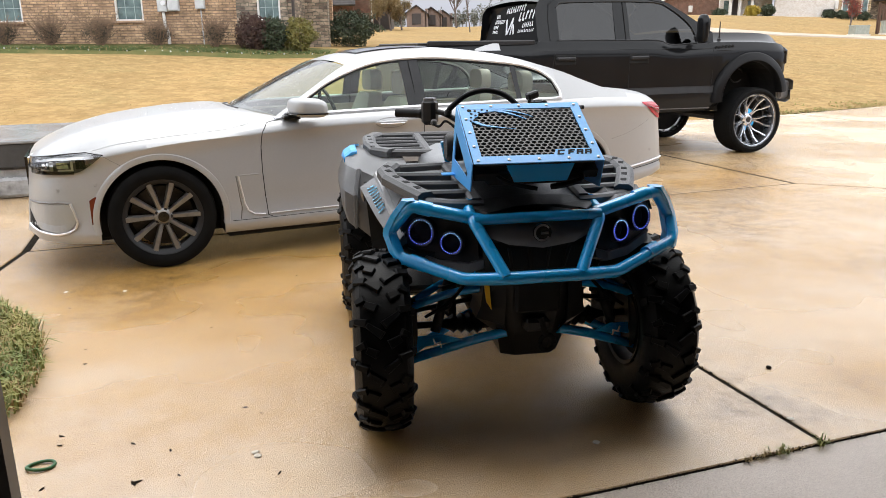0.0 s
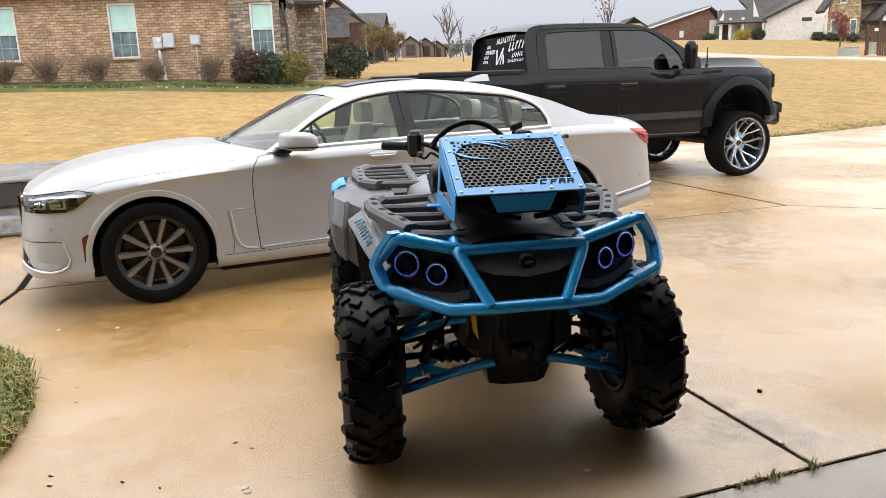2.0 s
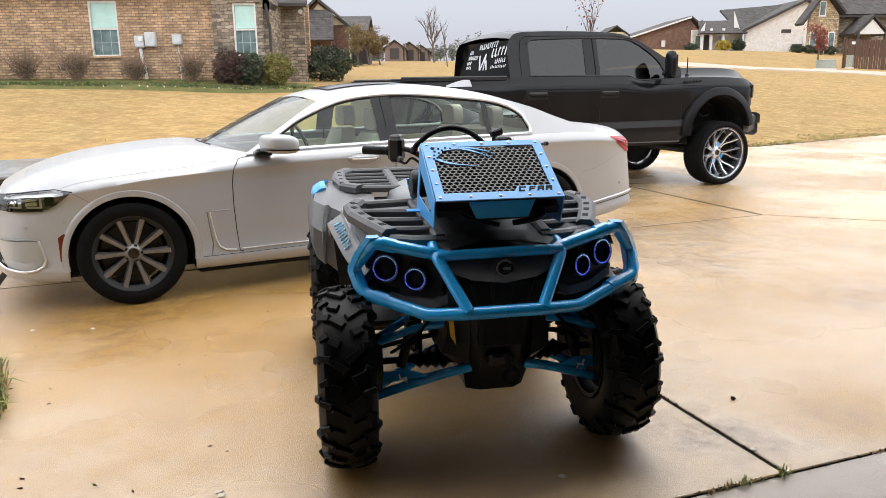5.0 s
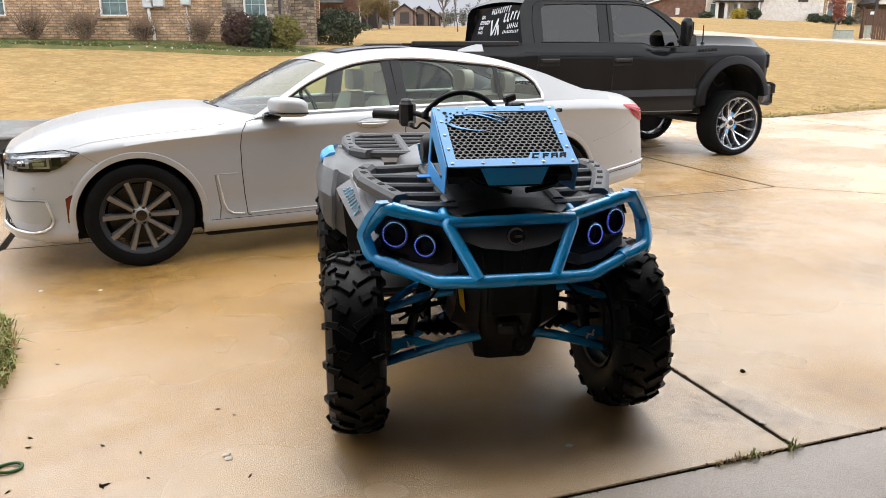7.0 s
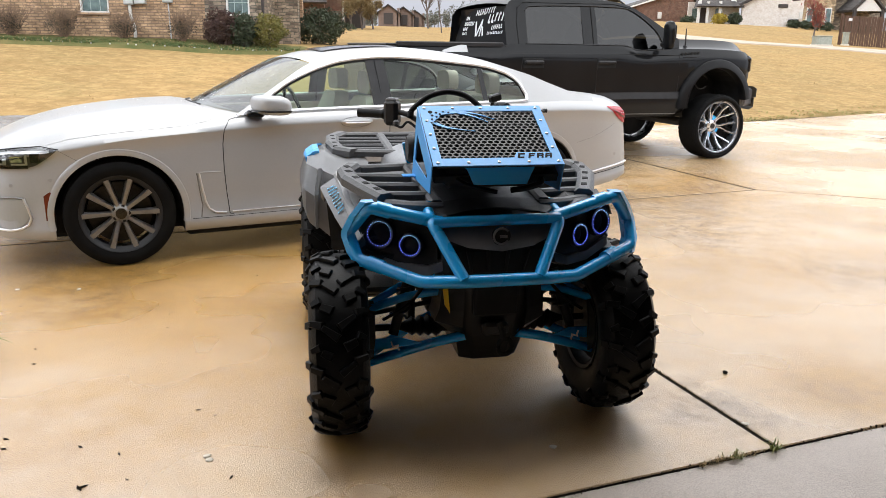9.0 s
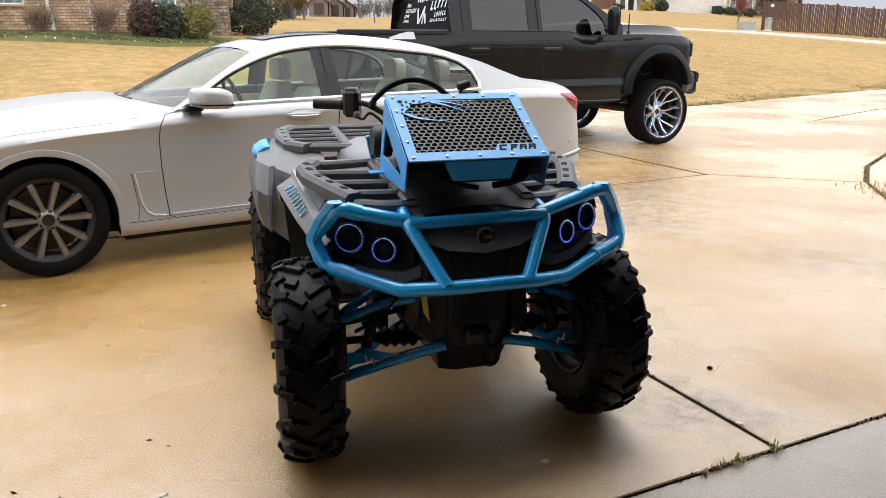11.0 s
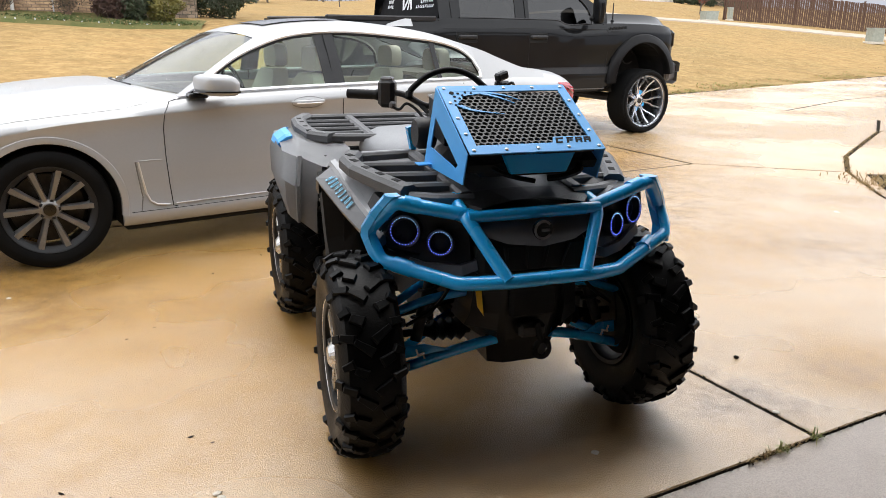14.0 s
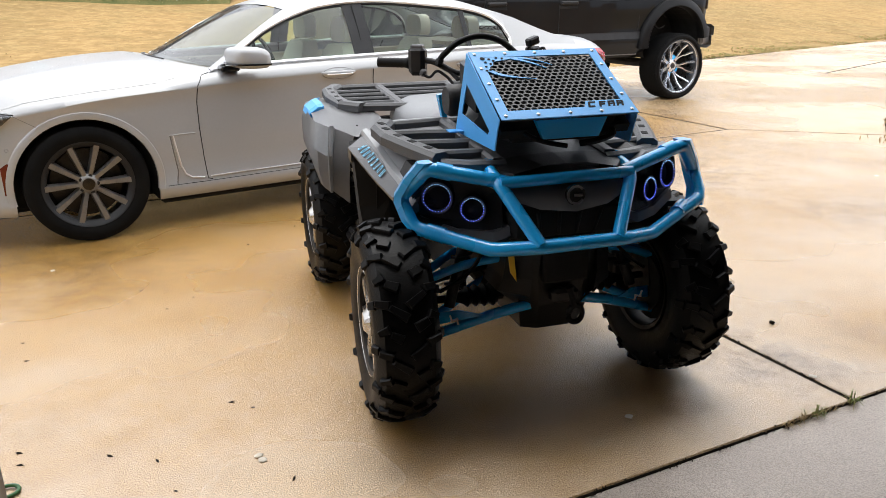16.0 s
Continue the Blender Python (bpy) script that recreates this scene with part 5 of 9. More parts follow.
    smooth(part("winch_hook", T([(0.035 + 0.027 * math.cos(a), -0.235, 0.362 + 0.031 * math.sin(a)) for a in [2 * math.pi * k / 20 for k in range(20)]], 0.0095, 8, True), "black_hole", skid, "black winch hook"), 60)
    part("shackle", T([(0.01, -0.23, 0.46), (0.03, -0.235, 0.392)], 0.012, 8), "black_hole", skid)
    # suspension
    for s in (-1, 1):
        for y in (-0.13, 0.14):
            smooth(part("lower_arm", T(bend([(s * 0.1, y * 1.2, 0.385), (s * 0.22, y * 0.95, 0.35), (s * 0.47, y * 0.2, 0.24)], 0.08), 0.019, 10), "blue", q, "blue tube suspension arm"), 50)
        part("arm_gusset", plate([(s * 0.26, -0.128, 0.352), (s * 0.44, -0.05, 0.3), (s * 0.44, -0.046, 0.345), (s * 0.34, -0.09, 0.365)], (0, 1, 0), 0.006), "blue", q)
        st = bmesh.new()
        for dx, dz, w, h in ((0, 0, 0.03, 0.006), (0.012, 0.01, 0.006, 0.02), (-0.012, -0.008, 0.006, 0.02)):
            box(st, (s * (0.36 + dx), -0.102, 0.335 + dz), (w, 0.004, h), (0, s * 18, 0))
        part("sticker", st, "white_sticker", q)
        for y in (-0.09, 0.12):
            smooth(part("upper_arm", T(bend([(s * 0.17, y, 0.545), (s * 0.3, y * 0.7, 0.525), (s * 0.45, y * 0.2, 0.46)], 0.06), 0.016, 10), "blue", q), 50)
        smooth(part("drive_boot", lathe(bmesh.new(), [(s * (0.17 + k * 0.016), 0.026 + (0.012 if k % 2 else 0.0) + 0.01 * (1 - k / 8)) for k in range(9)] + [(s * 0.33, 0.014), (s * 0.46, 0.014)], 16, "x", (0, 0.0, 0.375)), "rubber", q, "ribbed rubber driveshaft boot"), 60)
        part("knuckle", loft([[(s * 0.44, -0.05, 0.25), (s * 0.5, -0.05, 0.25), (s * 0.5, 0.05, 0.25), (s * 0.44, 0.05, 0.25)], [(s * 0.43, -0.06, 0.36), (s * 0.5, -0.06, 0.36), (s * 0.5, 0.06, 0.36), (s * 0.43, 0.06, 0.36)], [(s * 0.43, -0.03, 0.48), (s * 0.47, -0.03, 0.48), (s * 0.47, 0.03, 0.48), (s * 0.43, 0.03, 0.48)]]), "steel", q)
        sp = []
        for k in range(60):
            a, f = k * 0.75, k / 59
            c = Vector((s * 0.34, -0.03, 0.42)).lerp(Vector((s * 0.235, 0.03, 0.74)), f)
            sp.append(c + Vector((math.cos(a) * 0.034, math.sin(a) * 0.034, 0)))
        shock = smooth(part("shock", T([(s * 0.36, -0.04, 0.36), (s * 0.235, 0.03, 0.76)], 0.02, 10), "steel", q, "coil-over shock absorber"), 50)
        part("spring", T(sp, 0.006, 6), "black_plastic", shock)
        smooth(part("tie_rod", T([(s * 0.1, 0.13, 0.44), (s * 0.43, 0.1, 0.40)], 0.011, 8), "steel", q), 50)
        smooth(part("brake_hose", T(bend([(s * 0.2, -0.05, 0.62), (s * 0.3, -0.1, 0.5), (s * 0.4, -0.06, 0.43)], 0.06), 0.007, 6), "rubber", q), 50)
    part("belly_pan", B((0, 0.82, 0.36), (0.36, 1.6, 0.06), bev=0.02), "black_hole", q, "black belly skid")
    # plain black slabs, centre and sides, added to stop light under the body
    part("light_stop_slab", B((0, 0.78, 0.76), (0.94, 1.72, 0.05), bev=0.02), "black_hole", q)
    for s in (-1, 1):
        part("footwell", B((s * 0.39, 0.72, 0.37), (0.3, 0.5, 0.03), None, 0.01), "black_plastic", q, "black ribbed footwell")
        part("light_stop_wall", B((s * 0.27, 0.72, 0.56), (0.03, 1.3, 0.4), None, 0.01), "black_hole", q)
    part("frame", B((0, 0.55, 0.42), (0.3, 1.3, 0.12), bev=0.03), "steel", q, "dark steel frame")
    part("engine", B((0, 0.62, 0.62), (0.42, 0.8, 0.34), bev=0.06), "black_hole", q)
    part("axle_tube", T([(-0.42, 1.3, 0.36), (0.42, 1.3, 0.36)], 0.025, 8), "steel", q)
    for s in (-1, 1):
        smooth(part("rear_arm", T([(s * 0.16, 1.1, 0.4), (s * 0.44, 1.3, 0.3)], 0.02, 8), "blue", q), 50)
    # fenders
    crease = [(-0.04, 0.46, 0.77), (0.08, 0.502, 0.80), (0.2, 0.515, 0.838), (0.36, 0.525, 0.872), (0.51, 0.53, 0.893), (0.56, 0.52, 0.88)]
    hem = [(-0.04, 0.50, 0.725), (0.08, 0.538, 0.757), (0.2, 0.566, 0.79), (0.36, 0.594, 0.832), (0.46, 0.607, 0.853), (0.5, 0.6, 0.80)]
    for s in (-1, 1):
        rows = []
        for k, (y, u, z) in enumerate(crease):
            y2, u2, z2 = hem[k]
            rows.append([(s * 0.24, y, z + 0.05), (s * (u - 0.12), y, z + 0.048), (s * (u - 0.03), y, z + 0.02), (s * u, y, z), (s * (u - 0.02), y, z - 0.03)])
        fe = part("fender", loft(rows, caps=False, closed=False), "grey_plastic", q, "grey plastic front fender with a cyan script decal")
        smooth(fe, 25)
        rows = []
        for (y, u, z), (y2, u2, z2) in zip(crease, hem):
            rows.append([(s * u, y, z), (s * u2, y2, z2), (s * (u2 - 0.01), y2, z2 - 0.02), (s * (u - 0.03), y, z - 0.03)])
        flank = part("flank", loft(rows, caps=True, closed=True), "dark_plastic", fe, "dark grey angled fender flank")
        bl = bmesh.new()
        for k in range(9):
            y = 0.395 - 0.0275 * k
            c0 = Vector((curve([(a, b) for a, b, _ in crease], y), y, curve([(a, c) for a, _, c in crease], y)))
            c1 = Vector((curve([(a, b) for a, b, _ in hem], y), y, curve([(a, c) for a, _, c in hem], y)))
            ang = math.degrees(math.atan2(-(c1.z - c0.z), c1.x - c0.x))
            for dd, dy, lx, ly in ((0.45, -0.0085, 0.030, 0.0056), (0.45, 0.0085, 0.030 if k % 3 else 0.016, 0.0056), (0.24 if k % 2 else 0.66, 0.0, 0.0065, 0.020)) + (((0.66 if k % 2 else 0.45, 0.0, 0.0065, 0.018),) if k % 4 < 2 else ()):
                p = c0.lerp(c1, dd) + Vector((0.0016, 0, 0.002))
                box(bl, (s * p.x, y + dy, p.z), (lx, ly, 0.002), (0, s * ang, 0))
        tagged(part("decal", bl, "cyan_sticker", flank, "cyan slanted lettering drawn as bars"), kind="stuff")
        rib = [(0.55, 0.535, 0.885), (0.52, 0.532, 0.902), (0.42, 0.527, 0.888), (0.3, 0.518, 0.862), (0.16, 0.508, 0.83), (0.04, 0.488, 0.795), (-0.03, 0.465, 0.772)]
        smooth(part("fender_rib", loft([[(s * (u + a), y, z + b) for a, b in ((0.012, -0.012), (0.006, 0.006), (-0.014, 0.012), (-0.03, 0.0))] for y, u, z in rib]), "grey_plastic", fe, "raised grey fender rib"), 30)
        # black strip laid on as the shade inside the rib
        part("rib_shade_strip", loft([[(s * (u + a), y, z + b) for a, b in ((-0.034, 0.004), (-0.044, 0.014), (-0.05, 0.004))] for y, u, z in rib[2:6]]), "black_hole", fe)
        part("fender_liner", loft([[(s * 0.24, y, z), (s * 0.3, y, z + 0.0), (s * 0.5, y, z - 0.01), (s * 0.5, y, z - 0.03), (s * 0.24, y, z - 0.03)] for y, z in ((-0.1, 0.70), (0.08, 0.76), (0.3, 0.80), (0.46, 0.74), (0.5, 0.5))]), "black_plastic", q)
        # black filler stands for the dark open wheel well behind the flank
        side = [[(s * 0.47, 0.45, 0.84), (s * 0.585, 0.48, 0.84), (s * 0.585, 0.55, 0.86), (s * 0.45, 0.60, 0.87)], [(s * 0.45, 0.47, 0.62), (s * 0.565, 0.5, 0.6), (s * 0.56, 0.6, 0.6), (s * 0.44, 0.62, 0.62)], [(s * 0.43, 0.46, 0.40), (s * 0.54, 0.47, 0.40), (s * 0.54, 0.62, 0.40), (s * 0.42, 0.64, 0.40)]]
        part("void_panel", loft(side), "black_hole", q)
        part("footwell", B((s * 0.42, 0.78, 0.34), (0.26, 0.5, 0.04), bev=0.012), "black_plastic", q)
        part("body_side", loft([[(s * x, y, z) for x, z in ((0.16, 0.5), (0.24, 0.55), (0.25, 0.75), (0.22, 0.86), (0.14, 0.9))] for y in (0.35, 0.6, 1.0)]), "grey_plastic", q)
        # rear fender: a front face with a light rim, a flared outer side, and a sloping top
        face = [[(0.49, 0.98, 0.80), (0.52, 0.935, 0.72), (0.53, 0.925, 0.6), (0.53, 0.935, 0.5)], [(0.572, 1.0, 0.836), (0.596, 0.937, 0.72), (0.60, 0.932, 0.64), (0.603, 0.942, 0.563)]]
        rim = [[(0.572, 1.0, 0.837), (0.596, 0.936, 0.72), (0.60, 0.931, 0.64), (0.603, 0.941, 0.563)], [(0.578, 0.995, 0.850), (0.602, 0.922, 0.728), (0.605, 0.917, 0.64), (0.606, 0.928, 0.56)], [(0.594, 0.997, 0.850), (0.617, 0.922, 0.73), (0.619, 0.917, 0.64), (0.617, 0.928, 0.558)], [(0.60, 1.004, 0.842), (0.621, 0.934, 0.722), (0.623, 0.929, 0.64), (0.62, 0.94, 0.565)]]
        flare = [[(0.60, 1.003, 0.845), (0.621, 0.933, 0.724), (0.623, 0.928, 0.64), (0.62, 0.939, 0.565)], [(0.640, 1.06, 0.858), (0.662, 0.955, 0.75), (0.662, 0.94, 0.66), (0.645, 0.948, 0.585)], [(0.652, 1.10, 0.86), (0.677, 0.985, 0.76), (0.675, 0.965, 0.665), (0.655, 0.97, 0.60)], [(0.656, 1.3, 0.875), (0.684, 1.28, 0.80), (0.686, 1.27, 0.745), (0.68, 1.27, 0.725)], [(0.63, 1.62, 0.87), (0.65, 1.62, 0.80), (0.65, 1.62, 0.75), (0.645, 1.62, 0.73)]]
        top = [[(0.36, 0.93, 0.78), (0.49, 0.98, 0.80), (0.572, 1.0, 0.837), (0.60, 1.003, 0.843), (0.652, 1.10, 0.86)], [(0.34, 1.08, 0.862), (0.46, 1.12, 0.862), (0.552, 1.16, 0.88), (0.582, 1.17, 0.886), (0.645, 1.21, 0.874)], [(0.34, 1.3, 0.87), (0.46, 1.32, 0.878), (0.545, 1.35, 0.895), (0.585, 1.36, 0.898), (0.65, 1.4, 0.878)], [(0.34, 1.68, 0.87), (0.44, 1.68, 0.878), (0.52, 1.68, 0.885), (0.56, 1.68, 0.885), (0.62, 1.68, 0.87)]]
        for nm, rows, mm, lab in (("rear_fender", top, "grey_plastic", "grey plastic rear fender"), ("fender_face", face, "grey_plastic", "dark grey front face of the rear fender"), ("fender_rim", rim, "grey_plastic", "light grey rim line"), ("fender_flare", flare, "grey_plastic", "flared outer side of the rear fender")):
            rb = bmesh.new()
            grid(rb, [[(s * x, y, z) for x, y, z in row] for row in rows])
            bmesh.ops.solidify(rb, geom=rb.faces[:], thickness=0.006)
            bmesh.ops.recalc_face_normals(rb, faces=rb.faces)
            smooth(part(nm, rb, mm, q, lab), 28)
        part("fender_bolt", lathe(bmesh.new(), [(-0.004, 0.007), (0.0, 0.006), (0.001, 0)], 8, "z", (s * 0.46, 1.06, 0.836)), "steel", q)
        cap = part("blue_cap", loft([[(s * (x + dx), y, z + dz) for x, z in ((0.585, 0.914), (0.614, 0.909), (0.650, 0.884), (0.660, 0.858), (0.650, 0.856), (0.606, 0.897), (0.585, 0.902))] for y, dx, dz in ((1.25, -0.004, -0.010), (1.275, 0.0, 0.0), (1.45, 0.0, 0.002), (1.58, -0.03, -0.01))]), "light_blue", q, "light blue fender corner cap")
        part("cap_strip", plate([(s * 0.657, 1.235, 0.852), (s * 0.66, 1.31, 0.854), (s * 0.668, 1.31, 0.815), (s * 0.667, 1.235, 0.812)], (s, 0, 0.3), 0.003), "cyan_sticker", cap)
    # seat and tank
    smooth(part("seat", loft([[(-w * 0.96, y, z - 0.15), (-w, y, z - 0.08), (-w * 0.93, y, z - 0.02), (-w * 0.6, y, z + 0.012), (0, y, z + 0.02), (w * 0.6, y, z + 0.012), (w * 0.93, y, z - 0.02), (w, y, z - 0.08), (w * 0.96, y, z - 0.15)] for y, w, z in ((0.60, 0.12, 0.955), (0.68, 0.17, 0.935), (0.8, 0.215, 0.915), (1.0, 0.25, 0.905), (1.18, 0.265, 0.905), (1.3, 0.25, 0.915), (1.36, 0.22, 0.90))]), "seat", q, "grey vinyl seat"), 60)
    smooth(part("tank_cover", loft([[(-w, y, 0.78), (-w, y, z - 0.06), (-w * 0.7, y, z), (w * 0.7, y, z), (w, y, z - 0.06), (w, y, 0.78)] for y, w, z in ((0.3, 0.19, 0.97), (0.45, 0.18, 1.04), (0.62, 0.14, 1.0))]), "grey_plastic", q), 30)

    # racks: moulded side rails, black inserts as the shade of pockets, and slats between them
    def bar(pts, w, h):
        """A flat bar of width w and height h along a line of points."""
        pts = [Vector(p) for p in pts]
        sec = []
        for i, p in enumerate(pts):
            d = (pts[min(i + 1, len(pts) - 1)] - pts[max(i - 1, 0)]).normalized()
            n = Vector((-d.y, d.x, 0)).normalized() * w / 2
            c = 0.22 * w
            nn = n.normalized()
            sec.append([p - n, p - n + Vector((0, 0, h * 0.7)), p - n + nn * c + Vector((0, 0, h)), p + n - nn * c + Vector((0, 0, h)), p + n + Vector((0, 0, h * 0.7)), p + n])
        return loft(sec)

    zf = lambda v: 0.868 + 0.11 * (v + 0.1)
    fr_ = part("front_rack", bar([(-0.24, 0.41, zf(0.41)), (0.24, 0.41, zf(0.41))], 0.045, 0.03), "rack_plastic", q, "slotted black plastic front rack")
    for s in (-1, 1):
        out = [(0.385, -0.045), (0.44, 0.08), (0.495, 0.22), (0.505, 0.33), (0.47, 0.40)]
        rail = part("rack_rail", bar([(s * u, v, zf(v)) for u, v in out], 0.072, 0.042), "rack_plastic", fr_)
        for u, v in ((0.41, 0.02), (0.445, 0.1), (0.475, 0.18), (0.497, 0.27), (0.497, 0.34)):
            part("pocket_shade", B((s * u, v, zf(v) + 0.039), (0.026, 0.036, 0.009), (6, 0, -s * 22), 0.003), "black_hole", rail)
        part("rack_lip", bar([(s * 0.385, -0.05, zf(-0.05) - 0.008), (s * 0.3, -0.085, zf(-0.085) - 0.008), (s * 0.18, -0.10, zf(-0.1) - 0.008)], 0.05, 0.03), "rack_plastic", fr_)
        part("rack_inner", bar([(s * 0.205, -0.1, zf(-0.1)), (s * 0.215, 0.15, zf(0.15)), (s * 0.235, 0.41, zf(0.41))], 0.05, 0.03), "rack_plastic", fr_)
        for v0, v1, u1 in ((0.005, 0.02, 0.41), (0.125, 0.15, 0.46), (0.25, 0.285, 0.49)):
            part("slat", bar([(s * 0.22, v0, zf(v0)), (s * u1, v1, zf(v1))], 0.04, 0.03), "rack_plastic", fr_)
        part("rack_end", bar([(s * 0.47, 0.40, zf(0.4)), (s * 0.24, 0.42, zf(0.42))], 0.04, 0.03), "rack_plastic", fr_)
        part("rack_pan", plate([(s * 0.2, -0.08, zf(-0.08) - 0.012), (s * 0.38, -0.04, zf(-0.04) - 0.012), (s * 0.49, 0.22, zf(0.22) - 0.012), (s * 0.47, 0.4, zf(0.4) - 0.012), (s * 0.22, 0.4, zf(0.4) - 0.012)], (0, 0, -1), 0.012), "dark_plastic", fr_)
    zr = lambda v: 0.876 + 0.05 * (v - 1.25)
    rr_ = part("rear_rack", bar([(-0.42, 1.24, zr(1.24)), (-0.2, 1.2, zr(1.2)), (0.2, 1.2, zr(1.2)), (0.42, 1.24, zr(1.24))], 0.05, 0.035), "rack_plastic", q, "slotted black plastic rear rack")
    part("rack_end", bar([(-0.45, 1.78, zr(1.78)), (0.45, 1.78, zr(1.78))], 0.05, 0.035), "rack_plastic", rr_)
    for s in (-1, 1):
        rail = part("rack_rail", bar([(s * 0.40, 1.21, zr(1.21)), (s * 0.475, 1.29, zr(1.29)), (s * 0.5, 1.48, zr(1.48)), (s * 0.49, 1.68, zr(1.68)), (s * 0.43, 1.79, zr(1.79))], 0.075, 0.042), "rack_plastic", rr_)
        for v in (1.31, 1.42, 1.54, 1.64):
            part("pocket_shade", B((s * 0.492, v, zr(v) + 0.039), (0.026, 0.036, 0.008), None, 0.003), "black_hole", rail)
        part("rack_inner", bar([(s * 0.2, 1.22, zr(1.22)), (s * 0.2, 1.78, zr(1.78))], 0.05, 0.033), "rack_plastic", rr_)
        for k in range(4):
            v = 1.32 + k * 0.11
            part("slat", bar([(s * 0.21, v, zr(v)), (s * 0.49, v + 0.01, zr(v))], 0.03, 0.028), "rack_plastic", rr_)
    for k in range(4):
        v = 1.32 + k * 0.11
        part("slat", bar([(-0.19, v, zr(v)), (0.19, v, zr(v))], 0.03, 0.028), "rack_plastic", rr_)
    part("rack_pan", B((0, 1.5, zr(1.5) - 0.012), (0.9, 0.5, 0.012), bev=0.004), "black_plastic", rr_)
    # radiator guard: sloping frame with hexagon mesh, side plates, lower panel
    n0, n1, hw = Vector((0, -0.214, 1.037)), Vector((0, 0.115, 1.217)), 0.238
    up = (n1 - n0)
    Lr = up.length
    up.normalize()
    nor = Vector((0, -up.z, up.y)).normalized()
    if nor.z < 0:
        nor = -nor
    P = lambda x, f, h=0.0: n0 + Vector((x, 0, 0)) + up * f + nor * h
    fr = bmesh.new()
    b = 0.034
    for pts in ([(-hw, 0), (hw, 0), (hw, b * 1.25), (-hw, b * 1.25)], [(-hw, Lr - b), (hw, Lr - b), (hw, Lr), (-hw, Lr)], [(-hw, b * 1.25), (-hw + b, b * 1.25), (-hw + b, Lr - b), (-hw, Lr - b)], [(hw - b, b * 1.25), (hw, b * 1.25), (hw, Lr - b), (hw - b, Lr - b)]):
        plate([P(x, f) for x, f in pts], nor, 0.004, fr)
    guard = part("radiator_guard", fr, "light_blue", q, "light blue powder-coated radiator guard with black hexagon mesh")
    mesh = bmesh.new()
    cell = 0.0235
    cols, rws = int(0.40 / cell), int((Lr - 2 * b) / (cell * 0.78)) + 1
    for j in range(rws):
        for i in range(cols + 1):
            cx = -hw + b + cell * (i + (0.5 if j % 2 else 0))
            cf = b * 1.25 + cell * 0.4 + j * cell * 0.78
            if cx > hw - b + 0.004 or cf > Lr - b + 0.004:
                continue
            o, i_, o2 = [], [], []
            for k in range(6):
                a = math.pi / 6 + k * math.pi / 3
                o.append(mesh.verts.new(P(cx + cell * 0.577 * math.cos(a) * 1.0, cf + cell * 0.53 * math.sin(a), -0.001)))
                i_.append(mesh.verts.new(P(cx + cell * 0.45 * math.cos(a), cf + cell * 0.39 * math.sin(a), -0.001)))
                o2.append(mesh.verts.new(P(cx + cell * 0.45 * math.cos(a), cf + cell * 0.39 * math.sin(a), -0.006)))
            for k in range(6):
                mesh.faces.new((o[k], o[(k + 1) % 6], i_[(k + 1) % 6], i_[k]))
                mesh.faces.new((i_[k], i_[(k + 1) % 6], o2[(k + 1) % 6], o2[k]))
    part("mesh", mesh, "rack_plastic", guard, "black hexagon mesh")
    fins = bmesh.new()
    for k in range(46):
        f = 0.03 + k * (Lr - 0.06) / 45
        plate([P(-hw + 0.02, f, -0.03), P(hw - 0.02, f, -0.03), P(hw - 0.02, f, -0.016), P(-hw + 0.02, f, -0.016)], up, 0.0015, fins)
    rad = part("radiator", plate([P(-hw + 0.01, 0.01, -0.05), P(hw - 0.01, 0.01, -0.05), P(hw - 0.01, Lr - 0.01, -0.05), P(-hw + 0.01, Lr - 0.01, -0.05)], -nor, 0.03), "black_hole", guard)
    tagged(part("fin_core", fins, "steel", rad, "fine radiator fins"), kind="stuff")
    # claw cut-out: a ragged corner patch and three thin tapering slashes, all flat
    part("claw", plate([P(x, f, 0.0005) for x, f in ((-0.206, Lr - 0.03), (-0.206, 0.255), (-0.192, 0.262), (-0.186, 0.285), (-0.172, 0.295), (-0.165, 0.315), (-0.13, 0.322), (-0.09, 0.33), (-0.085, Lr - 0.03))], nor, 0.003), "light_blue", guard, "flat blue claw-mark cut-out")
    for pts, w0 in (([(-0.10, 0.334), (-0.06, 0.318), (-0.02, 0.295), (0.012, 0.268)], 0.011), ([(-0.09, 0.338), (-0.04, 0.328), (0.0, 0.312), (0.04, 0.285)], 0.008), ([(-0.198, 0.268), (-0.165, 0.238), (-0.115, 0.222), (-0.045, 0.208)], 0.013)):
        line = bend([P(x, f, 0.0005) for x, f in pts], 0.04, 4)
        n = len(line)
        lo_, hi_ = [], []
        for k, c in enumerate(line):
            d = (line[min(k + 1, n - 1)] - line[max(k - 1, 0)]).normalized()
            sd = nor.cross(d).normalized() * (w0 * (1 - k / (n - 1)) ** 0.8 * (0.8 + 0.35 * (k % 2)) / 2 + 0.0008)
            lo_.append(c - sd)
            hi_.append(c + sd)
        bm = bmesh.new()
        grid(bm, [[a + nor * 0.003, b_ + nor * 0.003] for a, b_ in zip(lo_, hi_)])
        grid(bm, [[a, a + nor * 0.003] for a in lo_])
        grid(bm, [[a, a + nor * 0.003] for a in hi_])
        part("claw", bm, "light_blue", guard)
    # nothing is pierced: black discs give the darkness of drilled holes
    hl = bmesh.new()
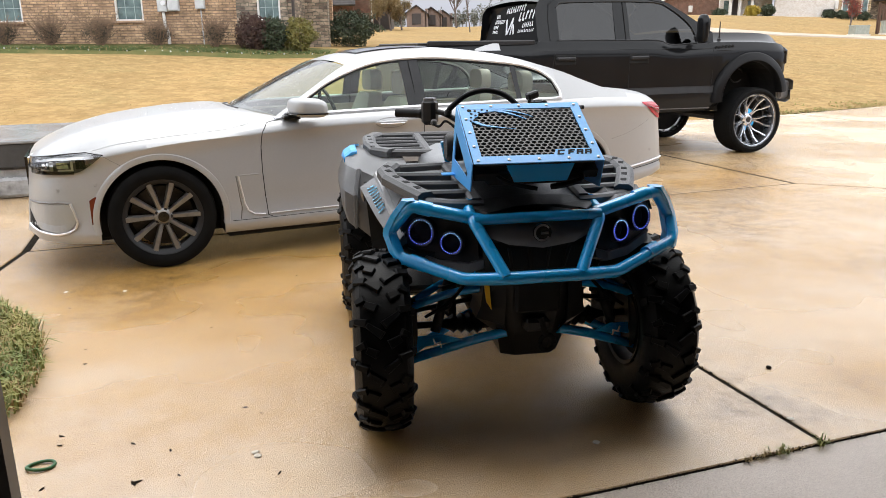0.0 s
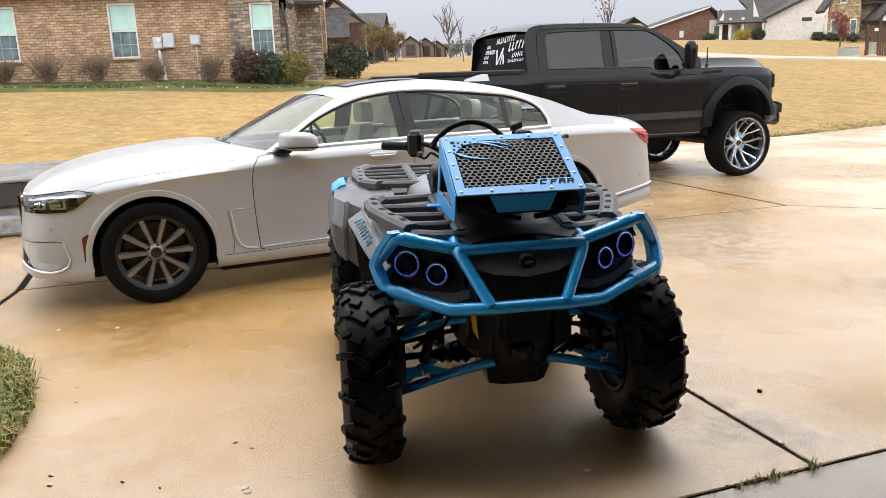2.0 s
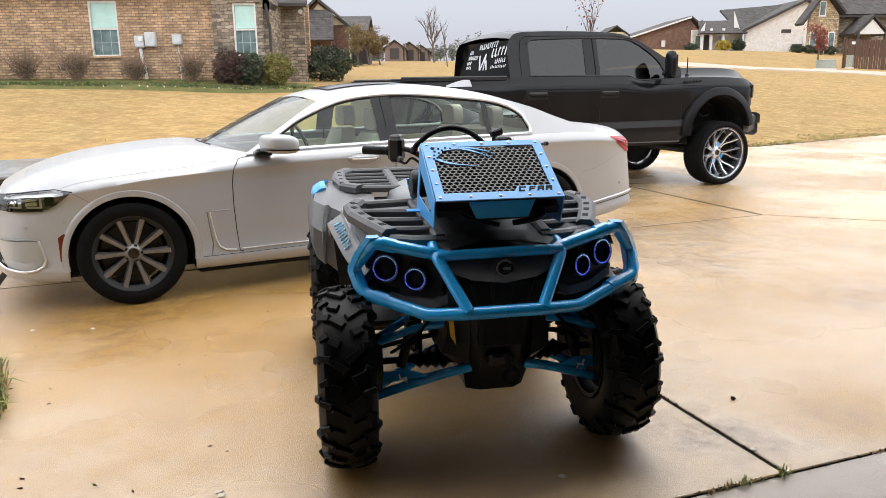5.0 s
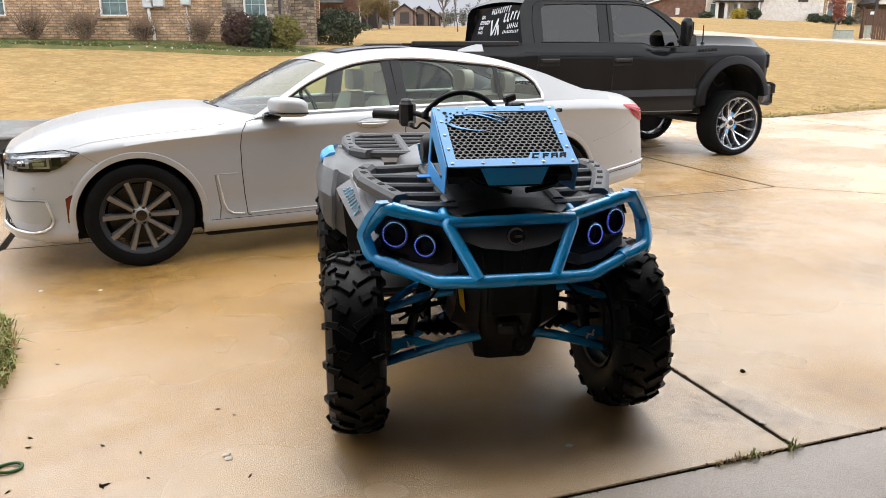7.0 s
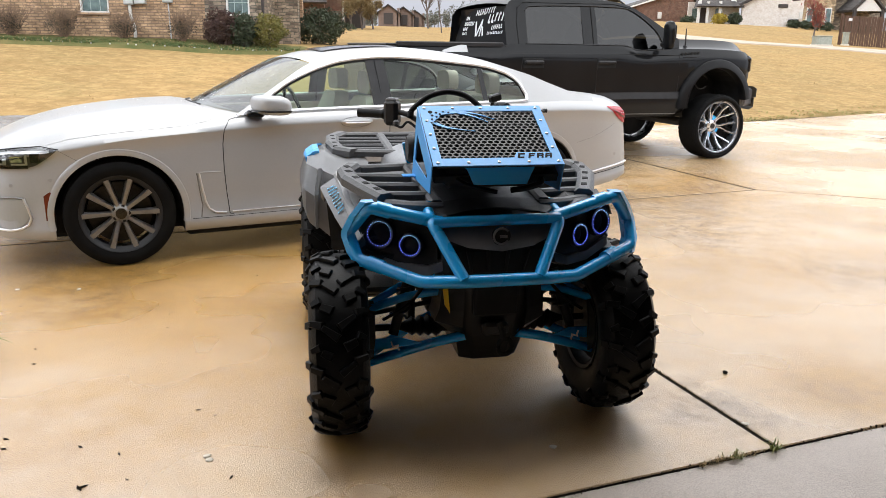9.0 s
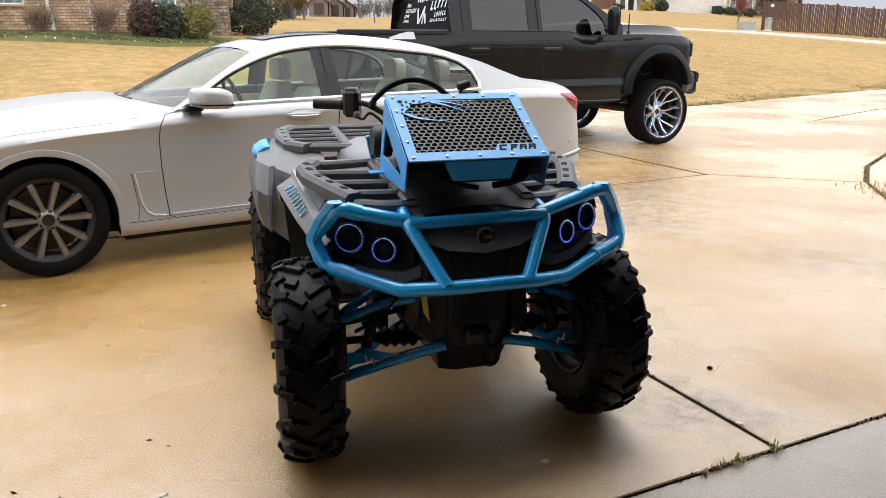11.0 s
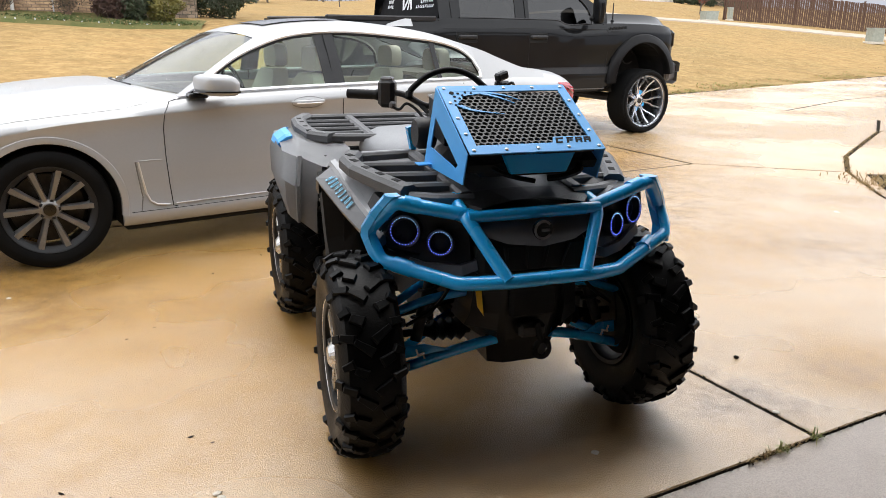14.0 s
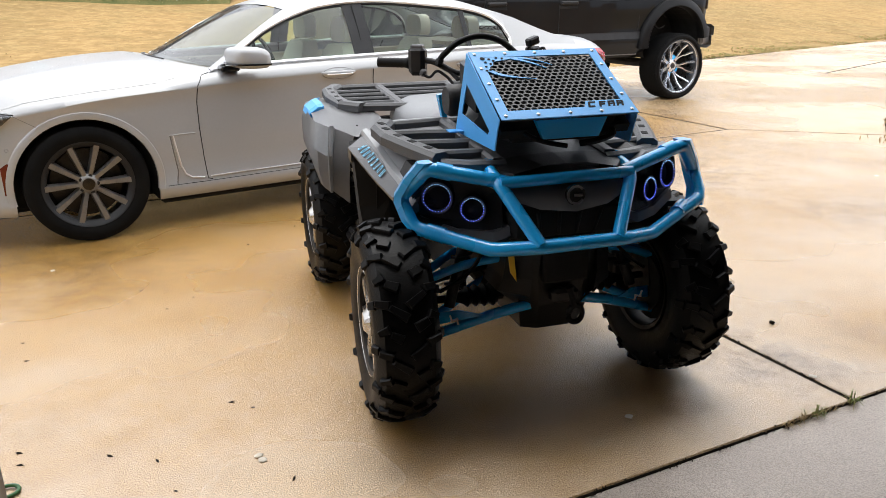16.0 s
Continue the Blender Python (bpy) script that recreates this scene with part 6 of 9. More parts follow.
    for k, (x, f, r) in enumerate(((-0.2, 0.332, 0.0085), (-0.178, 0.328, 0.005), (-0.165, 0.318, 0.0045), (-0.195, 0.31, 0.005), (-0.18, 0.3, 0.0045), (-0.2, 0.285, 0.0045), (-0.15, 0.335, 0.0045), (-0.13, 0.33, 0.004), (-0.205, 0.262, 0.004), (-0.19, 0.268, 0.0045))):
        pts = [P(x + r * math.cos(a), f + r * math.sin(a), 0.0045) for a in [math.pi * i / 5 for i in range(10)]]
        plate(pts, nor, 0.0012, hl)
    part("holes", hl, "black_hole", guard)
    # maker's mark as plain slanted bars
    mk = plate([P(0.062, b * 1.25, 0.0), P(hw - b, b * 1.25, 0.0), P(hw - b, b * 1.25 + 0.03, 0.0), P(0.075, b * 1.25 + 0.03, 0.0)], nor, 0.004)
    mk = part("name_plate", mk, "light_blue", guard)
    bars = bmesh.new()
    for k in range(5):
        x = 0.074 + k * 0.0315 + (0.008 if k else 0)
        strokes = ((0, -0.004, 0.024, 0.0075), (0.007, 0.017, 0.024, 0.019), (0.004, -0.004, 0.003, 0.02)) if k == 0 else ((0, -0.004, 0.024, 0.0075), (0.007, 0.017, 0.024, 0.017), (0.007, 0.006, 0.012, 0.014)) + (((0.018, -0.004, 0.017, 0.007),) if k > 1 else ())
        if k == 4:
            break
        for dx, f0, f1, w in strokes:
            plate([P(x + dx + f0 * 0.3, b * 1.25 + f0, 0.0045), P(x + dx + w + f0 * 0.3, b * 1.25 + f0, 0.0045), P(x + dx + w + f1 * 0.3, b * 1.25 + f1, 0.0045), P(x + dx + f1 * 0.3, b * 1.25 + f1, 0.0045)], nor, 0.001, bars)
    part("lettering", bars, "black_hole", mk)
    for k in range(5):
        for f, row in ((b * 0.5, 0), (Lr - b * 0.5, 1)):
            o = smooth(part("bolt", lathe(bmesh.new(), [(0, 0.0065), (0.003, 0.006), (0.0045, 0.003), (0.0046, 0)], 8, "z"), "machined", guard), 40)
            o.matrix_basis = Matrix.Translation(P(-hw + 0.018 + k * (2 * hw - 0.036) / 4, f, 0.004)) @ nor.to_track_quat("Z", "Y").to_matrix().to_4x4()
    for k in range(3):
        for x in (-hw + b * 0.5, hw - b * 0.5):
            o = smooth(part("bolt", lathe(bmesh.new(), [(0, 0.0065), (0.003, 0.006), (0.0045, 0.003), (0.0046, 0)], 8, "z"), "machined", guard), 40)
            o.matrix_basis = Matrix.Translation(P(x, Lr * (0.27 + 0.23 * k), 0.004)) @ nor.to_track_quat("Z", "Y").to_matrix().to_4x4()
    for s in (-1, 1):
        x = s * (hw + 0.001)
        a, c, d, e = Vector((x, n0.y + 0.012, n0.z)), Vector((x, n1.y, n1.z)), Vector((x, 0.24, 0.932)), Vector((x, -0.165, 0.934))
        sp = bmesh.new()
        inn = [Vector((x, -0.117, 0.99)), Vector((x, 0.112, 1.115)), Vector((x, 0.165, 1.005)), Vector((x, -0.10, 0.975))]
        out = [a, c, d, e]
        for k in range(4):
            plate([out[k], out[(k + 1) % 4], inn[(k + 1) % 4], inn[k]], (s, 0, 0), 0.004, sp)
        part("side_plate", sp, "light_blue", guard, "light blue side bracket")
        part("foot", B((s * (hw + 0.025), 0.17, 0.945), (0.06, 0.05, 0.005), bev=0.001), "light_blue", guard)
    part("lower_panel", plate([(-0.12, -0.205, 1.03), (0.13, -0.205, 1.03), (0.105, -0.2, 0.968), (-0.09, -0.2, 0.968)], (0, 1, 0), 0.02), "blue", guard, "blue lower deflector panel")
    part("fan_shroud", B((0, -0.06, 1.0), (0.4, 0.22, 0.1), bev=0.03), "black_hole", guard)
    part("wiring", T(bend([(-0.16, -0.15, 1.0), (-0.12, -0.2, 0.97), (-0.06, -0.17, 0.95), (0.0, -0.19, 0.94)], 0.03), 0.009, 6), "rubber", guard)
    part("wiring", T(bend([(0.16, -0.15, 1.0), (0.17, -0.19, 0.97), (0.1, -0.19, 0.95), (0.06, -0.16, 0.94)], 0.03), 0.012, 6), "rubber", guard)
    # steering
    smooth(part("dash_pod", loft([[(-w, y, z - 0.16), (-w, y, z - 0.03), (-w * 0.6, y, z), (w * 0.6, y, z), (w, y, z - 0.03), (w, y, z - 0.16)] for y, w, z in ((0.14, 0.2, 1.17), (0.35, 0.19, 1.195), (0.56, 0.11, 1.175))]), "black_plastic", q, "black instrument pod"), 35)
    bars_ = [(-0.40, 0.76, 1.135), (-0.22, 0.63, 1.155), (-0.13, 0.57, 1.10), (0.13, 0.57, 1.10), (0.22, 0.63, 1.155), (0.40, 0.76, 1.135)]
    hb = smooth(part("handlebar", T(bend(bars_, 0.04), 0.0125, 10), "black_plastic", q, "black handlebar"), 50)
    for s in (-1, 1):
        g = smooth(part("grip", lathe(bmesh.new(), [(-0.07, 0.0), (-0.07, 0.021)] + [(-0.065 + k * 0.009, 0.019 + 0.0016 * (k % 2)) for k in range(14)] + [(0.062, 0.024), (0.07, 0.021), (0.07, 0)], 14, "x"), "rubber", hb, "black rubber grip"), 50)
        g.matrix_basis = Matrix.Translation((s * 0.352, 0.725, 1.141)) @ Matrix.Rotation(radians(s * 35.8), 4, "Z")
    part("switch_box", B((-0.268, 0.665, 1.15), (0.07, 0.065, 0.115), (0, 0, -30), 0.016), "black_plastic", hb, "black switch housing")
    part("switch_top", B((-0.268, 0.665, 1.205), (0.05, 0.045, 0.02), (0, 0, -30), 0.006), "dark_plastic", hb)
    part("switch_knob", B((-0.255, 0.63, 1.105), (0.03, 0.03, 0.03), None, 0.008), "dark_plastic", hb)
    part("throttle_box", B((0.27, 0.665, 1.15), (0.07, 0.06, 0.05), (0, 0, 30), 0.014), "black_plastic", hb)
    part("lever", T(bend([(0.27, 0.62, 1.145), (0.34, 0.63, 1.15), (0.47, 0.72, 1.15)], 0.04), 0.007, 6), "black_plastic", hb)
    part("lever_tip", lathe(bmesh.new(), [(-0.012, 0), (-0.01, 0.01), (0.01, 0.01), (0.012, 0)], 10, "x", (0.472, 0.722, 1.15)), "black_plastic", hb)
    part("cable", T(bend([(-0.26, 0.62, 1.10), (-0.235, 0.6, 1.085), (-0.21, 0.59, 1.12), (-0.17, 0.56, 1.09), (-0.15, 0.52, 1.05)], 0.03), 0.006, 6), "rubber", hb)
    part("cable", T(bend([(-0.2, 0.62, 1.15), (-0.16, 0.6, 1.12), (-0.13, 0.55, 1.08)], 0.03), 0.009, 6), "rubber", hb)
    smooth(part("breather_hose", T(bend([(-0.2, 0.6, 1.13), (-0.19, 0.6, 1.165), (-0.12, 0.6, 1.225), (-0.03, 0.6, 1.25), (0.06, 0.59, 1.23), (0.13, 0.55, 1.165), (0.16, 0.5, 1.12)], 0.09, 6), 0.0125, 8), "rubber", q, "black arched breather hose"), 60)
    part("hose_clamp", T([(-0.196, 0.6, 1.14), (-0.192, 0.6, 1.16)], 0.016, 10), "black_plastic", q)
    part("camera_mount", B((0.165, 0.5, 1.225), (0.055, 0.035, 0.032), (0, -15, 20), 0.006), "black_plastic", hb)
    part("mount_arm", T([(0.16, 0.51, 1.22), (0.15, 0.54, 1.12)], 0.008, 6), "black_plastic", hb)
    part("brake_reservoir", B((0.215, 0.61, 1.18), (0.06, 0.045, 0.035), (0, 0, 25), 0.008), "black_plastic", hb)
    part("loom", T(bend([(0.2, 0.58, 1.16), (0.24, 0.56, 1.2), (0.27, 0.6, 1.17)], 0.04), 0.006, 6), "rubber", hb)
    part("pump_bracket", plate([(-0.255, 0.42, 1.04), (-0.23, 0.42, 1.045), (-0.215, 0.43, 0.95), (-0.235, 0.43, 0.95)], (0, 1, 0), 0.03), "blue", q, "blue relocation bracket")
    smooth(part("air_box", lathe(bmesh.new(), [(-0.27, 0.0), (-0.27, 0.05), (-0.255, 0.06), (-0.2, 0.06), (-0.2, 0.0)], 18, "x", (0.02, 0.34, 1.03)), "black_plastic", q), 40)
    return q


quad()


# ---- the sedan ----
def road_wheel(parent, x, y, z, side, r, rim, w, spokes, m_rim, name="wheel", label="", split=0.0, disc=True, m_barrel=None, fat=1.0, dish=False):
    """A road wheel on the y axis: rim barrel, spokes, hub, disc and tyre; side is +1 where its face looks to +y."""
    prof = [(-w * 0.42, rim), (-w * 0.4, rim - 0.012), (w * 0.3, rim - 0.03), (w * 0.4, rim - 0.012), (w * 0.44, rim + 0.004), (w * 0.40, rim + 0.012)]
    wh = smooth(part(name, lathe(bmesh.new(), [(side * a, b) for a, b in prof], 48, "y"), m_barrel or m_rim, parent, label), 40)
    wh.matrix_basis = Matrix.Translation((x, y, z))
    face = w * 0.4
    if dish:
        lip = [(face - 0.03, rim - 0.02), (face, rim - 0.014), (face + 0.012, rim + 0.006), (face + 0.002, rim + 0.014)]
        smooth(part("lip", lathe(bmesh.new(), [(side * a, b) for a, b in lip], 56, "y"), m_rim, wh, "polished outer lip"), 40)
        part("dish", lathe(bmesh.new(), [(side * (face - 0.2), 0.0), (side * (face - 0.2), rim - 0.03)], 40, "y"), "black_hole", wh)
        for k in range(spokes):
            th = 2 * math.pi * k / spokes
            bm = bmesh.new()
            for d in (-1, 1):
                secs = []
                for rr, off, wd, dep in ((0.05, 0.012, 0.013, 0.15), (rim * 0.45, 0.014, 0.014, 0.13), (rim * 0.56, 0.026, 0.014, 0.115), (rim * 0.7, 0.052, 0.015, 0.085), (rim - 0.018, 0.076, 0.021, 0.012)):
                    secs.append([(d * off + e * wd, side * (face - dep - g), rr) for e, g in ((-1, 0.035), (-0.55, 0), (0.55, 0), (1, 0.035))])
                join(bm, loft(secs))
            bmesh.ops.transform(bm, matrix=Matrix.Rotation(th, 4, "Y"), verts=bm.verts)
            part("spoke", bm, m_rim, wh)
        for a in (0.6, 2.2, 3.4):
            part("brake_caliper", B((0.1 * math.sin(a), side * (face - 0.17), 0.1 * math.cos(a)), (0.06, 0.05, 0.09), (0, math.degrees(a), 0), 0.012), "blue", wh, "blue brake part behind the spokes")
        face -= 0.1
    for k in range(0 if dish else spokes):
        th = 2 * math.pi * k / spokes
        for d in ((-split, split) if split else (0,)):
            b = loft([[(rr * math.sin(dd) + s * wd, side * fy, rr * math.cos(dd)) for s, fy in ((-1, f0), (-0.6, f1), (0.6, f1), (1, f0))]
                      for rr, dd, wd, f0, f1 in ((0.05, d * 0.9, rim * 0.055 * fat, face - 0.06, face - 0.02), (rim * 0.55, d * 1.0, rim * 0.06 * fat, face - 0.05, face - 0.008), (rim - 0.012, d * (1.0 if not split else 1.25), rim * 0.08 * fat, face - 0.05, face - 0.002))])
            bmesh.ops.transform(b, matrix=Matrix.Rotation(th, 4, "Y"), verts=b.verts)
            part("spoke", b, m_rim, wh)
    part("hub", lathe(bmesh.new(), [(side * (face - 0.07), 0.0), (side * (face - 0.07), rim * 0.27), (side * (face - 0.025), rim * 0.24), (side * (face - 0.012), rim * 0.16), (side * (face - 0.012), 0.0)], 24, "y"), m_rim, wh)
    part("centre_cap", lathe(bmesh.new(), [(side * (face - 0.014), 0.036), (side * (face - 0.006), 0.034), (side * (face - 0.005), 0.0)], 20, "y"), "trim_black", wh)
    for k in range(5):
        a = 2 * math.pi * (k + 0.5) / 5
        part("lug_nut", lathe(bmesh.new(), [(side * (face - 0.03), 0.013), (side * (face - 0.017), 0.012), (side * (face - 0.016), 0)], 6, "y", (rim * 0.2 * math.sin(a), 0, rim * 0.2 * math.cos(a))), "black_hole", wh)
    if disc and not dish:
        part("brake_disc", lathe(bmesh.new(), [(0.0, 0.06), (0.0, rim * 0.8), (-side * 0.02, rim * 0.8), (-side * 0.02, 0.06)], 32, "y"), "steel", wh)
    h = w / 2
    smooth(part("tyre", lathe(bmesh.new(), [(-h * 0.8, rim - 0.002), (-h * 0.98, rim + (r - rim) * 0.4), (-h * 0.96, r - 0.03), (-h * 0.8, r - 0.006), (-h * 0.4, r), (h * 0.4, r), (h * 0.8, r - 0.006), (h * 0.96, r - 0.03), (h * 0.98, rim + (r - rim) * 0.4), (h * 0.86, rim + 0.006), (h * 0.8, rim - 0.002)], 64, "y"), "road_rubber", wh, "black road tyre"), 35)
    return wh


def body_shell(tab, xs, cabin, arches, arch_r, arch_z):
    """Half of a car body as rows of points from sill to centre line, with a pressed line along the flank; reads its widths and heights from tables."""
    rows = []
    for x in xs:
        w, zb, zc, zs, zk = (curve(tab[k], x) for k in ("w", "belt", "deck", "sill", "line"))
        zl = zs
        for xc in arches:
            if abs(x - xc) < arch_r:
                zl = max(zl, arch_z + math.sqrt(arch_r ** 2 - (x - xc) ** 2))
        hs = [zs, zs + 0.03, zs + 0.085, zs + 0.1, 0.46, 0.62, zk - 0.1, zk - 0.03, zk - 0.006, zk + 0.006, (zk + zb) / 2, zb - 0.012, zb]
        ys = [w - 0.055, w - 0.016, w - 0.012, w - 0.022, w - 0.011, w - 0.012, w - 0.016, w - 0.012, w - 0.002, w, w - 0.022, w - 0.058, w - 0.078]
        for i in range(1, 13):
            hs[i] = max(hs[i], hs[i - 1] + 0.006)
        ys = [float(np.interp(max(h, zl), hs, ys)) for h in hs]
        hs = [max(h, zl + 0.0006 * i) for i, h in enumerate(hs)]
        row = [(x, y, z) for y, z in zip(ys, hs)]
        if cabin[0] < x < cabin[1]:
            row += [(x, w - 0.1, zb)] * 7
        else:
            d, h = zc - zb, w - 0.078
            row += [(x, h * f, zb + d * g) for f, g in ((0.95, 0.24), (0.86, 0.53), (0.76, 0.71), (0.72, 0.81), (0.5, 0.95), (0.25, 0.99), (0, 1.0))]
        rows.append([(x + lean(x, z), y, z) for x, y, z in row])
    return rows


def lean(x, z):
    """The bumpers stand further out low down than the lamps above them."""
    if x < -2.35:
        return -(0.95 - z) * 0.16 * (-2.35 - x) / 0.4
    return (0.76 - z) * 0.13 * max(0.0, x - 2.12) / 0.25


CAR = {
    "w": [(-2.72, 0.62), (-2.68, 0.73), (-2.58, 0.80), (-2.4, 0.865), (-2.1, 0.915), (-1.65, 0.945), (0, 0.94), (1.56, 0.948), (1.9, 0.932), (2.08, 0.9), (2.2, 0.85), (2.275, 0.785), (2.325, 0.70), (2.355, 0.60), (2.375, 0.46)],
    "belt": [(-2.72, 0.93), (-2.6, 0.955), (-2.3, 0.985), (-1.9, 1.005), (-1.45, 1.005), (-0.3, 0.99), (0.5, 0.974), (0.8, 0.955), (1.13, 0.917), (1.5, 0.892), (1.86, 0.853), (2.02, 0.818), (2.18, 0.79), (2.29, 0.775), (2.375, 0.755)],
    "deck": [(-2.72, 1.0), (-2.62, 1.03), (-2.45, 1.05), (-2.0, 1.085), (-1.8, 1.095), (0.8, 0.985), (0.92, 1.0), (1.0, 1.014), (1.1, 1.026), (1.42, 1.012), (1.83, 0.962), (2.05, 0.912), (2.18, 0.868), (2.27, 0.828), (2.34, 0.795), (2.375, 0.775)],
    "sill": [(-2.72, 0.32), (-2.5, 0.27), (-2.0, 0.22), (-1.2, 0.2), (1.15, 0.195), (1.95, 0.2), (2.2, 0.215), (2.375, 0.25)],
    "line": [(-2.72, 0.87), (-2.2, 0.925), (-1.2, 0.93), (-0.1, 0.91), (0.5, 0.895), (1.15, 0.857), (1.52, 0.83), (1.95, 0.775), (2.2, 0.745), (2.375, 0.70)],
}


def sedan():
    car = thing("car", "pearl white four-door luxury sedan with rain drops", "car", pose(-0.796, 6.553, 0, 0, 0, 204.5))
    RX, FX, AR, AZ = -1.65, 1.595, 0.395, 0.345
    xs = sorted({round(v, 4) for v in (*np.linspace(-2.72, 2.375, 72), *[FX + AR * math.cos(t) for t in np.linspace(0, math.pi, 25)], *[RX + AR * math.cos(t) for t in np.linspace(0, math.pi, 25)], FX + AR + 0.003, FX - AR - 0.003, RX + AR + 0.003, RX - AR - 0.003)})
    rows = body_shell(CAR, xs, (-1.86, 0.79), (RX, FX), AR, AZ)

    def side_y(x, z):
        """Half width of the body at a station and height."""
        row = body_shell(CAR, [x], (-1.86, 0.79), (), AR, AZ)[0][:13]
        return float(np.interp(z, [p[2] for p in row], [p[1] for p in row]))

    bm = loft(rows, caps=False, closed=False)
    ends = [bm.faces.new([v for v in bm.verts[:20]]), bm.faces.new([v for v in list(bm.verts)[-20:]])] if bm.verts.ensure_lookup_table() is None else []
    mirror(bm, 1)
    bmesh.ops.recalc_face_normals(bm, faces=bm.faces)
    body = smooth(part("body", bm, "white_paint", car, "pearl white painted body"), 50)
    for xc in (RX, FX):
        for s in (-1, 1):
            arch = loft([[(xc + (AR - 0.004) * math.cos(t), s * y, AZ + (AR - 0.004) * math.sin(t)) for t in np.linspace(-0.12, math.pi + 0.12, 20)] for y in (0.905, 0.6, 0.55)], caps=False, closed=False)
            part("wheel_liner", arch, "black_hole", body)
            part("inner_wing", plate([(xc + (AR + 0.02) * math.cos(t), s * 0.56, AZ + (AR + 0.02) * math.sin(t)) for t in np.linspace(-0.3, math.pi + 0.3, 20)], (0, -s, 0), 0.02), "black_hole", body)
    part("underbody", join(B((-0.03, 0, 0.235), (2.42, 1.64, 0.18), bev=0.02), B((-0.15, 0, 0.235), (4.4, 1.1, 0.18), bev=0.03)), "black_hole", car)
    for x, s in ((FX, 1), (RX, 1), (FX, -1), (RX, -1)):
        road_wheel(car, x, s * 0.82, 0.350, s, 0.350, 0.252, 0.235, 10, "grey_alloy", label="ten-spoke dark grey alloy wheel", m_barrel="black_plastic", fat=1.3).rotation_euler = (0, radians(18), 0)

    # strips and patches that lie on the side of the body
    def on_side(pts, s, r, m, name, label="", off=0.0):
        fine = [(a[0] + (b[0] - a[0]) * k / 6, a[1] + (b[1] - a[1]) * k / 6) for a, b in zip(pts, pts[1:]) for k in range(6)] + [pts[-1]]
        return smooth(part(name, T([(x + lean(x, z), s * (side_y(x, z) + off), z) for x, z in fine], r, 6), m, body, label), 60)

    def patch(x0, x1, lo, hi, s, off, nx=10, nz=4):
        bm = bmesh.new()
        rr = []
        for i in range(nx + 1):
            x = x0 + (x1 - x0) * i / nx
            a, b = lerp(lo, x), lerp(hi, x)
            rr.append([(x + lean(x, z), s * (side_y(x, z) + off), z) for z in [a + (b - a) * j / nz for j in range(nz + 1)]])
        grid(bm, rr)
        bmesh.ops.recalc_face_normals(bm, faces=bm.faces)
        return bm

    for s in (1, -1):
        on_side([(0.80, 0.955), (0.86, 0.94), (0.905, 0.88), (0.918, 0.78), (0.92, 0.62), (0.912, 0.45), (0.897, 0.30), (0.87, 0.29)], s, 0.0028, "black_hole", "door_seam")
        on_side([(-0.31, 0.975), (-0.31, 0.6), (-0.3, 0.3)], s, 0.0028, "black_hole", "door_seam")
        on_side([(-1.36, 0.985), (-1.33, 0.8), (-1.22, 0.62), (-1.2, 0.4), (-1.16, 0.3)], s, 0.0028, "black_hole", "door_seam")
        on_side([(1.15, 0.283), (0.87, 0.283), (0.2, 0.288), (-1.15, 0.30)], s, 0.002, "black_hole", "sill_seam")
        on_side([(0.88, 0.312), (0.3, 0.316), (-1.15, 0.33)], s, 0.0045, "satin_trim", "sill_strip", "thin chrome sill strip", 0.002)
        on_side([(1.088, 0.592), (1.075, 0.5), (1.058, 0.40), (1.035, 0.345), (0.995, 0.318), (0.92, 0.309)], s, 0.0065, "satin_trim", "vent_trim", "thin chrome air outlet trim", 0.003)
        on_side([(1.104, 0.594), (1.092, 0.48), (1.078, 0.37), (1.09, 0.288)], s, 0.004, "grey_alloy", "vent_gap", "shaded slot beside the air outlet trim", 0.0)
        part("vent", patch(0.925, 1.07, [(0.925, 0.325), (1.0, 0.335), (1.04, 0.38), (1.07, 0.5)], [(0.925, 0.585), (1.07, 0.586)], s, -0.006), "white_paint", body)
        on_side([(1.10, 0.596), (0.99, 0.598), (0.95, 0.596)], s, 0.0035, "white_paint", "vent_edge", off=0.001)
        on_side([(1.93, 0.80), (1.995, 0.812), (1.86, 0.846), (1.7, 0.866), (1.5, 0.884), (1.3, 0.897), (1.13, 0.91), (1.04, 0.928), (0.97, 0.945)], s, 0.0018, "box_grey", "hood_seam", off=0.0012)
        on_side([(1.925, 0.785), (1.86, 0.74), (1.80, 0.70)], s, 0.0018, "grey_alloy", "bumper_seam")
        # rolled lip round the front and rear arches
        for xc in (FX, RX):
            lip = []
            for a in np.linspace(-0.18, math.pi + 0.18, 40):
                row = []
                for r, off in ((AR - 0.001, -0.03), (AR - 0.001, 0.004), (AR + 0.012, 0.0065), (AR + 0.036, 0.0045), (AR + 0.042, -0.002)):
                    x, z = xc + r * math.cos(a), AZ + r * math.sin(a)
                    row.append((x, s * (side_y(x, max(z, 0.22)) + off), z))
                lip.append(row)
            lb = bmesh.new()
            grid(lb, lip)
            bmesh.ops.recalc_face_normals(lb, faces=lb.faces)
            smooth(part("arch_lip", lb, "white_paint", body, "rolled wheel arch lip"), 40)
        on_side([(x, 0.36 + (-2.0 - x) * 0.13) for x in np.linspace(-2.08, -2.66, 14)], s, 0.008, "satin_trim", "rear_trim", "chrome rear bumper strip", 0.004)
        on_side([(x, 0.335 + (-2.0 - x) * 0.12) for x in np.linspace(-2.08, -2.66, 14)], s, 0.003, "black_hole", "rear_gap", off=0.001)
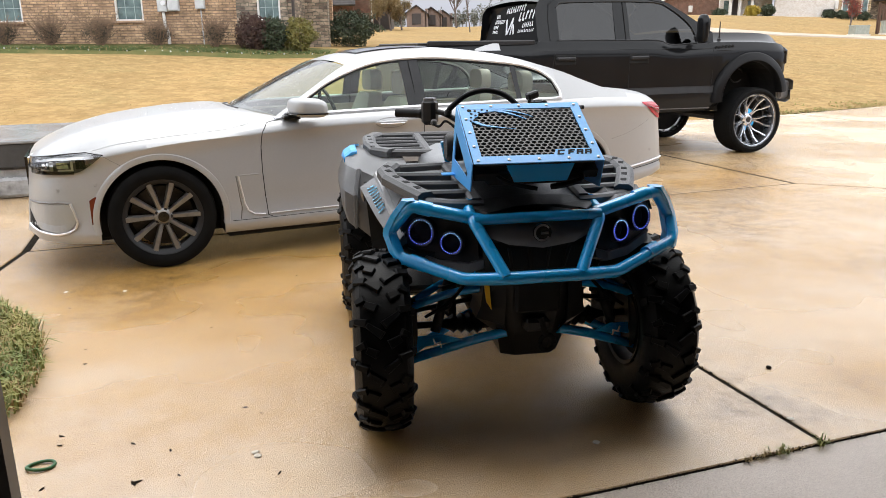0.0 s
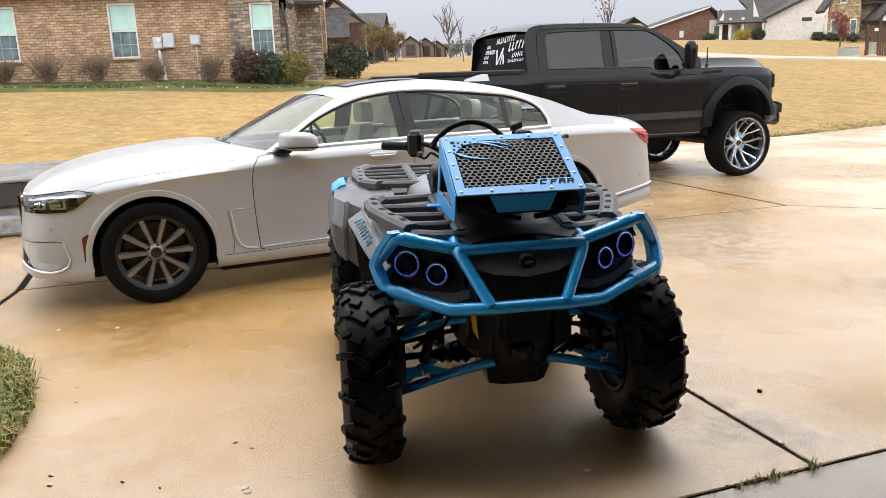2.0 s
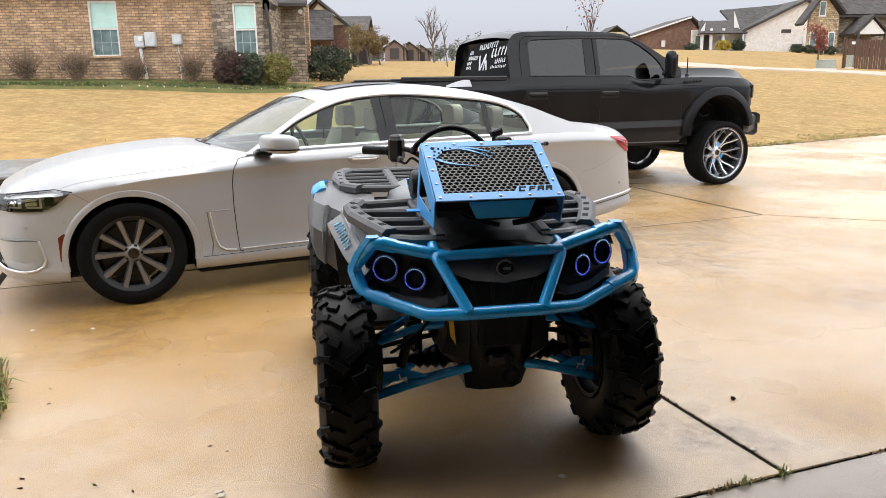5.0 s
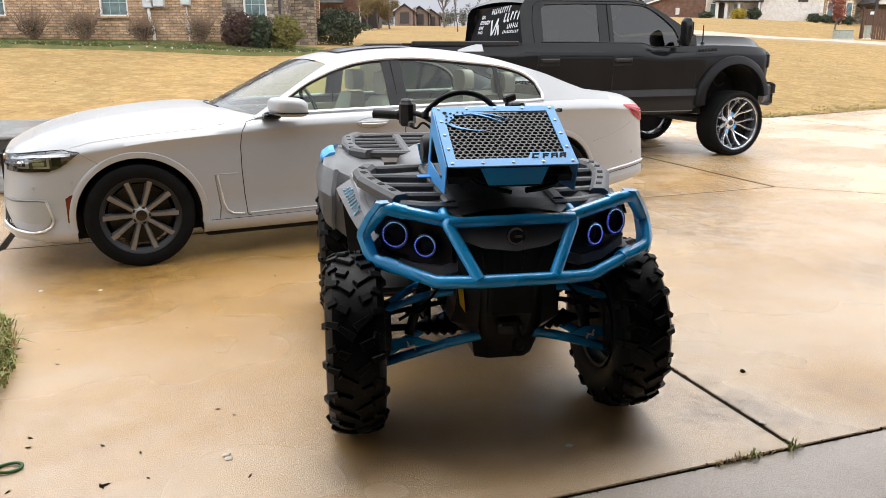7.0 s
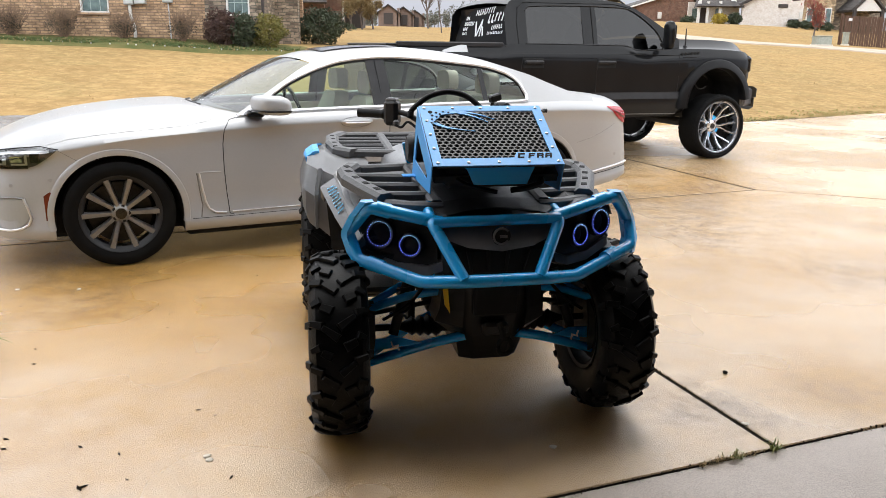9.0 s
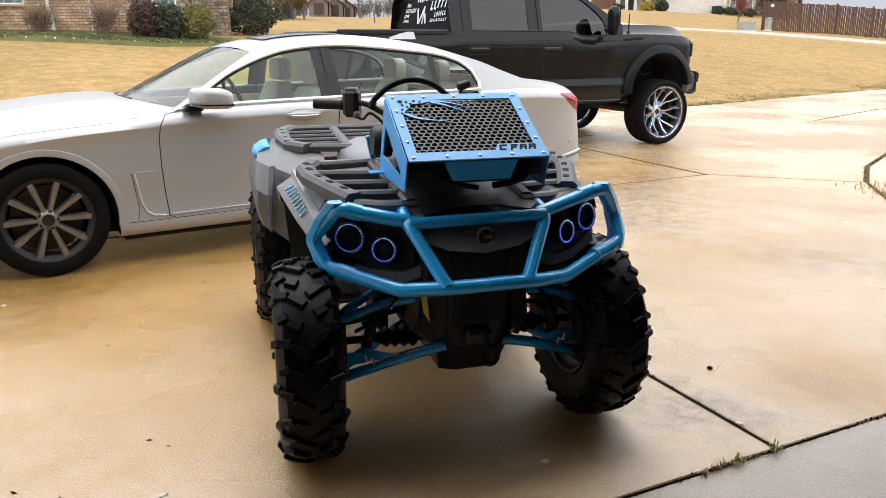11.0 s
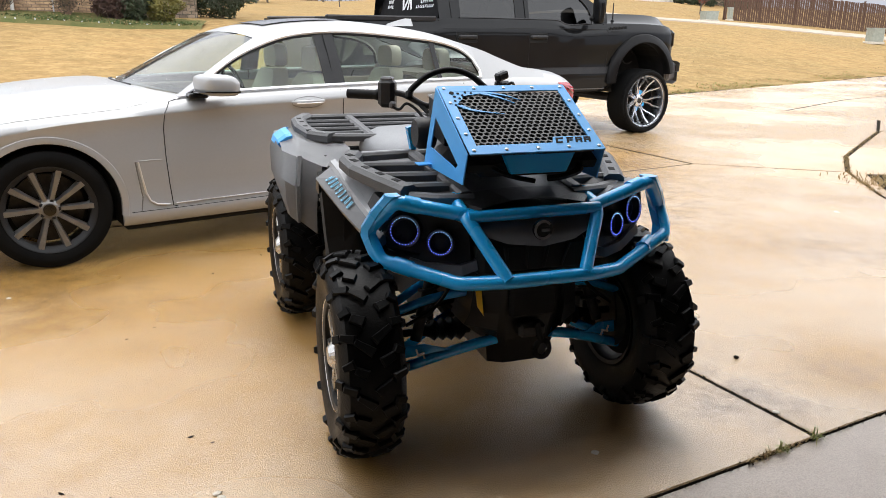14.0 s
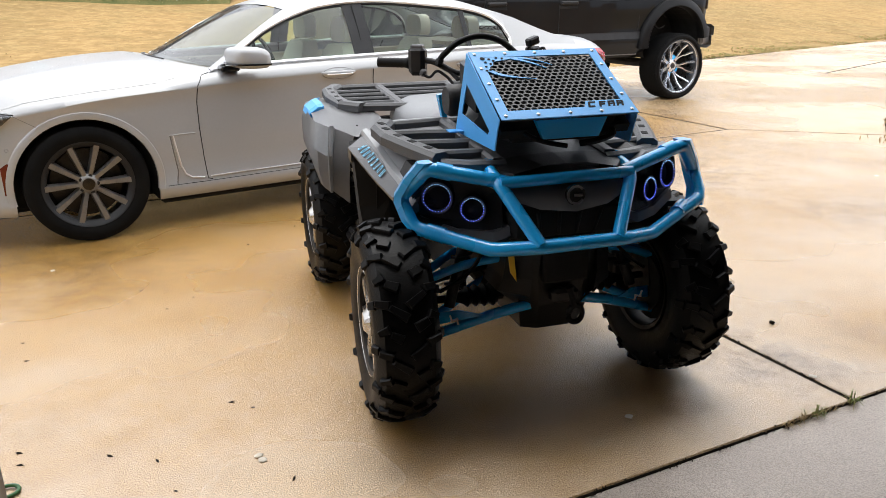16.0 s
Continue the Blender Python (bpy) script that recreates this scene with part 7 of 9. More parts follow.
        on_side([(-2.05, 0.66), (-2.2, 0.69), (-2.345, 0.735), (-2.5, 0.80)], s, 0.0012, "grey_alloy", "bumper_seam")
        lo, hi = [(1.93, 0.785), (1.99, 0.735), (2.057, 0.692), (2.12, 0.677), (2.22, 0.672), (2.36, 0.672)], [(1.93, 0.79), (2.02, 0.803), (2.17, 0.791), (2.3, 0.775), (2.36, 0.758)]
        hl = part("headlight", patch(1.93, 2.35, lo, hi, s, 0.003, 18), "dark_chrome", car, "slim smoked headlamp unit")
        part("daylight_strip", patch(1.975, 2.345, [(1.975, 0.772), (2.2, 0.766), (2.345, 0.744)], [(1.975, 0.789), (2.2, 0.779), (2.345, 0.757)], s, 0.009, 10, 1), "white_sticker", hl, "pale daylight running strip")
        for z0, z1, a, b, mm in ((0.676, 0.697, 2.10, 2.345, "trim_black"), (0.70, 0.765, 2.285, 2.375, "trim_black"), (0.70, 0.762, 2.10, 2.115, "satin_trim"), (0.697, 0.708, 2.10, 2.19, "satin_trim"), (0.70, 0.757, 2.215, 2.235, "satin_trim"), (0.697, 0.708, 2.215, 2.285, "satin_trim"), (0.712, 0.752, 2.128, 2.195, "chrome"), (0.712, 0.748, 2.245, 2.28, "chrome"), (0.71, 0.77, 2.03, 2.085, "trim_black")):
            part("reflector", patch(a, b, [(a, z0), (b, z0)], [(a, z1), (b, z1)], s, 0.006, 6, 2), mm, hl)
        part("lens", patch(1.935, 2.35, [(x, z + 0.001) for x, z in lo], [(x, z - 0.001) for x, z in hi], s, 0.010, 18), "lens_glass", hl, "clear lens")
        on_side([(1.92, 0.79), (2.02, 0.807), (2.17, 0.795), (2.3, 0.779), (2.36, 0.762)], s, 0.004, "trim_black", "headlight_rim", off=0.001)
        part("side_marker", patch(1.985, 2.035, [(1.985, 0.36), (2.0, 0.345), (2.035, 0.34)], [(1.985, 0.52), (2.0, 0.525), (2.035, 0.50)], s, 0.003, 4, 6), "amber", car, "amber side marker")
        # lower air intake: a white blade in a bright surround
        part("intake", patch(2.13, 2.35, [(2.13, 0.36), (2.16, 0.31), (2.22, 0.29), (2.35, 0.335)], [(2.13, 0.47), (2.17, 0.484), (2.35, 0.478)], s, 0.006, 12), "white_paint", body, "bumper corner blade with chrome lip")
        on_side([(2.145, 0.488), (2.2, 0.492), (2.3, 0.488), (2.36, 0.482)], s, 0.006, "grey_alloy", "intake_gap", "shadow gap over the bumper blade", 0.002)
        on_side([(2.145, 0.488), (2.13, 0.43), (2.118, 0.36), (2.135, 0.315), (2.17, 0.293), (2.22, 0.281), (2.3, 0.296), (2.36, 0.327)], s, 0.008, "satin_trim", "intake_lip", "chrome intake lip", 0.006)
        part("intake_shadow", patch(2.3, 2.362, [(2.3, 0.30), (2.362, 0.325)], [(2.3, 0.303), (2.362, 0.43)], s, 0.009, 6), "black_hole", body)
        for x, z in ((1.985, 0.60), (2.2, 0.57)):
            part("parking_sensor", lathe(bmesh.new(), [(-s * 0.004, 0.011), (s * 0.003, 0.011), (s * 0.001, 0.009), (s * 0.003, 0.008), (s * 0.003, 0)], 14, "y", (x + lean(x, z), s * (side_y(x, z)), z)), "white_paint", body)
        part("parking_sensor", lathe(bmesh.new(), [(-s * 0.004, 0.014), (s * 0.003, 0.014), (s * 0.003, 0)], 14, "y", (-2.5 + lean(-2.5, 0.53), s * (side_y(-2.5, 0.53)), 0.53)), "white_paint", body)
        tl = part("tail_light", patch(-2.7, -2.4, [(-2.7, 0.79), (-2.62, 0.80), (-2.52, 0.86), (-2.4, 0.945)], [(-2.7, 0.925), (-2.56, 0.945), (-2.4, 0.952)], s, 0.006, 10), "red_lens", car, "red tail lamp")
        part("lamp_strip", patch(-2.69, -2.46, [(-2.69, 0.835), (-2.6, 0.85), (-2.46, 0.925)], [(-2.69, 0.85), (-2.6, 0.865), (-2.46, 0.932)], s, 0.009, 6, 1), "amber", tl)
        # door handles
        for x in (-0.04, -1.12):
            y = side_y(x, 0.9)
            hd = smooth(part("door_handle", loft([[(x + a, s * (y + o + h * math.cos(t)), 0.905 + 0.012 * k * math.sin(t)) for t in [2 * math.pi * i / 10 for i in range(10)]] for a, o, h, k in ((0.122, -0.004, 0.004, 0.5), (0.1, 0.014, 0.008, 0.9), (0.06, 0.026, 0.009, 1.1), (-0.06, 0.028, 0.009, 1.15), (-0.11, 0.016, 0.009, 1.0), (-0.132, -0.004, 0.004, 0.5))]), "white_paint", body, "body-coloured door handle"), 50)
            part("handle_strip", T([(x + 0.09, s * (y + 0.031), 0.899), (x, s * (y + 0.039), 0.897), (x - 0.1, s * (y + 0.030), 0.898)], 0.004, 6), "satin_trim", hd)
            cup = bmesh.new()
            grid(cup, [[(x - 0.005 + 0.115 * r * math.cos(t), s * (side_y(x, 0.9 + 0.036 * r * math.sin(t)) + o), 0.9 + 0.036 * r * math.sin(t)) for t in [2 * math.pi * i / 24 for i in range(25)]] for r, o in ((1.0, 0.003), (0.9, 0.0015), (0.5, 0.0012), (0.02, 0.001))])
            bmesh.ops.recalc_face_normals(cup, faces=cup.faces)
            part("handle_recess", cup, "white_paint", body)
            # grey ring drawn for the shaded outline of a recess that isn't cut
            part("recess_shade_line", T([(x - 0.005 + 0.117 * math.cos(t), s * (side_y(x, 0.9 + 0.037 * math.sin(t)) + 0.001), 0.9 + 0.037 * math.sin(t)) for t in [2 * math.pi * i / 28 for i in range(28)]], 0.0022, 5, True), "grey_alloy", body)
        # mirror
        def shell_at(y, k, h):
            return [(0.607 + 0.116 * k * math.copysign(abs(math.cos(a)) ** 0.62, math.cos(a)) + (0.985 - y) * 0.25, s * y, 1.04 + 0.067 * h * math.copysign(abs(math.sin(a)) ** 0.62, math.sin(a)) + 0.012 * math.cos(a)) for a in [2 * math.pi * i / 24 for i in range(24)]]

        if s < 0:
            continue
        mirror_ = smooth(part("mirror", loft([shell_at(y, k, h) for y, k, h in ((0.91, 0.62, 0.7), (0.935, 0.86, 0.86), (0.97, 0.97, 0.97), (1.04, 1.0, 1.0), (1.085, 0.93, 0.93), (1.11, 0.78, 0.78), (1.122, 0.5, 0.5))]), "white_paint", car, "body-coloured door mirror"), 50)
        part("mirror_band", loft([[(0.607 + dx * k + (0.985 - y) * 0.25, s * y, 1.0 + hz) for dx, hz in ((0.116, 0), (0.0, -0.003), (-0.116, -0.004), (-0.116, 0.006), (0.116, 0.009))] for y, k in ((0.93, 0.86), (0.97, 1.0), (1.04, 1.02), (1.09, 0.94), (1.115, 0.79), (1.127, 0.5))]), "trim_black", mirror_, "dark band with lamp strip")
        part("mirror_foot", B((0.69, s * 0.895, 0.972), (0.12, 0.11, 0.03), None, 0.008), "trim_black", mirror_)

    # greenhouse
    rail = [(0.84, 0.93), (0.72, 1.0), (0.47, 1.155), (0.21, 1.305), (0.08, 1.353), (-0.1, 1.385), (-0.36, 1.405), (-0.61, 1.407), (-0.93, 1.388), (-1.19, 1.35), (-1.43, 1.285), (-1.66, 1.218), (-1.81, 1.16), (-2.05, 1.08), (-2.28, 1.035)]
    dlo = [(0.82, 0.945), (0.66, 1.03), (0.56, 1.09), (0.39, 1.19), (0.15, 1.285), (-0.05, 1.333), (-0.36, 1.358), (-0.61, 1.353), (-0.98, 1.32), (-1.23, 1.29), (-1.38, 1.25), (-1.46, 1.21), (-1.52, 1.155), (-1.55, 1.105), (-1.56, 1.06)]
    W = lambda x: curve(CAR["w"], x) - 0.085

    def gy(x, z):
        """Half width of the glasshouse at a station and height."""
        zb = curve(CAR["belt"], x)
        return W(x) - max(0.0, z - zb) * 0.52 - max(0.0, z - 1.3) * 0.35

    def tuck(x):
        """How far the top of the pillar lies inside its outer edge."""
        return lerp([(-2.1, 0.02), (-0.3, 0.03), (0.1, 0.07), (0.3, 0.085), (0.85, 0.11)], x)

    ux = sorted({*np.linspace(0.83, -2.28, 66), 0.8195, -1.5599, -1.5601}, reverse=True)
    top = [(x, curve(rail[::-1], x)) for x in ux]

    def low(x):
        return curve(dlo[::-1], x) if -1.56 < x < 0.82 else curve(CAR["belt"], x)

    for s in (1, -1):
        bm = bmesh.new()
        rr = []
        for x, zt in top:
            zl = min(low(x), zt - 0.004)
            yl, yt = gy(x, zl), gy(x, zt) - tuck(x)
            rr.append([(x, s * (yl + (yt - yl) * f), zl + (zt - zl) * g) for g, b in ((0, 0), (0.4, -0.28), (0.8, -0.35), (1, 0)) for f in [g + b * lerp([(-0.5, 0), (0.1, 1)], x)]])
        grid(bm, rr)
        bmesh.ops.recalc_face_normals(bm, faces=bm.faces)
        smooth(part("roof_rail", bm, "white_paint", body, "roof rail and rear pillar"), 50)
        line = [(x, s * (gy(x, z) + 0.004), z) for x, z in [(0.815 - (0.815 + 1.559) * k / 60, None) for k in range(61)] for z in [curve(dlo[::-1], x)]]
        line += [(x, s * (gy(x, curve(CAR["belt"], x) + 0.012) + 0.006), curve(CAR["belt"], x) + 0.012) for x in np.linspace(-1.555, 0.80, 30)]
        part("window_seal", T([(p[0], p[1], p[2] - 0.02) for p in line[:61]], 0.011, 6), "black_hole", car, "black window seal")
        part("window_trim", T(line, 0.0135, 6, True), "satin_trim", car, "bright window surround")
        for k, (x0, x1, nm) in enumerate(((0.80, -0.215, "front"), (-0.37, -1.15, "rear"), (-1.19, -1.557, "quarter"))):
            bm = bmesh.new()
            rr = []
            for x in np.linspace(x0, x1, 22):
                zl, zt = curve(CAR["belt"], x) + 0.005, curve(dlo[::-1], x)
                rr.append([(x, s * (gy(x, zl + (zt - zl) * f) - 0.006), zl + (zt - zl) * f) for f in (0, 0.5, 1)])
            grid(bm, rr)
            bmesh.ops.recalc_face_normals(bm, faces=bm.faces)
            o = smooth(part("side_window", bm, "car_glass", car, "clear side window"), 60)
            o.visible_shadow = False
        for x0, x1, m in ((-0.215, -0.37, "black_plastic"), (-1.15, -1.195, "black_plastic")):
            bm = bmesh.new()
            rr = [[(x, s * gy(x, z0 + (z1 - z0) * f) + s * 0.002, z0 + (z1 - z0) * f) for f in (0, 0.5, 1)] for x in (x0, (x0 + x1) / 2, x1) for z0, z1 in [(curve(CAR["belt"], x) + 0.005, curve(dlo[::-1], x) + 0.005)]]
            grid(bm, rr)
            bmesh.ops.recalc_face_normals(bm, faces=bm.faces)
            part("pillar", bm, m, car, "gloss black pillar")
        part("pillar_seam", T([(-0.29, s * (gy(-0.29, z) + 0.004), z) for z in (0.96, 1.15, 1.335)], 0.003, 4), "black_hole", car)
    # roof, windscreen and rear screen between the rails
    def span(x0, x1, n, crown, m, name, label, inset_=0.0, lift=0.0):
        rr = []
        for x in np.linspace(x0, x1, n):
            zt = curve(rail[::-1], x) + lift
            w = gy(x, zt) - tuck(x) - inset_
            c = crown * (1 if name == "roof" else 0.9)
            rr.append([(x + ((0.05 + 0.15 * (x - 0.2) / 0.56) * (1 - f * f) if name == "windscreen" else -0.10 * (1 - f * f) if name == "rear_screen" else 0), f * w, zt + c * (1 - f * f)) for f in np.linspace(-1, 1, 13)])
        bm = bmesh.new()
        grid(bm, rr)
        bmesh.ops.recalc_face_normals(bm, faces=bm.faces)
        return smooth(part(name, bm, m, car, label), 60)
    span(0.195, -1.46, 26, 0.03, "white_paint", "roof", "white roof with dark glass panel")
    o = span(0.76, 0.2, 14, 0.035, "screen_glass", "windscreen", "raked windscreen with rain drops", 0.004)
    o.visible_shadow = False
    o = span(-1.465, -2.02, 10, 0.03, "tint_glass", "rear_screen", "dark rear screen", 0.05)
    sr = bmesh.new()
    rr = [[(x, f * 0.42, curve(rail[::-1], x) + 0.035 * (1 - (f * 0.42 / 0.62) ** 2) + 0.004) for f in np.linspace(-1, 0.8, 9)] for x in np.linspace(0.02, -0.6, 10)]
    grid(sr, rr)
    part("sunroof", sr, "trim_black", car, "dark glass sunroof panel")
    smooth(part("roof_fin", loft([[(-1.32 + a, w * f, z) for f, z in ((-1, 1.395), (0, 1.395 + h), (1, 1.395))] for a, w, h in ((0.12, 0.012, 0.015), (0.02, 0.028, 0.045), (-0.06, 0.034, 0.062), (-0.12, 0.03, 0.06), (-0.13, 0.02, 0.02))]), "white_paint", car, "shark fin aerial"), 50)
    part("cowl", loft([[(x - 0.2 * (y / 0.72) ** 2, y, z - 0.05 * (y / 0.72) ** 2) for y in np.linspace(-0.62, 0.22, 11)] for x, z in ((1.085, 1.0), (1.05, 0.98), (0.93, 0.965))], caps=False, closed=False), "black_plastic", car, "black cowl below the windscreen")
    for y in (-0.22, 0.0):
        part("wiper", T([(1.03 - 0.2 * (v / 0.72) ** 2 - 0.03, v, 1.012 - 0.04 * (v / 0.72) ** 2 + 0.004) for v in (y + 0.33, y + 0.1, y - 0.1, y - 0.26)], 0.007, 6), "black_plastic", car)
    # grille
    gr = part("grille", B((2.352, 0, 0.625), (0.07, 0.9, 0.30), bev=0.03), "chrome", car, "chrome-framed kidney grille")
    for k in range(12):
        part("slat", B((2.40, -0.36 + k * 0.065, 0.62), (0.02, 0.02, 0.25)), "trim_black", gr)
    part("plate_holder", B((2.415, 0, 0.40), (0.03, 0.5, 0.11), bev=0.006), "white_sticker", car)
    # cabin
    part("floor_pan", B((-0.45, 0, 0.42), (2.8, 1.6, 0.1)), "cabin", car)
    part("dashboard", loft([[(x, y, z) for x, z in ((0.4, 0.75), (0.35, 0.89), (0.5, 0.925), (0.7, 0.915), (0.75, 0.7))] for y in (-0.66, 0.66)]), "cabin", car, "dark dashboard")
    st = T([(0.26 + 0.06 * math.sin(a), 0.38 + 0.18 * math.cos(a), 0.95 + 0.18 * math.sin(a)) for a in [2 * math.pi * k / 24 for k in range(24)]], 0.014, 6, True)
    part("steering_wheel", st, "cabin", car)
    for y in (-0.38, 0.38):
        for x, h in ((-0.18, 1.0), (-1.28, 0.98)):
            seat = smooth(part("seat", loft([[(x + dx - (z - 0.6) * 0.35, y + yy, z) for dx, yy in ((-0.06, -w), (0.06, -w * 0.9), (0.09, 0), (0.06, w * 0.9), (-0.06, w), (-0.09, 0))] for z, w in ((0.45, 0.25), (0.6, 0.26), (0.85, 0.25), (h, 0.2), (h + 0.05, 0.14))]), "leather", car, "cream leather seat"), 50)
            smooth(part("headrest", loft([[(x - (h + 0.1 - 0.6) * 0.35 + dx, y + yy, z) for dx, yy in ((-0.05, -w), (0.05, -w), (0.06, 0), (0.05, w), (-0.05, w), (-0.06, 0))] for z, w in ((h + 0.07, 0.09), (h + 0.09, 0.12), (h + 0.13, 0.13), (h + 0.19, 0.125), (h + 0.23, 0.1), (h + 0.245, 0.05))]), "leather", seat), 70)
            part("cushion", B((x + 0.28, y, 0.55), (0.55, 0.5, 0.16), (0, -6, 0), 0.05), "leather", seat)
    part("parcel_shelf", B((-1.72, 0, 0.99), (0.42, 1.4, 0.03)), "leather", car)
    part("door_card", B((-0.4, -0.83, 0.78), (2.2, 0.04, 0.3), bev=0.01), "leather", car)
    part("door_card", B((-0.4, 0.80, 0.78), (2.2, 0.04, 0.3), bev=0.01), "leather", car)
    # rain drops on the windscreen and hood
    rnd = random.Random(4)
    dr = bmesh.new()
    for _ in range(1300):
        f = rnd.random()
        x = 0.75 - f * 0.54
        v = rnd.uniform(-0.92, 0.92)
        zt = curve(rail[::-1], x)
        w = gy(x, zt) - tuck(x)
        p = Vector((x + (0.05 + 0.15 * (x - 0.2) / 0.56) * (1 - v * v), v * w, zt + 0.0315 * (1 - v * v) + 0.003))
        r = rnd.uniform(0.0018, 0.0045)
        vs = [dr.verts.new(p + Vector((r * math.cos(a), r * math.sin(a), -0.4 * r * math.cos(a)))) for a in (0, 1.57, 3.14, 4.71)]
        t = dr.verts.new(p + Vector((0.0015, 0, 0.002)))
        for k in range(4):
            dr.faces.new((vs[k], vs[(k + 1) % 4], t))
    tagged(part("rain", dr, "lens_glass", car), kind="stuff")
    # droplets beaded over the hood
    bead = bmesh.new()
    for x in np.linspace(0.98, 2.2, 62):
        row = body_shell(CAR, [x], (-1.86, 0.79), (), AR, AZ)[0][12:]
        ys, zs = [p[1] for p in row][::-1], [p[2] for p in row][::-1]
        for _ in range(46):
            v = rnd.uniform(-0.82, 0.82)
            z = float(np.interp(abs(v), ys, zs))
            p, r = Vector((x + rnd.uniform(-0.008, 0.008), v, z)), rnd.uniform(0.0016, 0.004)
            vs = [bead.verts.new(p + Vector((r * math.cos(a), r * math.sin(a), -0.002))) for a in (0, 1.257, 2.513, 3.77, 5.027)]
            tip = bead.verts.new(p + Vector((0, 0, r * 0.6)))
            for k in range(5):
                bead.faces.new((vs[k], vs[(k + 1) % 5], tip))
    tagged(smooth(part("hood_rain", bead, "lens_glass", car), 60), kind="stuff")
    return car


sedan()


# ---- the pickup ----
TRK = {
    "w": [(-4.5, 0.93), (-4.35, 0.97), (-3.3, 0.985), (-0.7, 0.985), (-0.1, 1.0), (0.3, 0.992), (0.48, 0.965), (0.58, 0.92), (0.65, 0.84), (0.69, 0.72)],
    "belt": [(-4.5, 1.41), (-3.12, 1.41), (-3.06, 1.435), (-1.45, 1.43), (-1.36, 1.424), (-1.22, 1.376), (-0.92, 1.385), (-0.62, 1.405), (0.0, 1.405), (0.4, 1.385), (0.55, 1.36), (0.69, 1.32)],
    "deck": [(-4.5, 1.40), (-3.12, 1.40), (-3.06, 1.435), (-0.9, 1.535), (-0.3, 1.545), (0.2, 1.54), (0.45, 1.515), (0.58, 1.47), (0.65, 1.43), (0.69, 1.38)],
    "sill": [(-4.5, 0.78), (-4.2, 0.70), (-3.2, 0.60), (-0.62, 0.57), (-0.5, 0.62), (0.45, 0.75), (0.69, 0.85)],
}


def pickup():
    t = thing("pickup_truck", "lifted black crew-cab pickup truck on large polished wheels", "pickup truck", pose(3.754, 11.336, 0, 0, 0, 19.6) @ Matrix.Scale(1.028, 4))
    FX, RX, AR, AZ = -0.005, -3.60, 0.475, 0.705

    def shell(xs):
        rows = []
        for x in xs:
            w, zb, zc, zl = (curve(TRK[k], x) for k in ("w", "belt", "deck", "sill"))
            for xc in (FX, RX):
                if abs(x - xc) < AR:
                    zl = max(zl, AZ + math.sqrt(AR ** 2 - (x - xc) ** 2))
            hs = [zl, zl + 0.05, 0.78, 0.87, 1.08, zb - 0.115, zb - 0.05, zb]
            ys = [w - 0.05, w - 0.02, w - 0.012, w - 0.03, w - 0.01, w - 0.004, w - 0.03, w - 0.07]
            for i in range(1, 8):
                hs[i] = max(hs[i], hs[i - 1] + 0.006)
            row = [(x, y, z) for y, z in zip(ys, hs)]
            if -3.0 < x < -0.78:
                row += [(x, w - 0.1, zb)] * 3
            else:
                row += [(x, (w - 0.07) * 0.88, zb + (zc - zb) * 0.22), (x, (w - 0.07) * 0.76, zb + (zc - zb) * 0.86), (x, 0, zc)]
            rows.append(row)
        return rows

    def side_y(x, z):
        w, zb = curve(TRK["w"], x), curve(TRK["belt"], x)
        return float(np.interp(z, [0.6, 0.78, 0.87, 1.08, zb - 0.115, zb - 0.05, zb], [w - 0.04, w - 0.012, w - 0.03, w - 0.01, w - 0.004, w - 0.03, w - 0.07]))

    xs = sorted({round(v, 4) for v in (*np.linspace(-4.5, 0.69, 60), *[FX + AR * math.cos(a) for a in np.linspace(0, math.pi, 25)], *[RX + AR * math.cos(a) for a in np.linspace(0, math.pi, 25)], FX - AR - 0.003, FX + AR + 0.003, RX - AR - 0.003, RX + AR + 0.003)})
    bm = loft(shell(xs), caps=False, closed=False)
    bm.verts.ensure_lookup_table()
    bm.faces.new(bm.verts[:11])
    bm.faces.new(bm.verts[-11:])
    mirror(bm, 1)
    bmesh.ops.recalc_face_normals(bm, faces=bm.faces)
    body = smooth(part("body", bm, "black_paint", t, "gloss black painted body"), 32)
    for xc in (FX, RX):
        for s in (-1, 1):
            part("inner_wing", plate([(xc + (AR + 0.02) * math.cos(a), s * 0.46, AZ + (AR + 0.02) * math.sin(a)) for a in np.linspace(-0.35, math.pi + 0.35, 20)], (0, -s, 0), 0.02), "black_hole", body)
            part("wheel_liner", loft([[(xc + (AR - 0.004) * math.cos(a), s * y, AZ + (AR - 0.004) * math.sin(a)) for a in np.linspace(-0.35, math.pi + 0.35, 20)] for y in (0.93, 0.5, 0.45)], caps=False, closed=False), "black_hole", body)
            fl = [[(xc + r * math.cos(a), s * y, AZ + r * math.sin(a)) for r, y in ((AR - 0.015, 0.93), (AR - 0.012, 1.03), (AR + 0.0, 1.042), (AR + 0.085, 1.024), (AR + 0.10, 1.006), (AR + 0.11, 0.97))] for a in np.linspace(0.12, math.pi + 0.08, 26)]
            smooth(part("wheel_flare", loft(fl, caps=False, closed=False), "flare_plastic", body, "black wheel arch flare"), 50)
    for x, s in ((0.03, -1), (RX, -1), (0.03, 1), (RX, 1)):
        wh = road_wheel(t, x, s * 0.93, 0.419, s, 0.419, 0.335, 0.36, 7, "wheel_chrome", label="deep-dish polished alloy wheel", m_barrel="dark_chrome", dish=True)
        wh.matrix_basis = wh.matrix_basis @ Matrix.Rotation(radians(1 if x > -1 else 0), 4, "Z") @ Matrix.Rotation(radians(-8), 4, "Y")
        tl = bmesh.new()
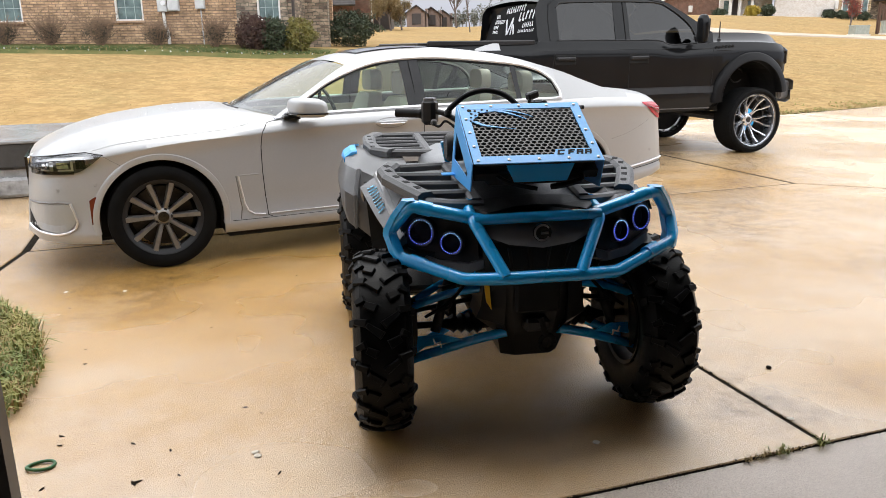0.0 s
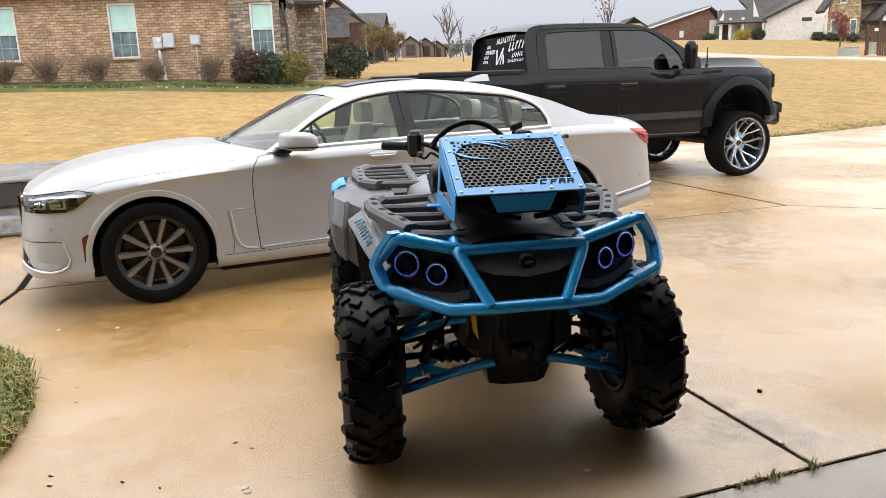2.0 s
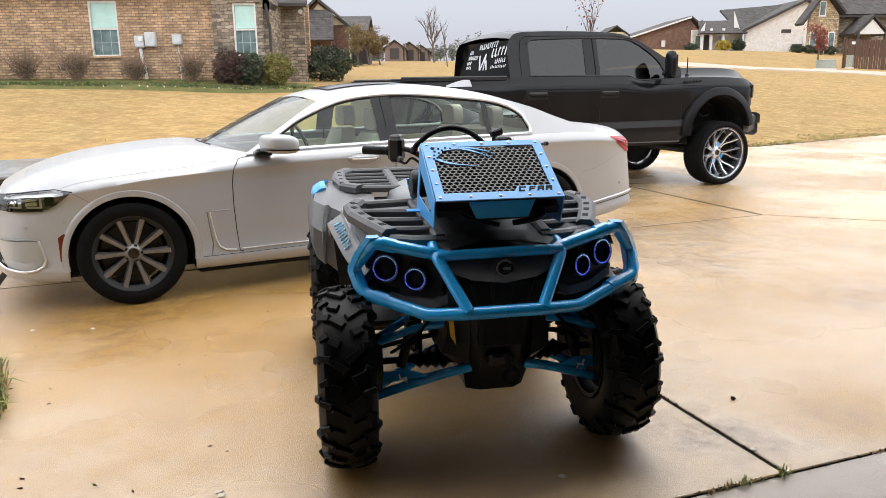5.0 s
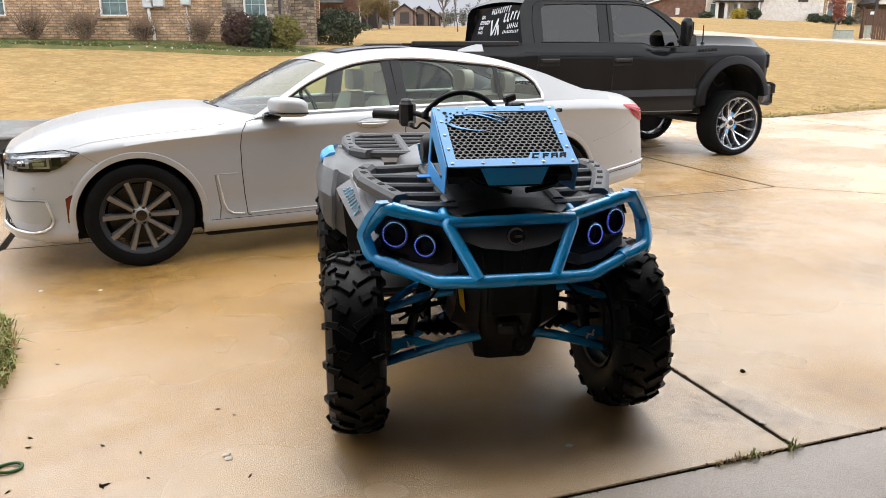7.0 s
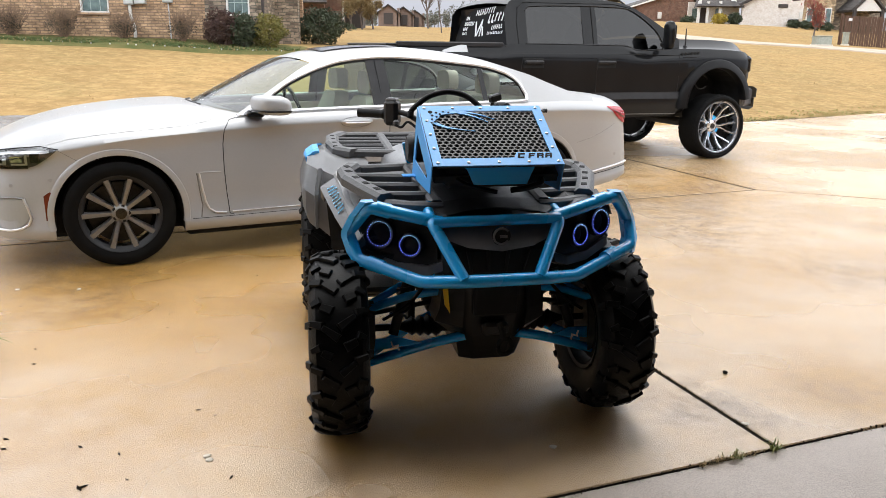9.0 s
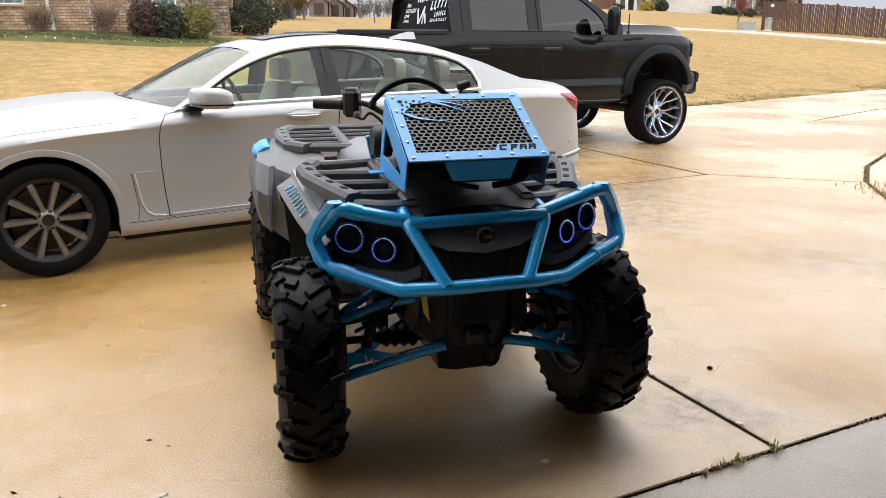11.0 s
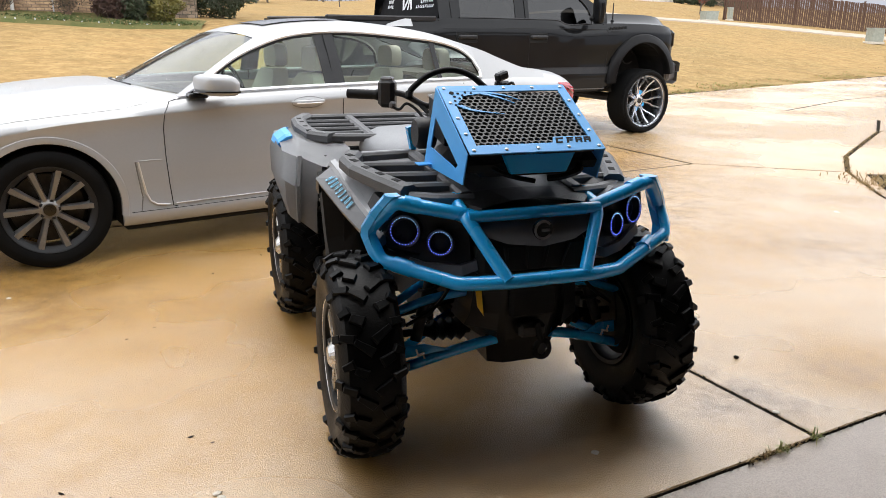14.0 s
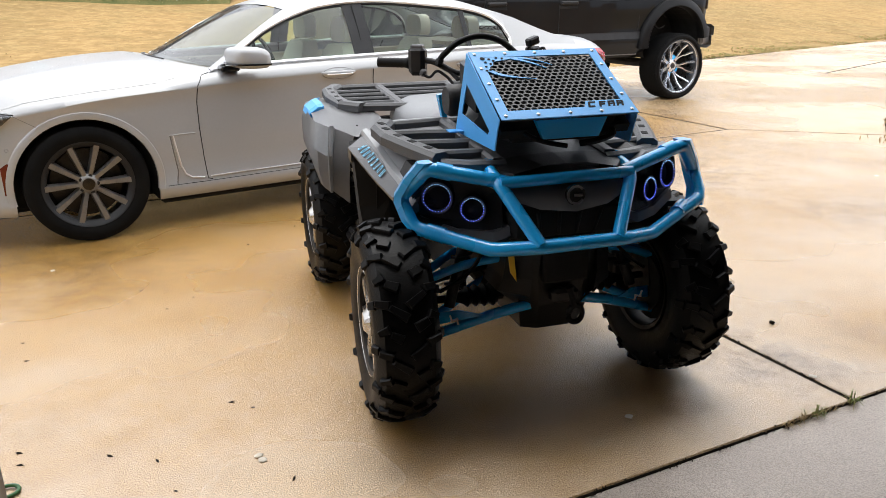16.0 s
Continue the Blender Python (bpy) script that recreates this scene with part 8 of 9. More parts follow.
        for k in range(46):
            for y in (-0.14, -0.09, -0.03, 0.03, 0.09, 0.14):
                b = B((0, y, 0.4115 if abs(y) < 0.1 else 0.4065), (0.038, 0.05 if abs(y) < 0.1 else 0.036, 0.012), (14 if y < -0.1 else -14 if y > 0.1 else 0, 0, 16 if y > 0 else -16), 0.003)
                bmesh.ops.transform(b, matrix=Matrix.Rotation(2 * math.pi * (k + (0.5 if 0.05 < abs(y) < 0.1 else 0)) / 46, 4, "Y"), verts=b.verts)
                join(tl, b)
        tagged(part("tread", tl, "road_rubber", wh, "chunky all-terrain tread"), kind="stuff")

    def strip(pts, s, r, m, name, label="", off=0.0, parent=body):
        return smooth(part(name, T([(x, s * (side_y(x, z) + off), z) for x, z in pts], r, 6), m, parent, label), 60)

    for s in (-1, 1):
        strip([(-0.66, 1.40), (-0.615, 1.3), (-0.605, 1.0), (-0.62, 0.6)], s, 0.005, "black_hole", "door_seam")
        strip([(-1.84, 1.43), (-1.83, 1.2), (-1.82, 0.6)], s, 0.005, "black_hole", "door_seam")
        strip([(-2.80, 1.43), (-2.84, 1.3), (-2.88, 1.05), (-2.98, 0.9)], s, 0.005, "black_hole", "door_seam")
        strip([(-3.05, 1.42), (-3.05, 0.65)], s, 0.008, "black_hole", "bed_gap")
        strip([(-0.605, 1.33), (-1.83, 1.335), (-3.02, 1.33)], s, 0.004, "black_paint", "shoulder_line", off=-0.001)
        band = bmesh.new()
        rr = []
        for x in np.linspace(-2.96, -0.48, 12):
            rr.append([(x, s * (side_y(x, z) + 0.006), z) for z in (0.79, 0.80, 0.862, 0.875)])
        grid(band, rr)
        bmesh.ops.recalc_face_normals(band, faces=band.faces)
        part("rocker_band", band, "black_plastic", body, "satin dark grey lower door band")
        strip([(-3.05, 0.63), (-0.6, 0.6)], s, 0.012, "dark_plastic", "sill_strip", "", 0.0)
        for x in (-1.70, -2.70):
            hd = part("door_handle", B((x, s * (side_y(x, 1.22) + 0.02), 1.235), (0.25, 0.04, 0.045), None, 0.014), "black_plastic", body, "black door handle")
            part("handle_cup", B((x, s * (side_y(x, 1.22) + 0.0), 1.225), (0.27, 0.014, 0.115), None, 0.005), "black_hole", hd)
        # mirror
        mr = part("mirror", loft([[(-0.93 + 0.05 * k * math.cos(a), s * 1.14 + 0.10 * k * math.sin(a), z) for a in [2 * math.pi * i / 12 for i in range(12)]] for z, k in ((1.4, 0.55), (1.43, 0.9), (1.5, 1.0), (1.56, 0.92), (1.58, 1.0), (1.68, 0.95), (1.72, 0.7), (1.735, 0.3))]), "black_paint", t, "large black door mirror")
        smooth(mr, 60)
        part("mirror_cap", B((-0.885, s * 1.15, 1.6), (0.02, 0.13, 0.17), None, 0.008), "black_plastic", mr, "satin grey mirror cap")
        part("mirror_arm", B((-0.88, s * 1.02, 1.46), (0.08, 0.16, 0.06), None, 0.02), "black_plastic", mr)
        part("mirror_lamp", B((-0.89, s * 1.16, 1.63), (0.04, 0.08, 0.05), None, 0.015), "trim_black", mr)
        # fender script, as bars
        sc = bmesh.new()
        for k in range(6):
            box(sc, (-0.575 + k * 0.05, s * (side_y(-0.5, 1.335) + 0.006), 1.345 + k * 0.003), (0.03, 0.006, 0.035), None, 0.002)
        box(sc, (-0.45, s * (side_y(-0.5, 1.31) + 0.006), 1.305), (0.22, 0.006, 0.008))
        part("fender_script", sc, "black_hole", body, "black fender lettering drawn as bars")
    # cab
    RAIL = [(-3.02, 1.80), (-2.98, 1.87), (-2.92, 1.925), (-2.78, 1.962), (-2.1, 1.98), (-1.47, 1.962), (-1.25, 1.905), (-0.93, 1.74), (-0.66, 1.58), (-0.56, 1.52)]
    TOP = [(-2.76, 1.78), (-2.74, 1.85), (-2.66, 1.875), (-2.0, 1.895), (-1.42, 1.89), (-1.26, 1.862), (-1.02, 1.72), (-0.86, 1.57), (-0.82, 1.47)]

    def gy(x, z):
        return curve(TRK["w"], x) - 0.09 - max(0.0, z - 1.42) * 0.27 - max(0.0, z - 1.88) * 0.6

    base = lambda x: curve(TRK["belt"], x)
    for s in (-1, 1):
        rr = []
        for x in np.linspace(-0.57, -3.02, 64):
            zt = curve(RAIL, x)
            zl = min(curve(TOP, x), zt - 0.003) if -2.76 < x < -0.82 else min(base(x), zt - 0.003)
            rr.append([(x, s * gy(x, zl + (zt - zl) * f), zl + (zt - zl) * f) for f in (0, 0.4, 0.75, 1)])
        bm = bmesh.new()
        grid(bm, rr)
        bmesh.ops.recalc_face_normals(bm, faces=bm.faces)
        smooth(part("cab_side", bm, "black_paint", body, "black cab pillars and roof rail"), 50)
        for x0, x1 in ((-0.83, -1.79), (-1.97, -2.75)):
            rr = []
            for x in np.linspace(x0, x1, 24):
                zt, zl = curve(TOP, x) - 0.004, base(x) + 0.01
                rr.append([(x, s * (gy(x, zl + (zt - zl) * f) - 0.008), zl + (zt - zl) * f) for f in (0, 0.5, 1)])
            bm = bmesh.new()
            grid(bm, rr)
            bmesh.ops.recalc_face_normals(bm, faces=bm.faces)
            smooth(part("side_window", bm, "tint_glass", t, "dark tinted side window"), 60)
        for x0, x1 in ((-1.78, -1.98), (-2.74, -2.80)):
            rr = [[(x, s * (gy(x, z) - 0.002), z) for z in (1.42, 1.65, curve(TOP, x) + 0.004)] for x in (x0, (x0 + x1) / 2, x1)]
            bm = bmesh.new()
            grid(bm, rr)
            bmesh.ops.recalc_face_normals(bm, faces=bm.faces)
            part("pillar", bm, "black_paint", t)
        part("pillar_seam", T([(-1.84, s * (gy(-1.84, z) + 0.003), z) for z in (1.42, 1.7, 1.90)], 0.005, 4), "black_hole", t)
        part("pillar_seam", T([(x, s * (gy(x, z) + 0.003), z) for x, z in ((-2.86, 1.42), (-2.87, 1.7), (-2.84, 1.86), (-2.76, 1.915), (-1.5, 1.93), (-1.26, 1.885))], 0.004, 4), "black_hole", t)
        part("belt_strip", T([(x, s * (gy(x, base(x)) + 0.008), base(x) + 0.008) for x in np.linspace(-0.84, -2.76, 40)], 0.011, 6), "black_plastic", t)
        part("window_rim", T([(x, s * (gy(x, curve(TOP, x)) + 0.003), curve(TOP, x)) for x in np.linspace(-0.83, -2.75, 40)], 0.008, 6), "black_plastic", t)

    def span(x0, x1, n, m, name, label, inset_=0.0, bow=0.0):
        rr = []
        for x in np.linspace(x0, x1, n):
            zt = curve(RAIL, x)
            w = gy(x, zt) - inset_
            rr.append([(x + bow * (1 - f * f), f * w, zt + 0.04 * (1 - f * f)) for f in np.linspace(-1, 1, 11)])
        bm = bmesh.new()
        grid(bm, rr)
        bmesh.ops.recalc_face_normals(bm, faces=bm.faces)
        return smooth(part(name, bm, m, t, label), 60)

    span(-1.42, -2.97, 24, "black_paint", "roof", "black roof")
    span(-0.6, -1.42, 10, "tint_glass", "windscreen", "windscreen", 0.03, 0.1)
    glass_x = lambda z: -3.035 + 0.11 * (z - 1.43) / 0.43
    bm = bmesh.new()
    grid(bm, [[(glass_x(z) + 0.05 * (y / w) ** 2, y, z) for y in np.linspace(-w, w, 9)] for z, w in ((1.43, 0.79), (1.65, 0.76), (1.88, 0.70))])
    back = part("rear_window", bm, "rear_glass", t, "dark rear window covered in white stickers")
    part("rear_frame", B((-2.90, 0, 1.64), (0.03, 1.5, 0.48), None, 0.01), "black_paint", t)
    rnd = random.Random(9)

    def decal(y, z, w, h, tilt=0.0):
        """A flat white stroke on the rear glass, w wide and h high."""
        bm = B((0, 0, 0), (0.004, w, h), (tilt, 14, 0))
        bmesh.ops.translate(bm, vec=(glass_x(z) - 0.006 + 0.05 * (y / 0.75) ** 2, y, z), verts=bm.verts)
        return bm

    # stickers: rows of plain bars of their size, and a large slanted sign
    for z, h, y0, y1, n, lift in ((1.815, 0.075, 0.18, -0.36, 9, 0.03), (1.735, 0.12, -0.22, -0.70, 6, 0.03), (1.63, 0.06, -0.36, -0.62, 6, 0.02), (1.565, 0.035, -0.28, -0.66, 10, 0.01), (1.76, 0.05, 0.50, 0.36, 3, 0.0), (1.69, 0.05, 0.52, 0.16, 8, 0.0), (1.625, 0.045, 0.54, 0.36, 4, 0.0), (1.565, 0.04, 0.54, 0.34, 4, 0.0)):
        stk = bmesh.new()
        for k in range(n):
            f = (k + 0.5) / n
            join(stk, decal(y0 + (y1 - y0) * f, z + lift * f, abs(y1 - y0) / n * 0.3, h * rnd.uniform(0.75, 1.1), 8))
            join(stk, decal(y0 + (y1 - y0) * (f + 0.22 / n), z + lift * f + h * rnd.choice((-0.35, 0.0, 0.35)), abs(y1 - y0) / n * 0.5, h * 0.26, 0))
        tagged(part("sticker", stk, "white_sticker", back, "white sticker drawn as plain bars"), kind="stuff")
    for y, z, w, h, tilt in ((0.06, 1.62, 0.035, 0.2, -22), (-0.04, 1.63, 0.03, 0.22, 26), (-0.09, 1.63, 0.025, 0.21, 0), (-0.15, 1.59, 0.03, 0.13, -28)):
        part("sticker", decal(y, z, w, h, tilt), "white_sticker", back, "white slanted stroke")
    # bed, cover, bumper, aerial, underside
    part("bed_cover", B((-3.79, 0, 1.42), (1.36, 1.7, 0.03), None, 0.01), "black_plastic", t, "black folding bed cover")
    part("bed_rail", B((-3.72, -0.9, 1.425), (1.3, 0.06, 0.06), None, 0.012), "black_plastic", t, "black bed side rail")
    part("tailgate", B((-4.49, 0, 1.06), (0.06, 1.7, 0.54), None, 0.02), "black_paint", t)
    smooth(part("front_bumper", loft([[(x, y, z) for y in np.linspace(-w, w, 9) for x in [0.86 - 0.14 * (abs(y) / 0.95) ** 3 - dx]] for z, w, dx in ((0.62, 0.90, 0.07), (0.66, 0.94, 0.02), (0.78, 0.95, 0.03), (0.79, 0.955, 0.0), (0.90, 0.96, 0.0), (0.93, 0.93, 0.05))], caps=False, closed=False), "dark_plastic", t, "satin black front bumper"), 40)
    part("bumper_end", B((0.60, -0.90, 0.79), (0.24, 0.07, 0.24), (0, 0, 20), 0.03), "dark_plastic", t)
    for s in (-1, 1):
        part("headlight", B((0.565, s * 0.85, 1.21), (0.13, 0.15, 0.24), (0, 0, -s * 35), 0.04), "trim_black", t, "smoked headlamp")
    part("grille", B((0.70, 0, 1.15), (0.08, 1.3, 0.42), None, 0.03), "black_plastic", t)
    part("aerial", T([(-0.43, -0.83, 1.44), (-0.44, -0.84, 1.66)], 0.006, 6, taper=(1.6, 1)), "black_plastic", t)
    part("aerial_base", lathe(bmesh.new(), [(1.41, 0.03), (1.45, 0.022), (1.46, 0)], 12, "z", (-0.43, -0.83, 0)), "black_plastic", t)
    part("chassis", B((-1.95, 0, 0.6), (4.4, 1.2, 0.16), None, 0.03), "black_hole", t)
    part("front_axle", T([(0.03, -0.7, 0.42), (0.03, 0.7, 0.42)], 0.06, 10), "steel", t)
    for s in (-1, 1):
        part("strut", T([(-0.15, s * 0.6, 0.5), (-0.2, s * 0.62, 1.05)], 0.045, 10), "steel", t, "suspension strut")
        part("brake_line", T([(-0.02 + 0.1 * math.cos(a), s * 0.72, 0.98 + 0.09 * math.sin(a)) for a in np.linspace(0.4, 5.6, 18)], 0.008, 6), "steel", t)
        part("knuckle_arm", T(bend([(-0.36, s * 0.66, 0.95), (-0.33, s * 0.72, 0.78), (-0.3, s * 0.66, 0.6)], 0.06), 0.03, 8), "steel", t)
    return t


pickup()


# ---- small things ----
def second_quad_tyre():
    t = thing("spare_tyre", "knobby mud tyre standing on the garage floor", "tyre", pose(1.757, 1.90, 0.328, 0, 0, 55))
    w = part("rim", lathe(bmesh.new(), [(-0.08, 0.16), (-0.07, 0.14), (0.07, 0.14), (0.08, 0.16)], 32, "x"), "grey_alloy", t)
    part("rim_dish", lathe(bmesh.new(), [(0.03, 0), (0.03, 0.145), (0.02, 0.145), (0.02, 0)], 28, "x"), "steel", t)
    knobby_tyre(t, 1, r=0.335, w=0.25, rim=0.155, seed=7)


second_quad_tyre()


def pallet_stack():
    """A low trailer-like stack beyond the sedan: wrapped bundle, black side board, wet grey deck."""
    t = thing("utility_trailer", "low black-sided trailer with wet grey deck and wrapped bundle", "trailer", pose(-5.0, 8.35, 0, 0, 0, 20))
    part("bundle", B((0, 0, 0.16), (2.6, 1.7, 0.32), None, 0.04), "wrap", t, "grey plastic-wrapped bundle")
    part("side_board", B((0, 0, 0.43), (2.75, 1.85, 0.24), None, 0.012), "garage_dark", t, "black side board")
    part("deck", B((0, 0.0, 0.565), (2.8, 1.9, 0.035), None, 0.01), "trailer_deck", t, "wet grey deck")
    rnd = random.Random(3)
    for k in range(5):
        part("stone_block", B((-1.1 + k * 0.52, -0.88, 0.11), (0.48, 0.14, 0.2), (rnd.uniform(-3, 3), 0, rnd.uniform(-3, 3)), 0.03), "wrap", t)


pallet_stack()


def blades(bm, pts, h, rnd, w=0.006, lean=0.6):
    for x, y, z in pts:
        a, l = rnd.uniform(0, 6.28), h * rnd.uniform(0.5, 1.2)
        d = Vector((math.cos(a), math.sin(a), 0))
        s = Vector((-d.y, d.x, 0)) * w * rnd.uniform(0.6, 1.2)
        p = Vector((x, y, z))
        k = lean * rnd.uniform(0.3, 1.3)
        m, e = p + d * l * 0.35 * k + Vector((0, 0, l * 0.6)), p + d * l * k + Vector((0, 0, l * (0.95 - 0.45 * k)))
        v = [bm.verts.new(q) for q in (p - s, p + s, m + s * 0.8, m - s * 0.8, e)]
        bm.faces.new((v[0], v[1], v[2], v[3]))
        bm.faces.new((v[3], v[2], v[4]))
    return bm


def grass_bed():
    """The tuft of lawn beside the garage: soil mound and two kinds of blades."""
    rnd = random.Random(21)
    poly = [(-1.92, 1.9), (-1.91, 3.0), (-2.05, 3.4), (-2.3, 3.8), (-2.7, 4.1), (-3.6, 4.2), (-4.6, 3.9), (-4.6, 1.9)]
    tagged(part("turf_bed", slab(poly, -0.02, 0.006), "bed_green"), "patch of turf beside the garage wall", "turf", kind="structure")

    def edge(y):
        return lerp([(1.9, -1.80), (3.05, -1.79), (3.45, -1.93), (3.9, -2.2), (4.2, -2.55), (4.3, -3.2)], y)

    for m, n, h in (("green_grass", 6200, 0.12), ("straw", 4600, 0.10)):
        pts = []
        for _ in range(n):
            y = rnd.uniform(1.9, 4.28)
            x = edge(y) - abs(rnd.gauss(0, 0.35)) + rnd.uniform(-0.02, 0.05)
            if m == "straw" and rnd.random() > 0.35 + 0.6 * (y - 2.3) / 2:
                continue
            pts.append((x, y, 0.004))
        tagged(part("grass_blades", blades(bmesh.new(), pts, h, rnd, 0.005, 0.9), m), "green and straw grass blades spilling over the concrete", "grass", kind="stuff")


grass_bed()


def joint_weeds():
    rnd = random.Random(31)
    for x, n, h, m, wide in ((1.24, 26, 0.045, "green_grass", 0.014), (1.2, 30, 0.036, "straw", 0.03), (1.405, 16, 0.055, "green_grass", 0.012), (1.12, 22, 0.032, "straw", 0.03), (1.32, 14, 0.026, "straw", 0.03)):
        y = 2.64 + (x - 1.433) * 0.3365
        pts = []
        for _ in range(n):
            u, v = rnd.gauss(0, wide), rnd.gauss(0, 0.004)
            pts.append((x + GU.x * u + GN.x * v, y + GU.y * u + GN.y * v, -0.005))
        tagged(part("weed", blades(bmesh.new(), pts, h, rnd, 0.0024, 1.25), m), "tuft of weed growing in the floor joint", "weed", kind="stuff")
    # crumbs of dirt that ravel the edges of the joints
    crumbs = bmesh.new()
    for (ax, ay), (bx, by), n in (((0.2, 2.225), (2.1, 2.865), 210), ((1.433, 2.64), (0.6, 5.03), 150)):
        for _ in range(n):
            f, r = rnd.random(), rnd.uniform(0.0022, 0.0055)
            px, py = ax + (bx - ax) * f + rnd.gauss(0, 0.005), ay + (by - ay) * f + rnd.gauss(0, 0.005)
            box(crumbs, (px, py, r * 0.25), (r * 1.6, r, r * 0.8), [rnd.uniform(0, 90) for _ in range(3)])
    tagged(part("joint_dirt", crumbs, "soil"), "dark crumbs of dirt along the slab joints", "dirt", kind="stuff")
    pts = []
    line = [(4.64, 6.32), (5.1, 7.35), (5.75, 8.25), (7.74, 10.2)]
    for _ in range(520):
        k = rnd.randrange(3)
        f = rnd.random()
        a, b = Vector(line[k]), Vector(line[k + 1])
        p = a.lerp(b, f)
        pts.append((p.x + rnd.gauss(0, 0.02), p.y + rnd.gauss(0, 0.02), -0.005))
    tagged(part("joint_grass", blades(bmesh.new(), pts, 0.026, rnd, 0.004, 1.0), "straw"), "dry grass in the curved driveway joint", "grass", kind="stuff")
    poly = [(4.75, 6.3), (5.2, 7.2), (5.5, 7.15), (5.6, 6.5), (5.3, 6.1)]
    tagged(part("soil_patch", slab(poly, -0.01, 0.006), "soil"), "dark soil patch with dry grass beside the joint", "soil", kind="structure")
    pts = [(5.2 + rnd.gauss(0, 0.2), 6.7 + rnd.gauss(0, 0.22), 0.004) for _ in range(900)]
    tagged(part("joint_grass", blades(bmesh.new(), pts, 0.05, rnd, 0.005, 1.0), "straw"), "dry grass on the soil patch", "grass", kind="stuff")


joint_weeds()


def lawn_tufts():
    """Coarse tufts along the lawn's edge."""
    rnd = random.Random(41)
    gr, st = [], []
    for _ in range(5200):
        f = rnd.random() ** 1.4
        x = 6.0 + f * 16
        y = 15.2 + (x - 6.0) * 0.63 + abs(rnd.gauss(0, 0.55)) - 0.12
        if noise.noise((x * 0.9, y * 0.9, 7.0)) > -0.05:
            (gr if rnd.random() < 0.4 else st).append((x, y, rise(x, y) - 0.02))
    tagged(part("lawn_grass", blades(bmesh.new(), st, 0.04, rnd, 0.014, 0.9), "straw"), "straw-coloured dormant grass tufts", "grass", kind="stuff")
    tagged(part("lawn_grass", blades(bmesh.new(), gr, 0.045, rnd, 0.012, 0.9), "green_grass"), "scattered green winter grass", "grass", kind="stuff")


lawn_tufts()


def lawn_litter():
    """Dead leaves and dark tufts strewn over the dormant lawns."""
    rnd = random.Random(47)
    dark, pale = [], []
    for _ in range(5200):
        if rnd.random() < 0.72:
            x = rnd.uniform(7, 30)
            y = 16.2 + (x - 6.96) * 0.62 + rnd.random() ** 1.6 * 16
        else:
            x = rnd.uniform(-16, 5)
            y = 10.6 + (x + 4.45) * 0.36 + rnd.random() * 9.5
            if y > 21.3 or rise(x, y) < 0.05:
                continue
        if noise.noise((x * 0.35, y * 0.35, 2.0)) + 0.5 * noise.noise((x * 1.3, y * 1.3, 5.0)) > -0.06:
            (dark if rnd.random() < (0.5 if x > 5 else 0.04) else pale).append((x, y, rise(x, y) - 0.015))
    tagged(part("lawn_litter", blades(bmesh.new(), dark, 0.032, rnd, 0.010, 1.3), "leaf_tan"), "dead brown leaves and stalks on the lawn", "leaf litter", kind="stuff")
    tagged(part("lawn_litter", blades(bmesh.new(), pale, 0.035, rnd, 0.011, 1.3), "straw"), "bleached straw tufts on the lawn", "grass", kind="stuff")


lawn_litter()


def strip_grass():
    """Rough winter grass on the planting strip under the house wall."""
    rnd = random.Random(43)
    gr, st = [], []
    for _ in range(11000):
        x = rnd.uniform(-19, -3.4)
        y0 = 21.75 - 0.4 * math.sin((x + 19) * 0.25) + max(0, x + 5) * 0.45
        y = y0 - 0.08 + abs(rnd.gauss(0, 0.75))
        if y > 23.9 or noise.noise((x * 0.7, y * 0.9, 3.0)) < -0.42:
            continue
        (gr if rnd.random() < 0.86 else st).append((x, y, rise(x, y) + (0.04 if y > y0 else -0.03)))
    tagged(part("strip_grass", blades(bmesh.new(), gr, 0.075, rnd, 0.02, 0.9), "turf_green"), "rough green winter grass under the wall", "grass", kind="stuff")
    tagged(part("strip_grass", blades(bmesh.new(), st, 0.07, rnd, 0.018, 0.9), "straw"), "dry straw grass among the green", "grass", kind="stuff")


strip_grass()


